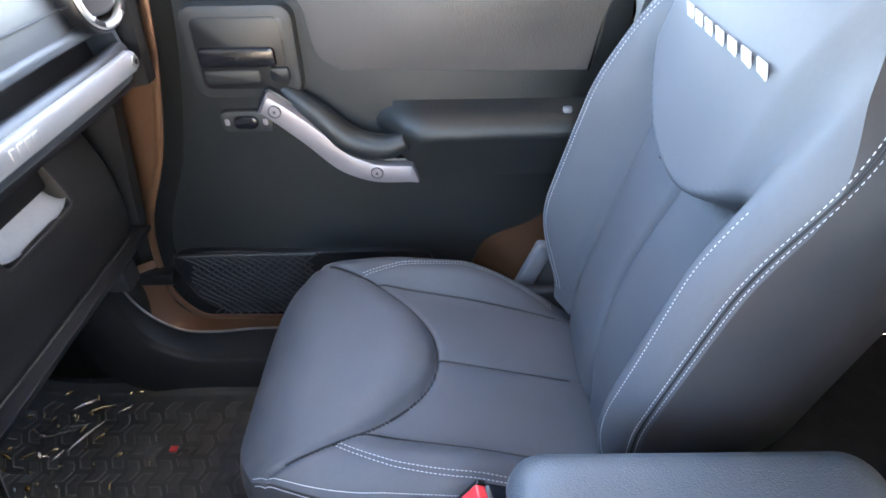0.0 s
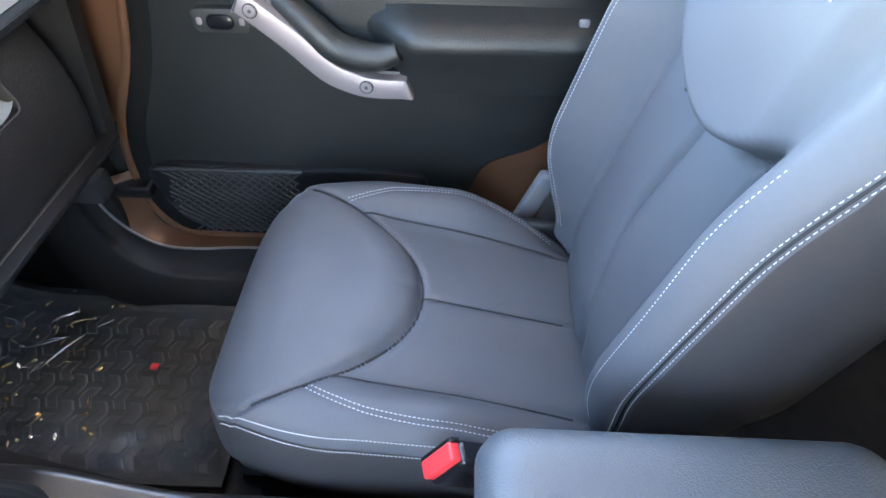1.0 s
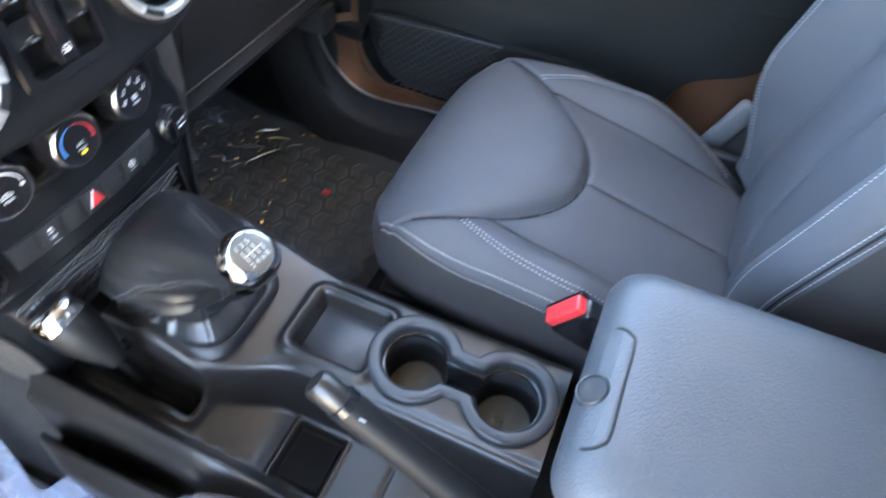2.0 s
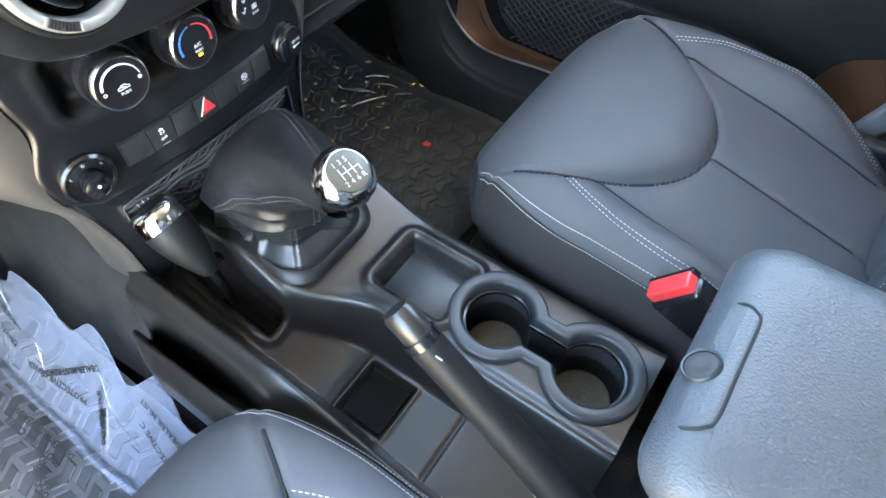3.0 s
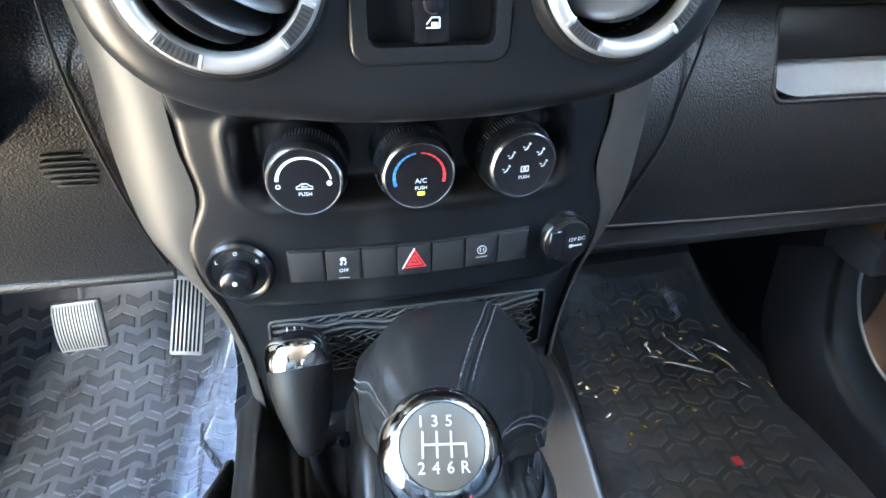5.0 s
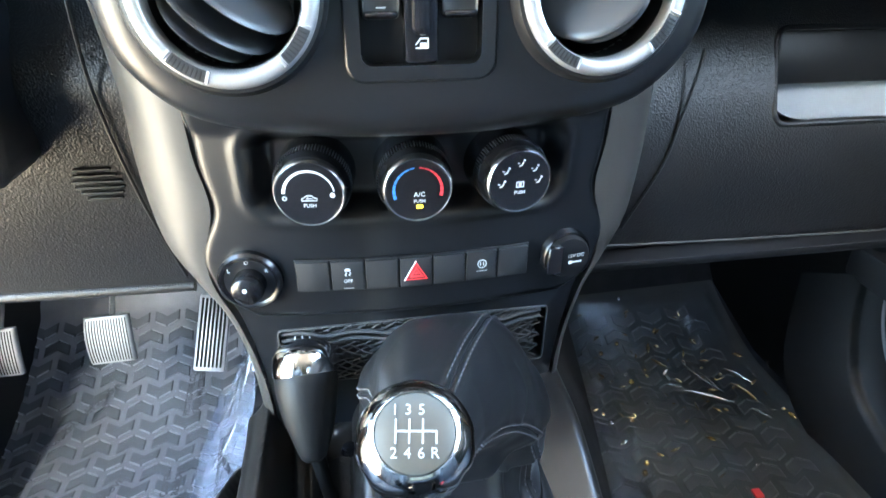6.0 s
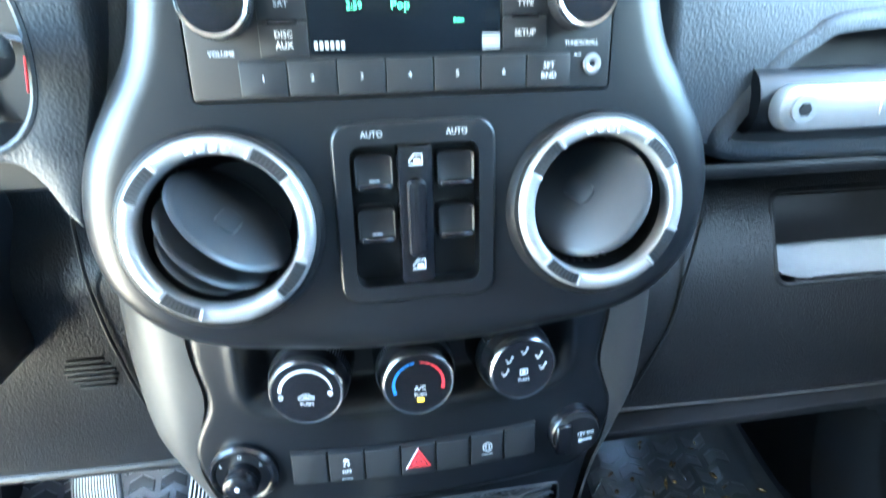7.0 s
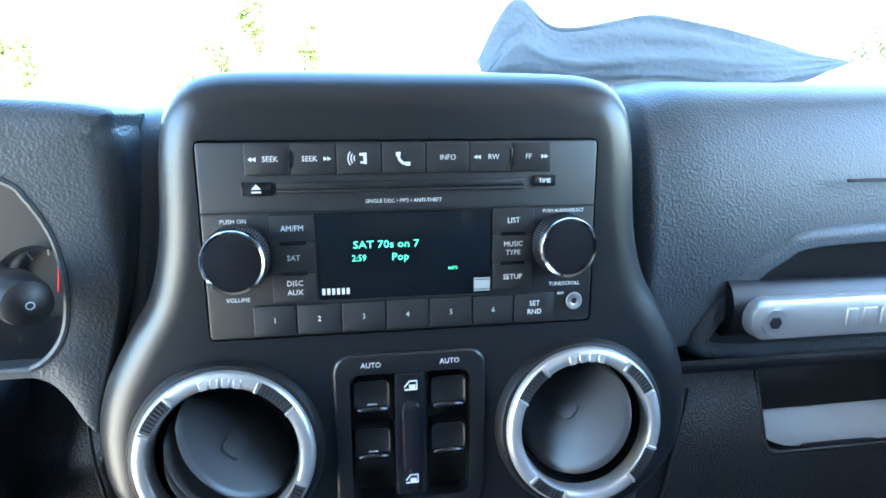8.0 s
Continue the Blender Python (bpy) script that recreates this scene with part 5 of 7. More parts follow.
# ---- air vents ----
def air_vent(sx, at):
    v = thing("air_vent", at @ Matrix.Diagonal((.955, .95, .962, 1)), "round air vent with a satin silver ring and black vanes", "air vent", "air vents")
    part("vent_collar", move(lathe([(.0515, -.012), (.0515, .004), (.0490, .0085), (.0470, .0090)], 64, False), pose(0, 0, 0, 90, 0, 0)), BLACK, v, "black collar")
    part("vent_ring", move(lathe([(.0470, .004), (.0470, .0100), (.0458, .0126), (.0440, .0136), (.0402, .0136), (.0388, .0124), (.0378, .0080), (.0372, -.02)], 72, False), pose(0, 0, 0, 90, 0, 0)), SILVER, v, "satin silver ring", sharp=60)
    for a in (49, 143, 238, 322) if sx < 0 else (40, 140, 236, 325):
        # dark ribbed grips let into the ring, between two small raised stops
        g = []
        for q in range(9):
            aa = radians(a - 13 + 3.25 * q)
            g.append([((rr) * math.cos(aa), yy, rr * math.sin(aa)) for rr, yy in ((.0391, -.0128), (.0391, -.0139), (.0452, -.0136), (.0452, -.0122))])
        part("ring_grip", loft(g), GRIP, v, "dark grey grip let into the ring", smooth=False)
        ribs = [move(rbox(.0050, .0007, .0006, 0, 1), pose(.0421 * math.cos(radians(a + e)), -.0141, .0421 * math.sin(radians(a + e)), 0, -(a + e), 0)) for e in range(-11, 12, 3)]
        part("grip_rib", merge(*ribs), BLACK, v, "fine ribs of the grip")
        for e in (-15, 15):
            aa = radians(a + e)
            part("ring_stop", rbox(.0066, .0024, .0016, .0006, 2), SILVER, v, at=pose(.0421 * math.cos(aa), -.0136, .0421 * math.sin(aa), 0, -math.degrees(aa), 0))
    part("vent_bowl", move(lathe([(.0374, .004), (.0372, -.03), (.030, -.052), (.001, -.056)], 48, False), pose(0, 0, 0, 90, 0, 0)), BLACK, v, "dark vent bowl")
    # raised mark on the ring's upper rim, as plain bars
    for k in range(4):
        aa = radians(90 + 8 * (1.5 - k))
        part("raised_bar", rbox(.0042, .0012, .0055, .0005, 1), SILVER, v, at=pose(.0415 * math.cos(aa), -.0136, .0415 * math.sin(aa), 0, 90 - math.degrees(aa), 0))
    # louvre discs, turned in the bowl
    if sx < 0:
        a1, a2, offs = Vector((.74, 0, -.67)), Vector((.25, .93, .27)), ((.007, 1.0), (-.009, .95), (-.022, .76))
    else:
        a1, a2, offs = Vector((.64, 0, .77)), Vector((.50, -.75, -.42)), ((.002, 1.0), (.016, .86))
    a2 = (a2 - a1 * a1.dot(a2)).normalized()
    nrm = a1.cross(a2)
    turn = Matrix((a1, a2, nrm)).transposed().to_4x4()
    for k, (off, sc) in enumerate(offs):
        r = .0352 * sc
        line = circle(r, 44)
        bm = loft([[(x * f, z * f, d) for x, z in line] for f, d in ((.02, .0016), (.88, .0016), (.97, .0010), (1.0, 0.0), (.97, -.0010), (.88, -.0016), (.02, -.0016))])
        vn = part("vane", bm, VANE, v, "black louvre vane", at=pose(0, .004, 0) @ (pose(0, 0, 0) if sx < 0 else pose(-.003, 0, .004)) @ turn @ pose(0, 0, off))
        if k == 0:
            for q in (1, -1):
                part("vane_tab", loft([[(x * f, z * f - .006, q * d) for x, z in rrect(.012, .018, .004, 4)] for f, d in ((1.0, .0012), (.95, .0032), (.7, .0036))]), VANE, vn)
    return v


air_vent(-1, FACE @ pose(-.0982, -.0005, -.0020, -6, 0, 0))
air_vent(1, FACE @ pose(.0932, -.0005, -.0016, -6, 0, 0))
air_vent(1, DASH @ pose(.545, -.030, .352, -6, 0, -8))

# ---- window switch panel ----
win = thing("window_switch_panel", FACE @ TALL @ pose(-.0027, 0, 0), "black power window switch panel between the vents", "switch panel")
part("pan_rim", plate(rrect(.081, .089, .010, 6, 0, -.0008), -.0022, .006, .002, [rrect(.064, .070, .006, 4, 0, -.002)], .012), BEZEL, win, "raised rim")
part("pan_floor", prism(rrect(.066, .072, .004, 3, 0, -.002), .010, .004, .0005), BLACK, win)
spine = part("pan_spine", prism(rrect(.0180, .070, .003, 3, 0, -.002), -.001, .012, .002), GLOSS_BLACK, win, "upright centre spine")
part("lock_rocker", prism(rrect(.0100, .040, .0045, 5, 0, -.0030), -.0058, .008, .0034), GLOSS_BLACK, win, "gloss black lock rocker")
for sx in (-1, 1):
    for sz, zz in ((1, .0195), (-1, -.0065)):
        sw = part("window_switch", loft([[(x * f, y, z * f) for x, z in rrect(.0195, .0185, .003, 3)] for f, y in ((1.0, .010), (1.0, .004), (.95, .001), (.85, .002))]), BLACK, win, "black window switch", at=pose(sx * .0205, 0, zz))
        part("switch_lip", rbox(.017, .003, .003, .001, 1, (0, .0005, -.0065)), GLOSS_BLACK, sw)
        if sx < 0:
            bar_print(sw, 0, -.0035, .005, .0006, PRINT_GREY, y=.0002)
    lettering("AUTO", .0043, PRINT, win, pose(sx * .0207, -.0026, .0378))
for z0 in (.0255, -.0265):
    part("window_icon", merge(rbox(.009, .0004, .0008, 0, 1, (0, 0, -.003)), rbox(.0008, .0004, .006, 0, 1, (.0043, 0, 0)), rbox(.006, .0004, .0008, 0, 1, (.0015, 0, .003)), rbox(.0045, .0004, .0026, 0, 1, (.001, 0, -.001)), move(rbox(.005, .0004, .0008, 0, 1), pose(-.0028, 0, .0008, 0, -50, 0))), PRINT, win, at=pose(0, -.0014, z0) @ Matrix.Diagonal((.75, 1, .75, 1)))

# ---- radio ----
RC = FACE @ TALL @ pose(-.0030, -.0012, .1005)
radio = thing("car_radio", RC, "black car radio with green display, two chrome-ringed knobs and labelled buttons", "radio")
part("radio_body", rbox(.1975, .03, .092, .002, 2, (0, .0152, 0)), RADIO_FACE, radio)
RW, RH = .1975, .092


def rx(px):       # across the face, from 0 to 1 of its width
    return (px - .5) * RW


def rz(py):
    return (.5 - py) * RH


def key(x0, x1, y0, y1, text="", size=.0040, mat=None, name="radio_button", proud=.0012, gap=.00035):
    b = part(name, prism(rrect((x1 - x0) * RW - 2 * gap, (y1 - y0) * RH - 2 * gap, .0006, 2, rx((x0 + x1) / 2), rz((y0 + y1) / 2)), -proud, proud + .0004, .0005), mat or RADIO_FACE, radio)
    if text:
        lines = text.split("|")
        for i, tx in enumerate(lines):
            lettering(tx, size, PRINT, b, pose(rx((x0 + x1) / 2), -proud - .0001, rz((y0 + y1) / 2) - (i - (len(lines) - 1) / 2) * size * 1.05))
    return b


# top row
edges_top = (.112, .219, .328, .438, .548, .658, .766, .873)
names_top = ("«SEEK", "SEEK»", "", "", "INFO", "«RW", "FF»")
for i, tx in enumerate(names_top):
    b = key(edges_top[i], edges_top[i + 1], .008, .165)
    xm, zm = rx((edges_top[i] + edges_top[i + 1]) / 2), rz(.084)
    core = tx.strip("«»")
    if core:
        lettering(core, .0040, PRINT, b, pose(xm + (.0016 if "«" in tx else -.0016 if "»" in tx else 0), -.0013, zm))
    if "«" in tx or "»" in tx:
        sg = -1 if "«" in tx else 1
        xa = xm + sg * .0068
        for dx in (-.0009, .0009):
            tri = [(sg * .0009, 0), (-sg * .0009, .0010), (-sg * .0009, -.0010)]
            part("skip_arrow", loft([[(x, -.0002, z) for x, z in tri], [(x, .0002, z) for x, z in tri]]), PRINT, b, at=pose(xa + dx, -.0013, zm), smooth=False)
    if i == 2:
        for r0 in (.0018, .0032, .0046):
            arc_print(b, r0, 140, 220, .0006, PRINT, 0, "voice_icon").matrix_basis = pose(xm - .0005, -.0013, zm)
        part("voice_face", merge(rbox(.0016, .0004, .0052, 0, 1, (.0030, 0, 0)), rbox(.0030, .0004, .0012, 0, 1, (.0018, 0, .0018)), rbox(.0022, .0004, .001, 0, 1, (.0018, 0, -.0018))), PRINT, b, at=pose(xm, -.0013, zm))
    if i == 3:
        arc_print(b, .0042, 185, 265, .0013, PRINT, 0, "phone_icon").matrix_basis = pose(xm + .0015, -.0013, zm + .0015)
        part("phone_ends", merge(rbox(.0022, .0004, .0018, 0, 1, (-.0027, 0, .0018)), rbox(.0022, .0004, .0018, 0, 1, (.0020, 0, -.0027))), PRINT, b, at=pose(xm, -.0013, zm))
for x0 in (.219, .766):
    part("rocker_pip", rbox(.0013, .002, .0080, .0006, 2, (rx(x0), -.0012, rz(.084))), GLOSS_BLACK, radio)
part("disc_slot", rbox(.122, .002, .0036, .001, 2, (rx(.493), -.0002, rz(.216))), BLACK, radio, "black disc slot")
part("slot_shadow_lip", rbox(.122, .0014, .0012, .0004, 1, (rx(.493), -.0009, rz(.244))), RADIO_FACE, radio)
eject = key(.100, .175, .190, .266, mat=GLOSS_BLACK, name="eject_button")
part("eject_icon", loft([[(x, -.0002, z) for x, z in ((0, .0016), (-.0022, -.0006), (.0022, -.0006))], [(x, .0002, z) for x, z in ((0, .0016), (-.0022, -.0006), (.0022, -.0006))]]), PRINT, eject, at=pose(rx(.137), -.0014, rz(.222)), smooth=False)
bar_print(eject, rx(.137), rz(.243), .0044, .0006, y=-.0014)
key(.824, .888, .178, .244, "TIME", .0034, GLOSS_BLACK)
lettering("SINGLE DISC • MP3 • ANTI-THEFT", .0029, PRINT, radio, pose(rx(.492), -.0002, rz(.300)))
part("face_step", rbox(RW, .0008, .0007, 0, 1, (0, -.0003, rz(.346))), BLACK, radio)
# display
disp = part("display", prism(rrect(.0878, .0415, .0015, 3, rx(.4945), rz(.582)), -.0007, .0012, .0004), SCREEN, radio, "dark display with green segments")
lettering("SAT 70s on 7", .0056, GREEN_LIT, disp, pose(rx(.445), -.0009, rz(.524)), name="display_text", squeeze=1.22)
lettering("2:59", .0048, GREEN_LIT, disp, pose(rx(.376), -.0009, rz(.593)), name="display_text", squeeze=1.0)
lettering("Pop", .0056, GREEN_LIT, disp, pose(rx(.480), -.0009, rz(.592)), name="display_text", squeeze=1.15)
lettering("INFO", .0024, GREEN_LIT, disp, pose(rx(.616), -.0009, rz(.663)), name="display_text")
for k in range(6):
    bar_print(disp, rx(.285) + .0024 * k, rz(.763), .0015, .0030, PRINT, y=-.0009, name="printed_bar")
part("disc_mark", merge(rbox(.0085, .0004, .0044, 0, 1), rbox(.0085, .0005, .0007, 0, 1, (0, 0, .0030)), rbox(.0085, .0005, .0007, 0, 1, (0, 0, -.0030))), PRINT_GREY, disp, at=pose(rx(.693), -.0009, rz(.759)))
# side keys
key(.160, .271, .355, .501, "AM/FM", .0042)
key(.160, .271, .501, .658, "SAT", .0042)
key(.160, .271, .658, .813, "DISC|AUX", .0042)
key(.719, .832, .347, .488, "LIST", .0042)
key(.719, .832, .488, .648, "MUSIC|TYPE", .0040)
key(.719, .832, .648, .802, "SETUP", .0042)
for x0, y0 in ((.215, .501), (.215, .658), (.775, .488), (.775, .648)):
    part("key_pip", rbox(.013, .0024, .0016, .0007, 2, (rx(x0), -.0012, rz(y0))), GLOSS_BLACK, radio)
# preset row
edges_low = (.108, .215, .327, .440, .553, .668, .781, .895)
for i, tx in enumerate(("1", "2", "3", "4", "5", "6", "SET|RND")):
    key(edges_low[i], edges_low[i + 1], .822, .987, tx, .0042)
jack = part("aux_jack", move(lathe([(.0016, -.003), (.0016, .0004), (.0030, .0012), (.0042, .0010), (.0046, .0)], 28, False), pose(0, 0, 0, 90, 0, 0)), STEEL, radio, "small headphone jack", at=pose(rx(.950), -.0004, rz(.879)))
part("jack_hole", move(lathe([(.0001, .0003), (.0016, .0003), (.0016, -.001), (.0001, -.001)], 16), pose(0, 0, 0, 90, 0, 0)), BLACK, jack)
lettering("AUX", .0020, PRINT, radio, pose(rx(.912), -.0002, rz(.833)))
lettering("PUSH ON", .0033, PRINT, radio, pose(rx(.077), -.0002, rz(.388)))
lettering("VOLUME", .0033, PRINT, radio, pose(rx(.076), -.0002, rz(.790)))
lettering("PUSH AUDIO/SELECT", .0027, PRINT, radio, pose(rx(.911), -.0002, rz(.373)))
lettering("TUNE/SCROLL", .0030, PRINT, radio, pose(rx(.921), -.0002, rz(.778)))
for x0, z0 in ((.083, .563), (.904, .548)):
    kb = part("radio_knob", move(lathe([(.0150, 0), (.0150, .010), (.0148, .0125)], 60, False), pose(0, 0, 0, 90, 0, 0)), STEEL, radio, "knurled radio knob", at=pose(rx(x0), 0, rz(z0)))
    ribs = [move(rbox(.0007, .0095, .0008, 0, 1), pose(.0151 * math.cos(2 * math.pi * q / 72), -.006, .0151 * math.sin(2 * math.pi * q / 72), 0, -5 * q, 0)) for q in range(72)]
    part("knurling", merge(*ribs), BLACK, kb)
    part("knob_ring", move(lathe([(.0150, .0115), (.0149, .0140), (.0142, .0150), (.0132, .0146)], 60, False), pose(0, 0, 0, 90, 0, 0)), CHROME, kb, "chrome ring")
    part("knob_cap", move(lathe([(.0133, .0135), (.0133, .0142), (.0110, .0146), (.0001, .0148)], 48), pose(0, 0, 0, 90, 0, 0)), GLOSS_BLACK, kb, "black cap")

# ---- steering column gauge pod edge, seen past the stack ----
pod = thing("instrument_cluster", DASH @ pose(-.302, .015, .300), "dark instrument cluster with round gauges behind the wheel rim", "instrument cluster")
# grained hood round the gauges: a padded plate with a rounded opening
opening = [(p.x, p.y) for p in smooth_line([(-.2035, .356, 0), (-.193, .346, 0), (-.184, .328, 0), (-.1805, .308, 0), (-.181, .290, 0), (-.1845, .274, 0), (-.192, .262, 0), (-.202, .2548, 0), (-.215, .2535, 0), (-.30, .2530, 0), (-.40, .258, 0), (-.44, .30, 0), (-.41, .36, 0), (-.32, .384, 0), (-.25, .378, 0)], 6, True)]
hood = [(p.x, p.y) for p in smooth_line([(-.166, .405, 0), (-.151, .390, 0), (-.147, .354, 0), (-.149, .315, 0), (-.154, .286, 0), (-.164, .251, 0), (-.1715, .225, 0), (-.1745, .211, 0), (-.1825, .219, 0), (-.190, .235, 0), (-.200, .2455, 0), (-.22, .247, 0), (-.31, .2465, 0), (-.45, .25, 0), (-.50, .30, 0), (-.47, .40, 0), (-.30, .408, 0)], 6, True)]
hood = [(x, z - .012 * ease(z, .36, .40)) for x, z in hood]
hp = part("gauge_hood", plate(hood, -.038, .06, .014, [opening], .03, lambda x, z: .18 + .82 * ease(z, .285, .34)), PAD, dash, "grained hood round the gauges", sharp=50)
part("hood_lip", tube([(x, -.037, z) for x, z in opening] + [(opening[0][0], -.037, opening[0][1])], .0022, 8), PAD, hp, "rounded lip of the opening")
part("hood_throat", loft([[(x, y, z) for x, z in inset(opening, d)] for y, d in ((-.030, -.002), (-.005, .004), (.035, .006))], True, False), BEZEL, hp, "dark throat behind the opening")
part("column_cover", rbox(.19, .10, .13, .02, 3, (-.362, .045, .150)), BLACK, dash, "black steering column cover")
part("pod_back", rbox(.30, .01, .14, .002, 1, (-.01, .03, -.015)), GAUGE_FACE, pod, "dark gauge face")
for gx, gr in ((.080, .029), (-.02, .05), (-.10, .029)):
    part("gauge_ring", move(lathe([(gr - .003, 0), (gr - .003, .008), (gr, .010), (gr, 0)], 48, False), pose(0, 0, 0, 90, 0, 0)), CHROME, pod, "chrome gauge ring", at=pose(gx, .020, -.020))
    part("needle", rbox(.0012, .002, gr * .7, .0004, 1), HAZARD_RED, pod, "red needle", at=pose(gx + .006, .018, -.014, 0, 8, 0))
    for q in range(9):
        aa = radians(-30 + 30 * q)
        bar_print(pod, gx + (gr - .007) * math.cos(aa), -.020 + (gr - .007) * math.sin(aa), .005, .0010, PRINT_GREY, y=.022, turn=-math.degrees(aa))
stalk = thing("column_stalk", DASH @ pose(-.1905, -.060, .300, 0, 0, 38) @ Matrix.Diagonal((.66, .9, .66, 1)), "black end of the steering column stalk", "stalk")
part("stalk_tip", move(lathe([(.001, .016), (.010, .0155), (.0165, .012), (.0185, .004), (.0185, -.02), (.012, -.03), (.012, -.06)], 32), pose(0, 0, 0, 90, 0, 0)), BLACK, stalk)
part("stalk_mark", move(lathe([(.0022, 0), (.0030, 0), (.0030, .0005), (.0022, .0005)], 20, False), pose(0, -.0160, 0, 90, 0, 0)), PRINT_GREY, stalk)

# crumpled grey sheet on the dash top under the windshield
def paper(a, b):
    top = smooth_line([(.085, .432, 0), (.120, .487, 0), (.165, .464, 0), (.255, .476, 0), (.340, .466, 0), (.425, .448, 0), (.478, .438, 0)], 8)
    p = top[int(round(a * (len(top) - 1)))]
    low = .398 + .038 * ease(a, .62, 1.0)
    u = p.x + (.5 - a) * .02 * (1 - b)
    z = low + (p.y - low) * b + .003 * noise.noise(Vector((a * 9, b * 5, 3)))
    y = .150 + .030 * b + .004 * noise.noise(Vector((a * 5, b * 5, 1))) + .0012 * abs(noise.noise(Vector((a * 4, b * 22, 4)))) * 2 + .02 * a
    return (u, y, z)


sheet = thing("loose_sheet", DASH, "crumpled grey sheet leaning against the windshield on the dash", "sheet")
sb = sheet_grid(paper, 48, 30)
bmesh.ops.solidify(sb, geom=list(sb.faces), thickness=.0006)
part("paper", sb, SHEET, sheet, sharp=60)

# ---- centre console ----
console = thing("centre_console", (0, 0, 0), "black plastic centre console with cup holders, tray and side pocket", "console")
CON_X0, CON_X1, CON_Y0, CON_Y1 = -.209, .136, -.03, .515
CUPS = ((.066, .150), (.067, .030))
CUP_R = .0405
WELL = (-.078, .221, .034, .031)         # square well: middle and half sizes
T_SLOT = (-.085, .424, .012, .060)       # slot of the second lever


def box_gap(x, y, cx, cy, hx, hy):
    """Distance from a rectangle, negative inside."""
    ex, ey = abs(x - cx) - hx, abs(y - cy) - hy
    return math.hypot(max(ex, 0), max(ey, 0)) + min(max(ex, ey), 0)


def console_left(y):
    """Outer edge of the console, drawn in towards the front."""
    return CON_X0 + .020 * ease(y, .42, .53)


def console_height(x, y):
    plate_z = .300 + .06 * ease(y, .28, .46)
    valley = .245 + .05 * ease(y, .27, .40) + .02 * ease(y, .40, .5)
    crest = -.008 - .047 * ease(y, .265, .385)
    k = ease(x, crest - .034, crest + .004)
    z = valley * (1 - k) + plate_z * k + .003 * bell(x - crest - .006, .008) * (1 - ease(y, .29, .34))
    # tray ahead of the cups
    d = box_gap(x, y, .062, .250, .034, .042)
    z += .006 * bell(d - .014, .007)
    z -= .022 * (1 - ease(d, -.001, .007))
    # broad rail: a leaning face that rises from the side pocket to a rounded ridge, then falls into the valley
    ridge = .364 - .055 * ease(-y, -.30, -.10)
    if x < -.100:
        face = ridge - .030 * ease(-x, .140, .186) - .009 * max(0, (-x - .140) / .04)
        fall = ridge - 16 * max(0, x + .142) ** 1.55 * 1.9
        z = max(z, face if x < -.142 else fall)
    # rim of the pocket's outer wall
    if x < -.164:
        lip = ridge - .030 - .062 * ease(y, .36, .54) - .006 * ease(-x, .190, .206)
        z += (lip - z) * ease(-x, .164, .180)
    d = (math.sqrt(((x + .1755) / .0105) ** 2 + (abs(y - .393) / .108) ** 4) - 1) * .0105
    z -= .095 * (1 - ease(d, -.0025, .0025))
    z += .0022 * bell(d - .005, .003)
    if x < -.150:
        z -= .06 * ease(y, .497, .514)
    # slot of the second lever with its raised rim
    d = box_gap(x, y, *T_SLOT)
    z += .004 * bell(d - .012, .005)
    z -= .034 * (1 - ease(d, -.001, .005))
    # square well with a thin raised rim
    d = box_gap(x, y, *WELL)
    z += .0016 * bell(d - .004, .0025)
    z -= .013 * (1 - ease(d, -.002, .002))
    z -= .002 * bell(y - .125, .0025) * (x < -.02) * (x > -.135)
    # rounded outer edges
    e = min(x - console_left(y), CON_X1 - x)
    if e < .012:
        z -= .012 - math.sqrt(max(0, .012 ** 2 - (.012 - e) ** 2))
    return z


nx, ny = 176, 240
cb = bmesh.new()
grid_v = {}
for i in range(nx + 1):
    for j in range(ny + 1):
        y = CON_Y0 + (CON_Y1 - CON_Y0) * j / ny
        x = console_left(y) + (CON_X1 - console_left(y)) * i / nx
        grid_v[i, j] = (x, y, console_height(x, y))
made = {}


def gv(i, j):
    if (i, j) not in made:
        made[i, j] = cb.verts.new(grid_v[i, j])
    return made[i, j]


def in_cups(x, y):
    return any(math.hypot(x - cx, y - cy) < CUP_R + .008 for cx, cy in CUPS) or (abs(x - .066) < .026 and .03 < y < .15)


for i in range(nx):
    for j in range(ny):
        x, y = (grid_v[i, j][0] + grid_v[i + 1, j + 1][0]) / 2, (grid_v[i, j][1] + grid_v[i + 1, j + 1][1]) / 2
        if not in_cups(x, y):
            cb.faces.new((gv(i, j), gv(i + 1, j), gv(i + 1, j + 1), gv(i, j + 1)))
part("console_top", cb, CONSOLE, console, "moulded black console top", sharp=75)
rim = [grid_v[0, j] for j in range(ny, -1, -1)] + [grid_v[i, 0] for i in range(1, nx + 1)] + [grid_v[nx, j] for j in range(1, ny + 1)]
part("console_side", loft([[p for p in rim], [(x * (1.02 if x < 0 else 1.03), y, z - .05) for x, y, z in rim], [(x * (.97 if x < 0 else 1.22), y, .03) for x, y, z in rim]], False, False), CONSOLE, console, "black console side", sharp=60)
part("well_floor", rbox(.060, .054, .003, .001, 1, (WELL[0], WELL[1], console_height(WELL[0], WELL[1]) + .002)), RUBBER, console, "rubber lining of the square well")
part("tray_lining", rbox(.070, .086, .003, .006, 2, (.062, .250, console_height(.062, .250) + .001)), CONSOLE_GREY, console, "smooth tray lining")

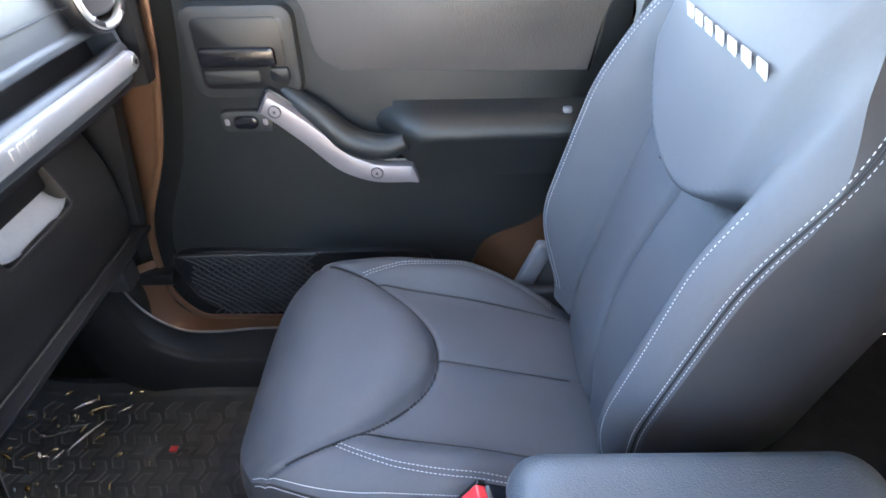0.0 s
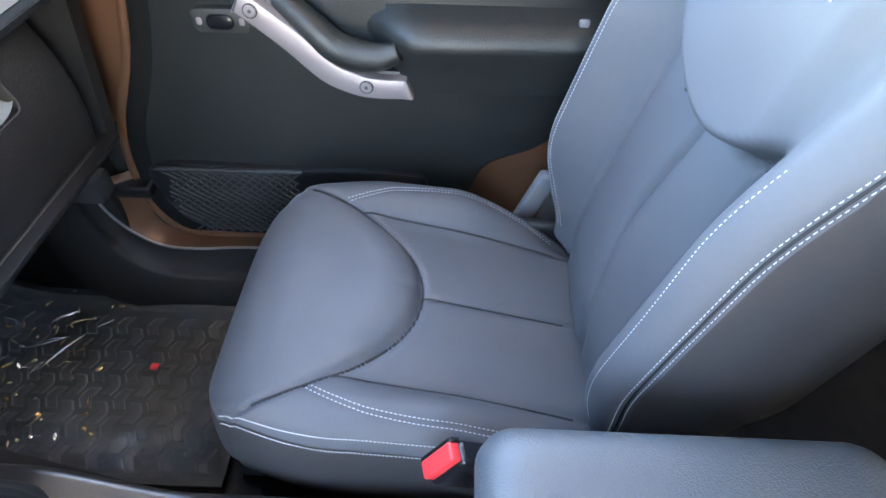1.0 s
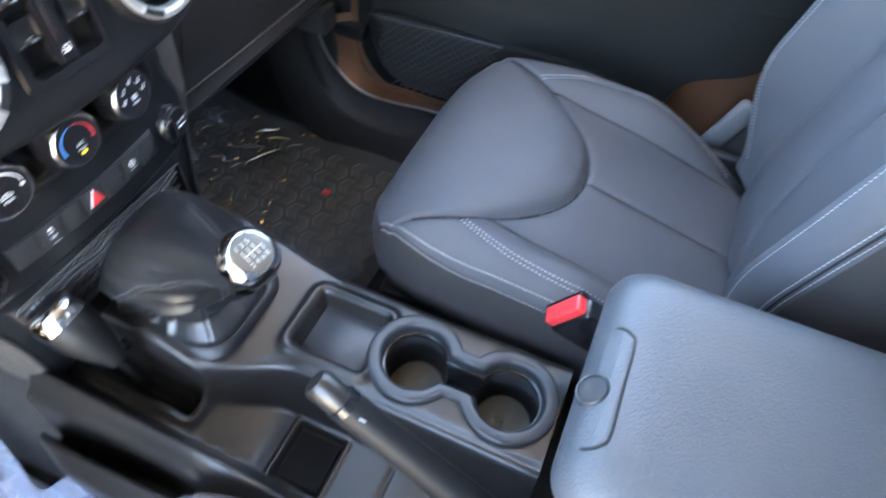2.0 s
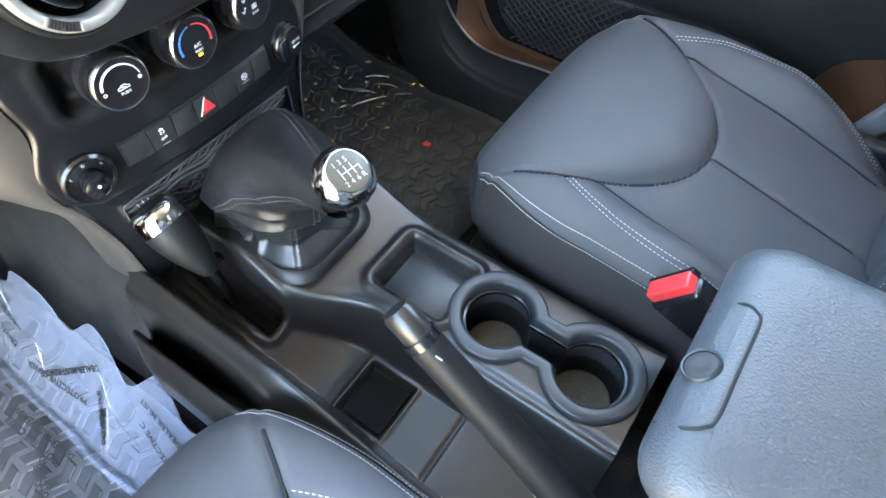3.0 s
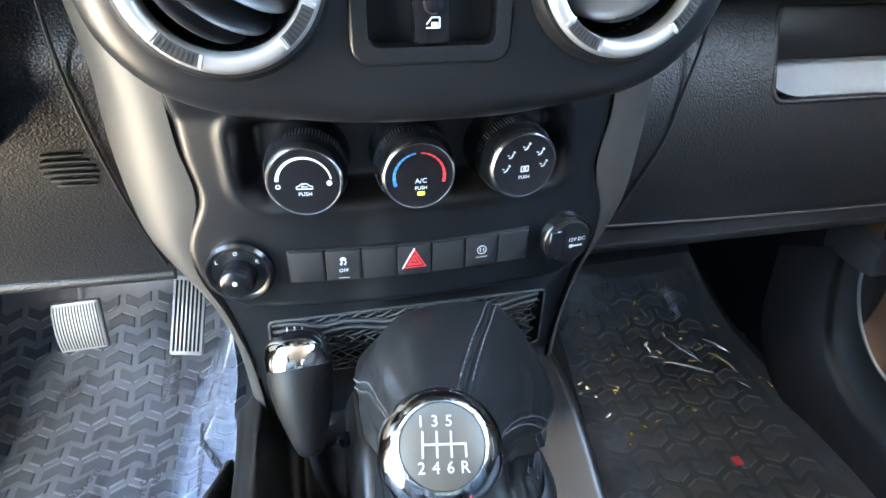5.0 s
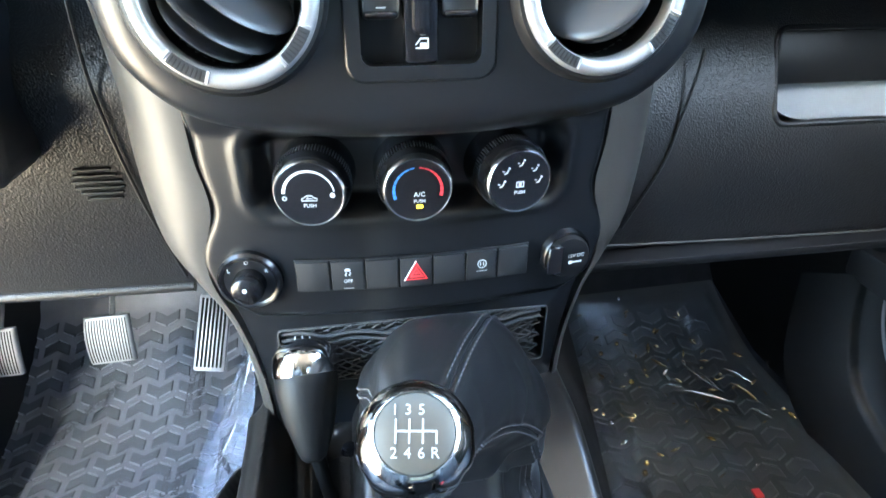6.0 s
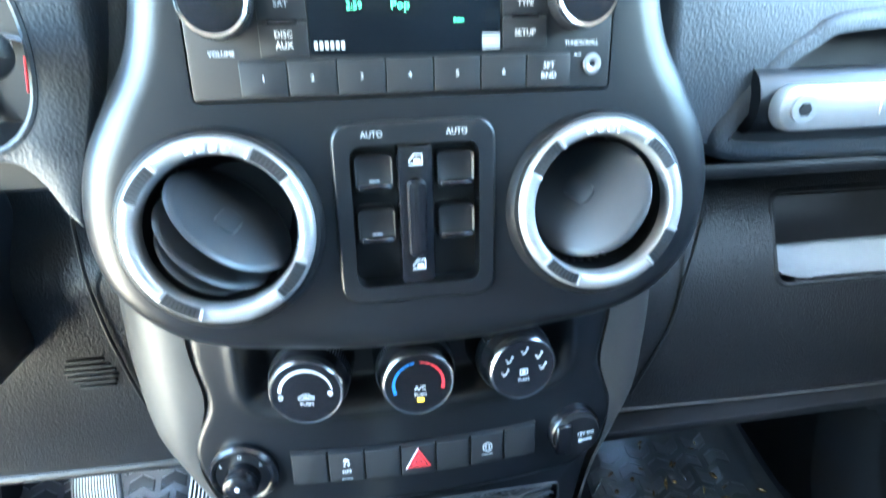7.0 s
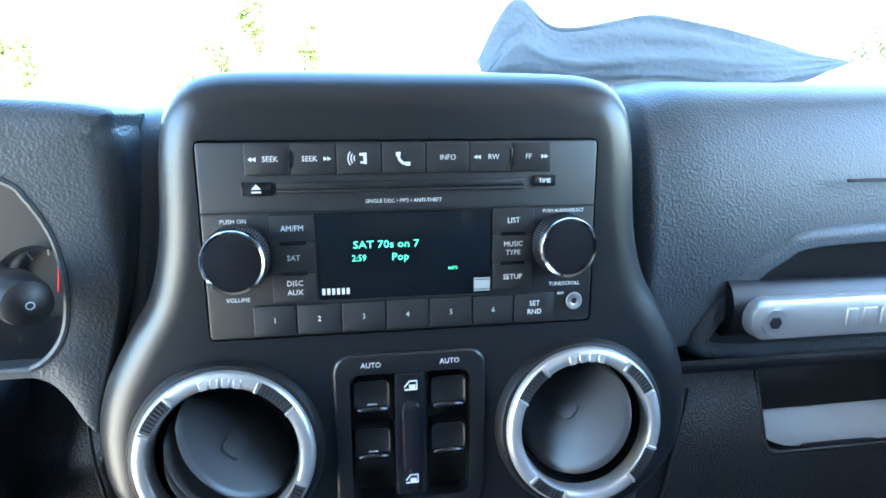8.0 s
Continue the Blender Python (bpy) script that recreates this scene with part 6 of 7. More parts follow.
# cup holder insert: two wells joined by a notch
def cup_outline(grow):
    out = []
    r = CUP_R + grow
    neck = .0165 + grow * .8
    for cy, sg in ((CUPS[0][1], 1), (CUPS[1][1], -1)):
        a0 = math.degrees(math.asin(neck / r))
        span = 360 - 2 * a0
        for k in range(33):
            a = radians(-90 + a0 + span * k / 32) if sg == 1 else radians(90 + a0 + span * k / 32)
            out.append((.0665 + r * math.cos(a), cy + r * math.sin(a)))
    return out


ins = []
for g, z in ((.0190, .296), (.0186, .3030), (.0172, .3058), (.0145, .3068), (.0060, .3066), (.0030, .3056), (.0012, .3030), (.0004, .298), (0.0, .235)):
    ins.append([(x, y, z) for x, y in cup_outline(g)])
cups = part("cup_holder", loft(ins, True, False), CONSOLE_GREY, console, "grey rimmed twin cup holder", sharp=60)
for cx, cy in CUPS:
    part("cup_well", lathe([(CUP_R, .262), (CUP_R - .001, .235), (CUP_R - .004, .222), (.001, .220)], 40, False), BLACK, cups, "dark cup well", at=pose(cx, cy, 0))
    part("cup_mat", lathe([(.001, .2225), (CUP_R - .006, .2225), (CUP_R - .005, .221), (.001, .2205)], 32, False), CUP_MAT, cups, "rubber disc in the cup well", at=pose(cx, cy, 0))
part("cup_bridge", rbox(.05, .045, .012, .003, 2, (.0665, .09, .238)), BLACK, cups)
part("cup_inner_rim", loft([[(x, y, z) for x, y in cup_outline(g)] for g, z in ((-.0005, .292), (-.0030, .291), (-.0034, .286), (-.0005, .284))], True, False), GLOSS_BLACK, cups)

# armrest lid and its box
bin_ = thing("console_bin", (0, 0, 0), "console storage bin with a padded grey vinyl armrest lid", "armrest")
LX0, LX1, LY0, LY1 = -.108, .100, -.338, -.024


def lid_rings():
    rings = []
    for z, d in ((.520, .020), (.526, .008), (.534, .002), (.544, 0.0), (.555, .002), (.565, .008), (.572, .018), (.5755, .030), (.5765, .05)):
        w, h = (LX1 - LX0) - 2 * d, (LY1 - LY0) - 2 * d
        line = rrect(w, h, max(.010, .030 - d * .3), 8, (LX0 + LX1) / 2, (LY0 + LY1) / 2)
        rings.append([(x, y, z + .003 * math.sin((y - LY0) * 9)) for x, y in line])
    return rings


part("armrest_lid", loft(lid_rings()), ARMREST, bin_, "padded grained armrest lid", sharp=70)
part("bin_body", loft([[(x, y, z) for x, y in rrect(.170 - 2 * d, .270 - 2 * d, .025, 6, -.004, -.195)] for z, d in ((.514, 0), (.50, .001), (.30, .004), (.04, .008))]), CONSOLE, bin_, "black bin body")
def lid_top(x, y):
    """Height of the lid's padded top towards its rounded front edge."""
    d = clamp(LY1 - y, .0005, .05)
    z = np.interp(d, (.0, .002, .008, .018, .030, .05), (.544, .555, .565, .572, .5755, .5765))
    return float(z) + .003 * math.sin((y - LY0) * 9)


def latch_surface(a, b):
    x = -.021 + (a - .5) * (.098 - .012 * abs(b - .5))
    y = LY1 - .0005 - .026 * b
    e = min(a, 1 - a, 1 - b) * 6
    return (x, y - .0004, lid_top(x, y) + .0012 * ease(e, 0, .4))


lt = part("latch_plate", sheet_grid(latch_surface, 24, 14), ARMREST, bin_, "smooth latch plate let into the lid's front edge")
lid_seam = smooth_line([latch_surface(*q) for q in ((0, .02), (0, .5), (.03, .85), (.12, 1.0), (.5, 1.0), (.88, 1.0), (.97, .85), (1, .5), (1, .02))], 6)
part("lid_seam", tube(lid_seam, .0012, 6), SEAM, bin_, "dark seam round the latch plate")
BTN = pose(-.026, LY1 - .0085, lid_top(-.026, LY1 - .0085) + .0012, -38, 0, 0)
part("latch_button", lathe([(.0102, -.004), (.0102, .0006), (.0085, .0012), (.0050, .0005), (.0001, .0002)], 32, False), TRIM_DARK, lt, "round latch button", at=BTN)
part("latch_ring", lathe([(.0104, -.003), (.0106, .0014), (.0118, .0018), (.0126, .0006), (.0128, -.003)], 32, False), CONSOLE_GREY, lt, "thin bright ring", at=BTN)

# parking brake lever
pb = thing("parking_brake", (0, 0, 0), "black parking brake lever with a grey push button, pulled up", "brake lever")
tip, heel = Vector((-.093, .140, .536)), Vector((-.103, -.075, .375))
ax = (heel - tip).normalized()
part("lever_grip", tube([tip + ax * .012, tip + ax * .03, tip + ax * .08, tip + ax * .14, heel], lambda k: .0135 + .0045 * k - .002 * math.sin(3.1 * k), 20, 1.2), HANDLE, pb, "black moulded grip", sharp=60)
part("release_button", tube([tip - ax * .016, tip - ax * .012, tip + ax * .004, tip + ax * .014], lambda k: .0098 + .002 * min(1, k * 4), 16, 1.15), CONSOLE, pb, "dark grey push button")
part("button_collar", tube([tip + ax * .009, tip + ax * .016], .0140, 20, 1.2), GLOSS_BLACK, pb)
part("grip_mark", rbox(.0014, .006, .0012, .0005, 1), PRINT_GREY, pb, at=Matrix.Translation(tip + ax * .035 + Vector((-.006, -.002, .018))))
part("lever_gaiter", tube([heel - ax * .04 + Vector((0, 0, -.02)), heel + Vector((0, 0, -.05)), heel + ax * .04 + Vector((0, -.02, -.09))], lambda k: .03 + .012 * k, 16), RUBBER, pb, "black rubber gaiter")

# gear lever with leather boot
KN = Vector((-.020, .255, .5565))
KTILT = pose(0, 0, 0, 30, -3, 4)
gear = thing("gear_lever", (0, 0, 0), "manual gear lever with chrome knob and wrinkled black leather boot", "gear lever")


BOOT_N = 200
BOOT_ROWS = 150


def profile_at(t, pairs):
    return float(np.interp(t, [p[0] for p in pairs], [p[1] for p in pairs]))


# seams: degrees round the boot against the way up from the frame to the knob
BOOT_SEAMS = (((0, 52), (.7, 54), (1, 64)),
              ((0, 314), (1, 318)),
              ((0, 143), (.2, 153), (.35, 167), (.6, 192), (1, 190)),
              ((0, 226), (.2, 234), (.3, 246), (.5, 254), (1, 262)))
# folds: the way up against degrees, height, softness above and below
BOOT_FOLDS = ((((140, .30), (165, .34), (200, .39), (225, .475), (248, .465), (285, .41)), .0105, .085, .020),
              (((172, .19), (190, .255), (205, .265), (225, .305), (240, .295), (258, .25)), .0100, .055, .017),
              (((148, .40), (170, .42), (195, .47), (225, .56)), .0026, .020, .016),
              (((185, .40), (205, .43), (228, .50)), .0022, .018, .012),
              (((240, .14), (262, .115), (285, .065), (300, .06)), .0060, .050, .016),
              (((268, .20), (285, .23), (305, .22), (330, .20)), .0050, .040, .020),
              (((330, .36), (345, .33), (372, .34)), .0050, .050, .028),
              (((325, .62), (345, .60), (365, .63)), .0028, .030, .020),
              (((18, .50), (36, .54), (50, .60)), .0022, .024, .016),
              (((150, .10), (165, .13), (178, .11)), .0055, .030, .014))
# pleats that run up and down: degrees, lower and upper end, height, half width
BOOT_PLEATS = ((196, .02, .20, .0050, 4.0), (181, .04, .24, .0045, 3.5), (160, .03, .22, .0050, 4.0),
               (291, .03, .26, .0050, 3.5), (303, .04, .22, .0040, 3.0), (268, .02, .13, .0026, 4.0), (335, .10, .30, .0030, 5.0))


def boot_ring(t):
    """From the frame on the console to the neck under the knob: taut in front, gathered in folds on the near side."""
    p0, p1, p2 = Vector((.019, .432, .338)), Vector((.032, .438, .480)), Vector((-.017, .278, .508))
    c = p0 * (1 - t) ** 2 + 2 * p1 * t * (1 - t) + p2 * t * t
    w = profile_at(t, ((0, .067), (.06, .066), (.14, .066), (.3, .068), (.5, .058), (.7, .043), (.86, .028), (1, .019)))
    l = profile_at(t, ((0, .088), (.06, .084), (.14, .078), (.3, .068), (.5, .055), (.7, .041), (.86, .027), (1, .019)))
    m = Matrix.Translation(c) @ pose(0, 0, 0, 56 * ease(t, .12, 1.0), 0, 0)
    sq = 3.6 - 1.4 * ease(t, 0, .8)
    mid = math.sin(math.pi * clamp(t))
    seams = [profile_at(t, g) for g in BOOT_SEAMS]
    ring = []
    for k in range(BOOT_N):
        deg = 360 * k / BOOT_N
        a = radians(deg)
        ca, sa = math.cos(a), math.sin(a)
        q = (abs(ca) ** sq + abs(sa) ** sq) ** (-1 / sq)
        near = ease(-sa - .35 * ca, -.35, .9)        # the side towards the seats and the driver
        wob = noise.noise(Vector((ca * 1.3, sa * 1.3, t * 2.2 + 4)))
        fine = noise.noise(Vector((ca * 5, sa * 5, t * 14 + 9)))
        fall = 0.0
        for path, h, up, down in BOOT_FOLDS:
            for turn in (deg, deg + 360):
                if path[0][0] - 14 < turn < path[-1][0] + 14:
                    e = t - profile_at(turn, path)
                    edge = ease(turn, path[0][0] - 14, path[0][0] + 8) * (1 - ease(turn, path[-1][0] - 8, path[-1][0] + 14))
                    fall += h * edge * bell(e, up if e > 0 else down)
        out = fall - near * .013 * (1 - ease(t, .26, .42)) * ease(t, .02, .10)
        for d0, t0, t1, h, wide in BOOT_PLEATS:
            out += h * bell(deg - d0 - 14 * (t - t0), wide) * ease(t, t0 - .02, t0 + .05) * (1 - ease(t, t1 - .06, t1))
        out += (.0035 * wob + .0010 * fine * near) * mid
        for g in seams:
            e = abs((deg - g + 180) % 360 - 180) * radians(1) * (w + l) / 2
            out += .0030 * bell(e, .014) * mid + .0009 * bell(e - .0032, .0018) - .0012 * bell(e, .0012)
        p = m @ Vector((w * q * ca + out * ca * 1.15, l * q * sa + out * sa * 1.15, -.75 * fall))
        if p.y > .455:                                # pressed against the stack
            p.y = .455 + .018 * math.tanh((p.y - .455) / .018)
        ring.append(p)
    return ring


ROWS = [boot_ring(k / BOOT_ROWS) for k in range(BOOT_ROWS + 1)]
boot = part("gear_boot", loft(ROWS, True, False), LEATHER_BOOT, gear, "wrinkled black leather boot", sharp=80)


def on_boot(t, deg):
    """Point of the leather and the middle of its ring."""
    i = clamp(t) * BOOT_ROWS
    n = min(BOOT_ROWS - 1, int(i))
    k = deg / 360 * BOOT_N
    k0 = math.floor(k)
    ends = [r[k0 % BOOT_N].lerp(r[(k0 + 1) % BOOT_N], k - k0) for r in (ROWS[n], ROWS[n + 1])]
    return ends[0].lerp(ends[1], i - n), sum(ROWS[n], Vector()) / BOOT_N


for g in BOOT_SEAMS:
    part("boot_seam", tube([on_boot(.03 + .9 * k / 90, profile_at(.03 + .9 * k / 90, g))[0] for k in range(91)], .0005, 6), SEAM, boot, "dark sewn joint")
    for off in (-.0032, .0032):
        def seam_line(t, g=g, off=off):
            deg = profile_at(t, g)
            p, c = on_boot(t, deg)
            p, c = on_boot(t, deg + math.degrees(off / max(.015, (p - c).length)))
            return p, (p - c).normalized()
        part("boot_stitch", stitches(seam_line, .05, .90, 52, .0027, .0009, .0007), BOOT_THREAD, boot, "grey stitching")
part("boot_frame", loft([[(x, y, z + .10 * (y - .43)) for x, y in rrect(.126 + 2 * g, .172 + 2 * g, .040, 8, .019, .431)] for g, z in ((-.006, .338), (-.002, .347), (.002, .350), (.006, .348), (.010, .340))], True, False), BLACK, gear, "black boot frame")
KM = Matrix.Translation(KN) @ KTILT @ pose(0, 0, 0, 0, 0, -13)


def knob_ring(r, z, scallop):
    return [(r * (1 - scallop * abs(math.cos(5 * q)) ** 6) * math.cos(q), r * (1 - scallop * abs(math.cos(5 * q)) ** 6) * math.sin(q), z) for q in [2 * math.pi * k / 120 for k in range(120)]]


kb = part("shift_knob", loft([knob_ring(*p) for p in ((.010, -.050, 0), (.0125, -.045, 0), (.0165, -.038, .0), (.0215, -.030, .02), (.0252, -.022, .05), (.0270, -.0155, .06), (.0274, -.0125, .05), (.0270, -.0100, .02), (.0260, -.0068, .005), (.0245, -.0038, 0), (.0225, -.0014, 0), (.0203, .0004, 0), (.0188, .0014, 0), (.0180, .0017, 0), (.0175, .0012, 0), (.0172, .0002, 0))], True, False), CHROME, gear, "polished chrome knob with a scalloped rim", sharp=60, at=KM)
part("knob_neck", lathe([(.014, -.062), (.0155, -.052), (.014, -.044), (.011, -.042)], 40, False), BLACK, gear, "black knob collar", at=KM)
part("knob_disc", lathe([(.0175, .0008), (.0172, .0014), (.0130, .0030), (.0070, .0037), (.0001, .0040)], 56), DISC, kb, "grey gear pattern disc")
DX = (-.0082, -.0024, .0034, .0092)
for i, tx in enumerate("135"):
    lettering(tx, .0074, KNOB_PRINT, kb, pose(DX[i] - .0006, .0091, .0038) @ pose(0, 0, 0, -90, 0, 0), name="gear_number")
for i, tx in enumerate("246R"):
    lettering(tx, .0074, KNOB_PRINT, kb, pose(DX[i] - .0006, -.0091, .0038) @ pose(0, 0, 0, -90, 0, 0), name="gear_number")
for i in range(4):
    part("pattern_line", rbox(.0008, .0104 if i < 3 else .0052, .0005, 0, 1), KNOB_PRINT, kb, at=pose(DX[i], 0 if i < 3 else -.0026, .0041))
part("pattern_line", rbox(.0178, .0008, .0005, 0, 1), KNOB_PRINT, kb, at=pose(.0005, 0, .0041))

# second lever (transfer case)
tl = thing("transfer_lever", (0, 0, 0), "black transfer case lever with a chrome cap in its console slot", "lever")
top, base = Vector((-.099, .474, .431)), Vector((-.097, .405, .350))
d = (base - top).normalized()
part("lever_handle", tube([top + d * q for q in (.015, .020, .028, .038, .049, .060, .070, .078, .084, .087)], lambda k: (.0258, .0262, .0258, .0244, .0220, .0188, .0154, .0126, .0100, .0060)[min(9, int(k * 9 + .5))], 32), HANDLE, tl, "black tapered handle", sharp=80)
part("lever_top", tube([top + d * q for q in (-.0128, -.0126, -.0115, -.0090, -.0060)], lambda k: (.003, .0085, .0140, .0188, .0222)[min(4, int(k * 4 + .5))], 36), GLOSS_BLACK, tl, "dark top with the shift pattern", sharp=80)
part("chrome_cap", tube([top + d * q for q in (-.0068, -.0055, -.0025, .001, .006, .013, .017)], lambda k: (.0212, .0228, .0250, .0263, .0268, .0268, .0262)[min(6, int(k * 6 + .5))], 36), CHROME, tl, "chrome cap", sharp=80)
for k in range(3):
    part("pattern_bar", rbox(.0012, .0060, .0006, 0, 1), PRINT_GREY, tl, at=Matrix.Translation(top - d * .0130 + Vector((-.006 + .006 * k, 0, 0))) @ pose(0, 0, 0, 40, 0, 0))
part("lever_rod", tube([top + d * .070, base + Vector((.004, .018, -.02)), Vector((-.088, .432, .268))], .006, 12), RUBBER, tl, "black rod")
part("slot_boot", loft([[(x, y, z) for x, y in rrect(.032 - 2 * g, .124 - 2 * g, .015 - g * .8, 6, -.085, .424)] for g, z in ((0, .262), (.003, .271), (.006, .276), (.009, .277))]), RUBBER, tl, "rubber slot boot")
part("boot_screw", lathe([(.001, .006), (.006, .005), (.008, 0)], 20), GLOSS_BLACK, tl, at=pose(-.072, .452, .334))

# ---- footwells ----
def mat_surface(x, y):
    if y < .80:
        return .012
    return .012 + .9 * max(0, y - .80) ** 1.7 + .08 * max(0, y - .80)


def floor_mat(x0, x1, y0, y1, label, base_, material_, pads, seedn, high_):
    m = thing("floor_mat", (0, 0, 0), label, "floor mat", "floor mats")

    def surf(a, b):
        x, y = x0 + (x1 - x0) * a, y0 + (y1 - y0) * b
        e = min(a * (x1 - x0), (1 - a) * (x1 - x0), b * (y1 - y0), (1 - b) * (y1 - y0))
        return (x, y, mat_surface(x, y) + .012 * (1 - ease(e, .006, .022)))
    bm = sheet_grid(surf, 50, 60)
    bm.normal_update()
    bmesh.ops.solidify(bm, geom=list(bm.faces), thickness=.004)
    part("mat_base", bm, base_, m, sharp=60)
    col, pitch, half, amp, thick = .054, .031, .0222, .012, .0098

    def pad_mesh(flip):
        """A V-shaped pad with chamfered edges and a thin raised lip along its outer side."""
        bm = bmesh.new()
        ring = [(px, flip * (py + amp / 2)) for px, py in ((-half, -amp + thick), (0, thick), (half, -amp + thick), (half, -amp - thick), (0, -thick), (-half, -amp - thick))]
        low = [bm.verts.new((px, py, .0002)) for px, py in ring]
        high = [bm.verts.new((px * .90, py * .86, high_)) for px, py in ring]
        for k in range(6):
            bm.faces.new((low[(k + 1) % 6], low[k], high[k], high[(k + 1) % 6]))
        bm.faces.new((high[5], high[4], high[1], high[0]))
        bm.faces.new((high[4], high[3], high[2], high[1]))
        for p0, p1 in ((ring[0], ring[1]), (ring[1], ring[2])):
            p0, p1 = [tuple(u_ + (v_ - u_) * f for u_, v_ in zip(p0, p1)) for f in (.10, .90)]
            box = [bm.verts.new((px, py + oy, dz)) for dz in (.0008, high_ * 1.66) for (px, py), oy in ((p0, -.0004 * flip), (p1, -.0004 * flip), (p1, .0022 * flip), (p0, .0022 * flip))]
            lips = [bm.faces.new(box[4:])] + [bm.faces.new((box[k], box[(k + 1) % 4], box[4 + (k + 1) % 4], box[4 + k])) for k in range(4)]
            for f in lips:
                f.material_index = 1
        me = mesh_of(bm, pads, False)
        me.materials.append(material_)
        return me
    meshes = {1: pad_mesh(1), -1: pad_mesh(-1)}
    rnd = random.Random(seedn)
    j, y = 0, y0 + .045
    while y < y1 - .022:
        flip = -1 if j % 2 else 1
        x = x0 + .045 + (col / 2 if j % 2 else 0)
        slope = math.degrees(math.atan((mat_surface(x, y + .01) - mat_surface(x, y - .01)) / .02))
        while x < x1 - .04:
            part("tread_pad", meshes[flip], pads, m, at=pose(x, y, mat_surface(x, y), slope, 0, rnd.uniform(-.8, .8)))
            x += col
        y += pitch
        j += 1
    return m


# grooves darker and lips paler than the pads, to paint the relief's shading
floor_mat(.245, .625, .36, .98, "black rubber floor mat with tyre tread pattern in the passenger footwell", MAT_BLACK_BASE, MAT_BLACK, MAT_BLACK_PAD, 3, .0014)
floor_mat(-.72, -.225, .40, 1.08, "grey rubber floor mat with tyre tread pattern in the driver's footwell", MAT_BASE, MAT, MAT_PAD, 4, .0018)


def film_sheet(name, x0, x1, y0, y1, label, seedn, mat, amp, lift, nx=110, ny=130, scallop=.012):
    t = thing(name, (0, 0, 0), label, "plastic film", "protective films")

    def surf(a, b):
        x, y = x0 + (x1 - x0) * a, y0 + (y1 - y0) * b
        x += scallop * math.sin(b * 31 + seedn) * (1 - ease(a, 0, .10)) + scallop * .6 * math.sin(b * 23) * ease(a, .9, 1)
        y += scallop * math.sin(a * 37) * (1 - ease(b, 0, .10))
        n1 = noise.noise(Vector((x * 6, y * 6, seedn)))
        n2 = abs(noise.noise(Vector((x * 9 + 3, y * 6, seedn + 5))))
        n3 = noise.noise(Vector((x * 48, y * 40, seedn + 9)))
        e = min(a, 1 - a, b) * 4
        spot = bell(x - .47, .10) * bell(y - .80, .11) + bell(x - .30, .06) * bell(y - .90, .06)
        crease = max(0, 1 - 16 * abs(noise.noise(Vector((x * 13 + y * 6, y * 4 - x * 9, seedn + 40))))) + max(0, 1 - 18 * abs(noise.noise(Vector((x * 6 - y * 12, y * 8 + x * 5, seedn + 50)))))
        z = mat_surface(x, y) + lift + amp * (.5 + .5 * n1) - amp * .6 * n2 + amp * .05 * n3
        z += amp * .55 * max(0, 1 - 14 * abs(noise.noise(Vector((x * 4 + y * 2, y * 3 - x * 2, seedn + 20)))))
        z += amp * .5 * spot * crease
        z += amp * 1.1 * (1 - ease(e, 0, .35)) * (.5 + .5 * math.sin(a * 40 + b * 33))
        return (x, y, max(z, mat_surface(x, y) + .007))
    part("film", sheet_grid(surf, nx, ny), mat, t, sharp=30)
    return t


pf = film_sheet("protective_film", .285, .60, .405, .96, "clear crinkled plastic film over the passenger floor mat", 3, FILM, .006, .014)
df = film_sheet("protective_film", -.60, -.325, .42, .99, "clear printed plastic film over the driver's floor mat", 8, FILM_PRINTED, .0035, .010)


# loose milky border of the driver's film, standing up against the tunnel
def border(a, b):
    y = .38 + .60 * b
    reach = .98 + .13 * math.sin((y - .60) / .125 * 2 * math.pi)
    k = a * reach
    fold = noise.noise(Vector((a * 2.2, y * 8, 2))) * .016 + .003 * math.sin(y * 30 + a * 6)
    x = -.338 + .124 * k ** .9 + fold * .55 * (1 - .5 * a)
    z = .022 + (.115 + .30 * max(0, y - .58)) * k ** 1.5 + fold * .8 * math.sin(math.pi * min(1, a * 1.15)) + .012 * max(0, 1 - abs(a - .05) * 18)
    lim = -(.180 + .16 * max(0, y - .52))
    x = lim - .010 * math.log(1 + math.exp(clamp((lim - x) / .010, -30, 30)))
    z += .008 * max(0, 1 - abs(y - .60 - .05 * (a - .6)) * 55) * a
    return (x, y, z)


part("film_border", sheet_grid(border, 40, 170), FILM_MILKY, df, "milky folded edge of the film", sharp=60)
part("film_edge", tube([border(1.0, k / 120) for k in range(121)], .0005, 6), FILM_MILKY, df, "pale rolled edge of the film", sharp=80)
for a0, b0, a1, b1 in ((.12, .30, .55, .36), (.35, .22, .70, .44), (.60, .40, .95, .36), (.20, .55, .52, .66), (.55, .60, .92, .57), (.10, .70, .40, .80), (.45, .84, .80, .74), (.05, .45, .30, .47), (.66, .70, .95, .80)):
    part("film_crease", tube([Vector(border(a0 + (a1 - a0) * k / 16, b0 + (b1 - b0) * k / 16)) + Vector((0, 0, .0015)) for k in range(17)], lambda k: .0002 + .0004 * math.sin(math.pi * clamp(k)), 6), FILM_CREASE, df, "thin fold with its glint painted white or amber", sharp=80)
# milky hem of the passenger film
hem = smooth_line([(.318, .86, 0), (.305, .80, 0), (.288, .658, 0), (.270, .54, 0), (.262, .45, 0), (.272, .408, 0), (.33, .398, 0), (.42, .405, 0), (.52, .400, 0)], 16)


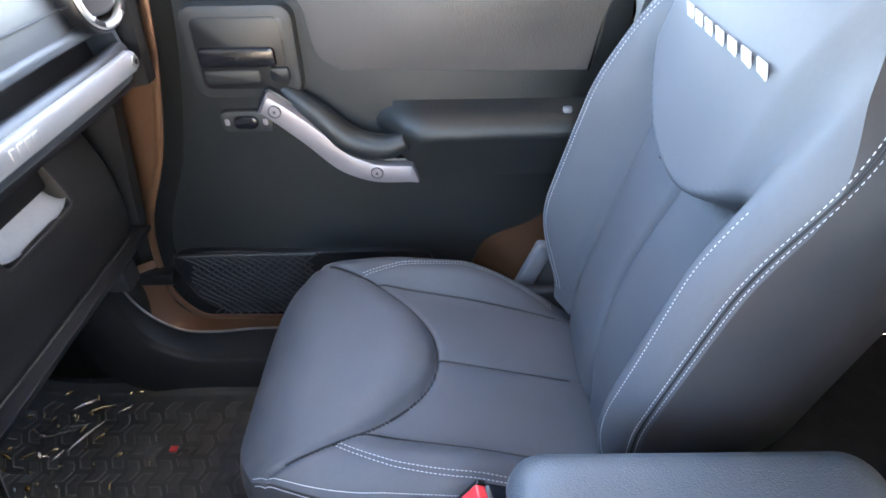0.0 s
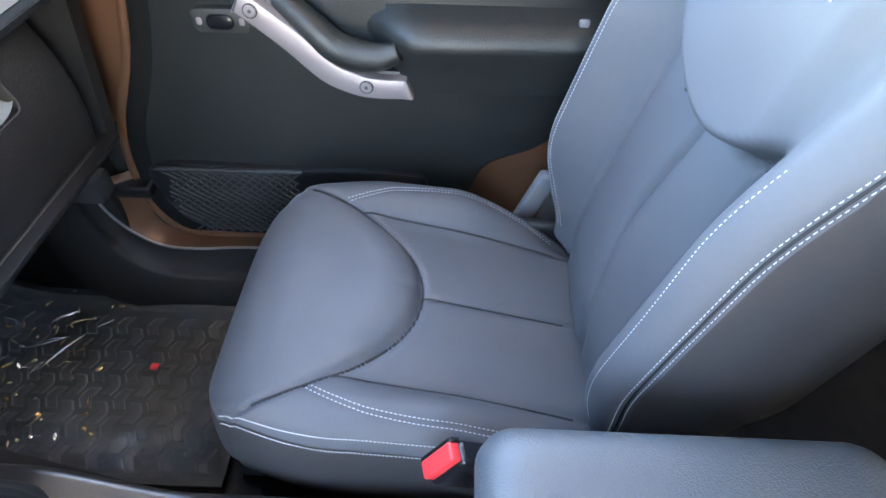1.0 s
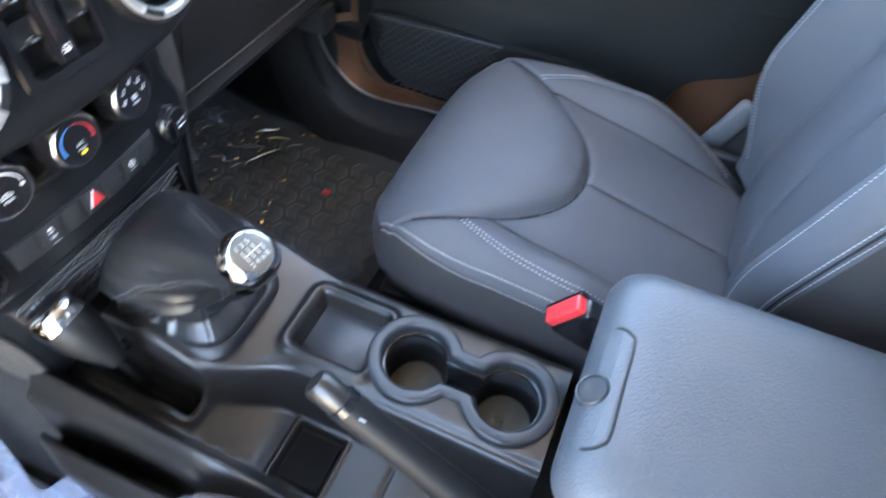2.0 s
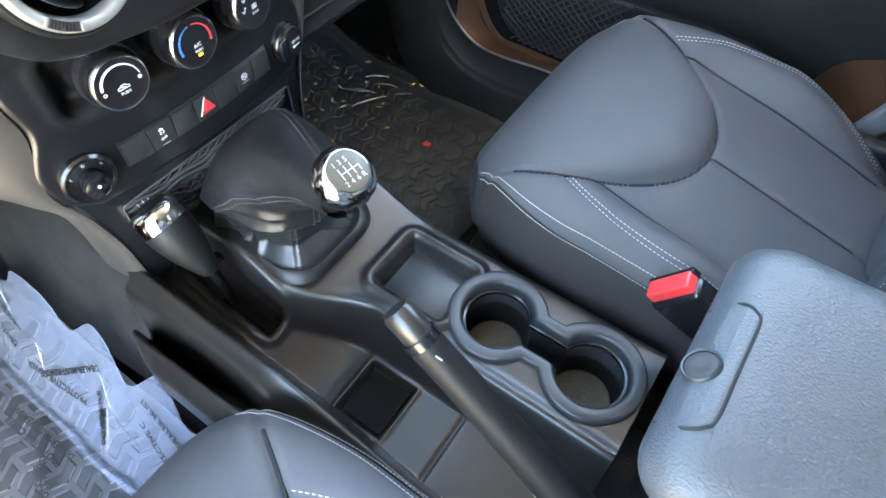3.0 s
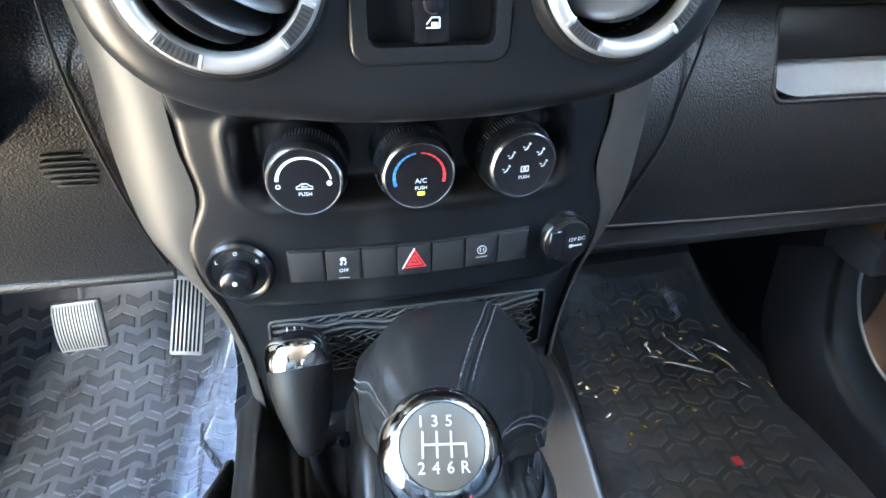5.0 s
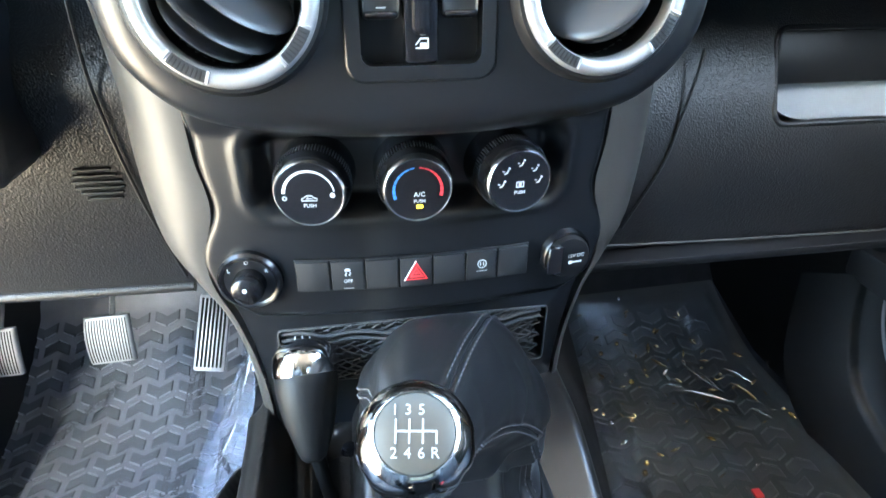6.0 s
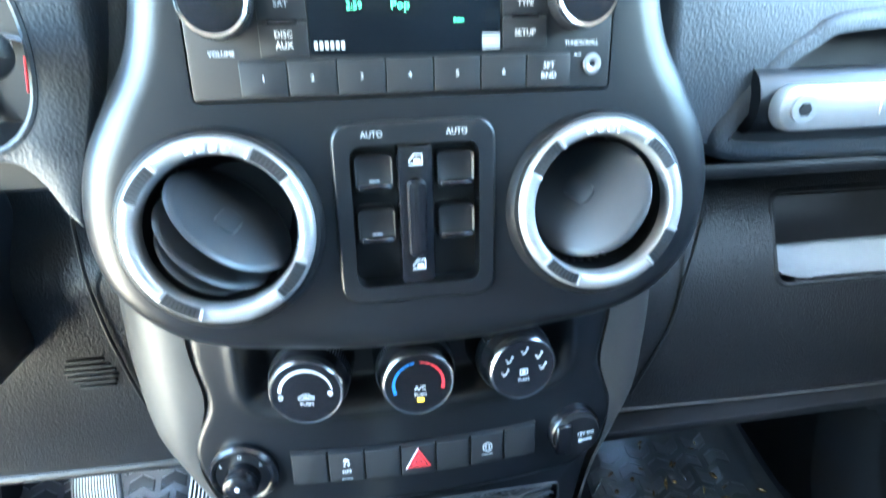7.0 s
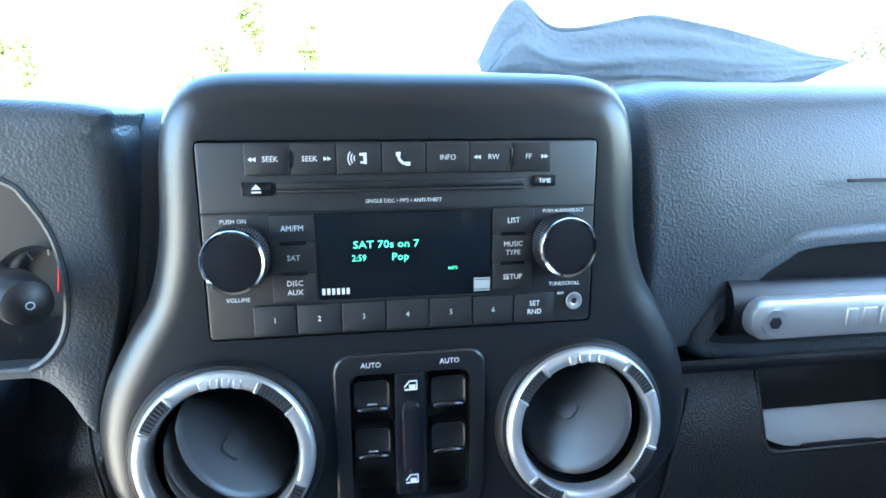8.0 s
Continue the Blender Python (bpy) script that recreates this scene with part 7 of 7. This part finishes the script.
def hem_point(a, b):
    i = min(len(hem) - 1, int(b * (len(hem) - 1)))
    p = hem[i]
    d = (hem[min(i + 1, len(hem) - 1)] - hem[max(i - 1, 0)]).normalized()
    q = p + Vector((-d.y, d.x, 0)) * ((a - .15) * .062 + .006 * math.sin(i * .55))
    return (q.x, q.y, .020 + .013 * math.sin(i * .42 + 2.5 * a) * (.35 + .65 * (1 - a)) + .010 * noise.noise(Vector((a * 4, i * .2, 7))) + .018 * (1 - a) ** 2)


part("film_border", sheet_grid(hem_point, 14, 126), FILM_HEM, pf, "milky folded edge of the film", sharp=60)
# rolled creases whose white and amber colour paints glints
def flake(owner, p0, p1, mat, rnd, wide):
    """A thin raised fold from p0 to p1, a little bent, fading out at both ends."""
    p0, p1 = Vector(p0), Vector(p1)
    bend = Vector((rnd.uniform(-1, 1), rnd.uniform(-1, 1), .4)) * (p1 - p0).length * .05
    line = [p0.lerp(p1, q / 12) + bend * math.sin(math.pi * q / 12) + Vector((0, 0, rnd.uniform(-.0006, .0006))) for q in range(13)]
    part("film_crease", tube(line, lambda k: wide * (.25 + .75 * math.sin(math.pi * clamp(k))), 8), mat, owner, "thin fold with its glint painted white or amber", sharp=80)


rnd = random.Random(31)
LIFT = .012
# thin folds painted as white or amber glints: start, end, half width in mm
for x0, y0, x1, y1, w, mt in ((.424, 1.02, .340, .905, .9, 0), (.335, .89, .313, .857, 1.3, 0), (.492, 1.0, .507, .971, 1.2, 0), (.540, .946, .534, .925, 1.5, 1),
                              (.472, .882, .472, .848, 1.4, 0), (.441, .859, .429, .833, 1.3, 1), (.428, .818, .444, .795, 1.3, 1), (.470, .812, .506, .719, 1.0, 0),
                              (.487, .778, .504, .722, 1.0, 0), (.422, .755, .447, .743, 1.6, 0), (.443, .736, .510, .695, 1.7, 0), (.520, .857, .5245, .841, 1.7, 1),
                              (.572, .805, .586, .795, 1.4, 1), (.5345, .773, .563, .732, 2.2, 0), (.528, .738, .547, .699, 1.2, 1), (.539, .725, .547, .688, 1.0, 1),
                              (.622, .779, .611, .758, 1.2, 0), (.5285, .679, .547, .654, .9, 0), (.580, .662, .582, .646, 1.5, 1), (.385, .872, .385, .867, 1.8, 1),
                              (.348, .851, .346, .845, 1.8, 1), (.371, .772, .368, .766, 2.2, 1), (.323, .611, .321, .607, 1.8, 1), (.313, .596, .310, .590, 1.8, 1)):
    flake(pf, (x0, y0, .038 + LIFT), (x1, y1, .038 + LIFT), FILM_AMBER_GLINT if mt else FILM_CREASE, rnd, w * (.0023 if mt else .0017))


# short amber folds scattered as more painted glints
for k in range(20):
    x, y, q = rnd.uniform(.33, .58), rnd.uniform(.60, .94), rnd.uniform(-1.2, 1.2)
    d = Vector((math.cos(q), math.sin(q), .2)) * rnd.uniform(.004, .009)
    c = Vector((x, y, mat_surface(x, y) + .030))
    flake(pf, c - d, c + d, FILM_AMBER_GLINT, rnd, rnd.uniform(.0014, .0026))


def crinkles(owner, mat, count, seedn, spots):
    """Small bent flakes of film at every tilt, joined, coloured as glints."""
    rnd = random.Random(seedn)
    bm = bmesh.new()
    for _ in range(count):
        cx, cy, spread = rnd.choice(spots)
        x, y = cx + rnd.gauss(0, spread), cy + rnd.gauss(0, spread)
        c = Vector((x, y, mat_surface(x, y) + rnd.uniform(.022, .034)))
        m = Euler((rnd.gauss(0, .6), rnd.gauss(0, .6), rnd.uniform(0, 6.28))).to_matrix()
        ln, wd = rnd.uniform(.0030, .0080), rnd.uniform(.0014, .0030)
        rows = []
        for q in range(5):
            u = -1 + q / 2
            ww = wd * (1 - .8 * u * u)
            rows.append([bm.verts.new(c + m @ Vector((ln * u, v * ww, .15 * ln * (1 - u * u) + .5 * ww * (1 - abs(v))))) for v in (-1, 0, 1)])
        for p, r in zip(rows, rows[1:]):
            for q in range(2):
                bm.faces.new((p[q], p[q + 1], r[q + 1], r[q]))
    tagged(part("glint_crinkles", bm, mat, owner, "small crinkles with painted white or amber glints", sharp=80), kind="stuff")


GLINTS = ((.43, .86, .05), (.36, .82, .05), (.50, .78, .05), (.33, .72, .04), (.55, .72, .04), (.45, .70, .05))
crinkles(pf, FILM_AMBER_GLINT, 46, 5, GLINTS)
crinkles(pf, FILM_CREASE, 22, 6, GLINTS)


def print_on_border(text, y, a0, size, turn):
    """Words that follow the lie of the border."""
    b = (y - .38) / .60
    p = Vector(border(a0, b))
    du = (Vector(border(a0 + .04, b)) - p).normalized()
    dv = (Vector(border(a0, b + .02)) - p).normalized()
    n = du.cross(dv).normalized()
    if n.z < 0:
        n = -n
    e = dv.cross(n).normalized()
    m3 = Matrix((dv, -e if e.x > 0 else e, n)).transposed().to_4x4()
    if m3.determinant() < 0:
        m3 = Matrix((dv, e if e.x > 0 else -e, n)).transposed().to_4x4()
    m3.translation = p + n * .004
    lettering(text, size, GREASE_INK, df, m3 @ pose(0, 0, 0, 0, 0, turn) @ pose(0, 0, 0, -90, 0, 0), name="print_line", label="black printed words", thick=.0001, bold=.0004)


for tx, y, a0, turn in (("DEALER MUST REMOVE", .68, .62, 20), ("PROTECTIVE COVER", .70, .42, 24), ("REMOVE", .60, .45, -40), ("COVER", .585, .33, -40), ("DEALER MUST", .49, .72, 12), ("PROTECTIVE C", .48, .55, 12), ("DEALER MUST REMOVE", .86, .65, 8), ("PROTECTIVE", .84, .46, 8)):
    print_on_border(tx, y, a0, .0165, turn)
for tx, x, y, turn in (("DEALER MUST REMOVE", -.352, .66, 92), ("PROTECTIVE COVER", -.368, .66, 92), ("DEALER MUST REMOVE", -.352, .88, 95), ("PROTECTIVE COVER", -.368, .88, 95), ("DEALER MUST REMOVE", -.40, .58, 60), ("PROTECTIVE COVER", -.415, .57, 60), ("DEALER MUST REMOVE", -.47, .66, 62), ("PROTECTIVE COVER", -.485, .65, 62), ("DEALER MUST REMOVE", -.42, .47, 55), ("DEALER MUST REMOVE", -.53, .86, 64), ("PROTECTIVE COVER", -.545, .85, 64)):
    lettering(tx, .0155, GREASE_INK, df, pose(x, y, mat_surface(x, y) + .030) @ pose(0, 0, 0, 0, 0, turn) @ pose(0, 0, 0, -90, 0, 0), name="print_line", label="black printed words", thick=.0001, bold=.0004)
red = thing("red_tag", pose(.459, .548, .030), "small red tag with a clear tab lying on the floor mat", "tag")
part("tag_head", rbox(.013, .015, .005, .002, 2), BUCKLE_RED, red)
part("tag_tab", rbox(.007, .022, .002, .001, 1, (-.003, -.018, 0)), TRIM_DARK, red)

# pedals
def pedal(at, w, h, label, ribs):
    p = thing("pedal", at, label, "pedal", "pedals")
    pad = []
    for k in range(13):
        t = -1 + k / 6
        q = math.sqrt(max(0, 1 - t * t * .80))
        ww = w * (.90 + .10 * q)
        pad.append([(x * ww / w, -.004 - .009 * q + y, h / 2 * t) for x, y in rrect(w, .012, .005, 3)])
    part("pedal_pad", loft(pad), PEDAL, p, "bright ribbed face")
    for k in range(ribs):
        x = (k - (ribs - 1) / 2) * w * .90 / ribs
        groove = []
        for j in range(9):
            t = -.90 + j * .225
            q = math.sqrt(max(0, 1 - t * t * .80))
            groove.append((x * (.90 + .10 * q), -.0098 - .009 * q, h / 2 * t))
        part("rib", tube(groove, w / ribs * .30, 5, .6), RUBBER, p, "dark rubber rib")
    part("pedal_arm", tube([(0, .004, .02), (0, .03, .08), (0, .02, .30)], .0065, 10, .6), STEEL, p, "steel pedal arm")
    return p


pedal(pose(-.441, .852, .206, -20, 0, 0), .068, .072, "ribbed metal brake pedal with dark rubber ribs", 15)
pedal(pose(-.602, .852, .204, -20, 0, 0), .068, .072, "ribbed metal clutch pedal beside the brake", 15)
gp = thing("pedal", pose(-.311, .892, .164, -35, 0, 0) @ pose(0, 0, 0, 0, 10, 0), "ribbed metal accelerator pedal", "pedal", "pedals")
part("pedal_pad", rbox(.050, .010, .125, .004, 2), PEDAL, gp, "bright ribbed face")
for k in range(7):
    part("rib", rbox(.0030, .004, .112, .0006, 1, ((k - 3) * .0062, -.0050, 0)), RUBBER, gp, "dark rubber rib")
# dark gear under the dash on the passenger's side
wires = thing("wiring_bundle", (0, 0, 0), "dark wiring and brackets under the dash beside the jamb", "wiring")
part("loom", tube(smooth_line([(.63, .70, .40), (.662, .68, .30), (.685, .70, .22)], 8), .012, 10), BLACK, wires)
part("bracket", rbox(.05, .09, .05, .008, 2, (.655, .66, .30)), TRIM_DARK, wires)
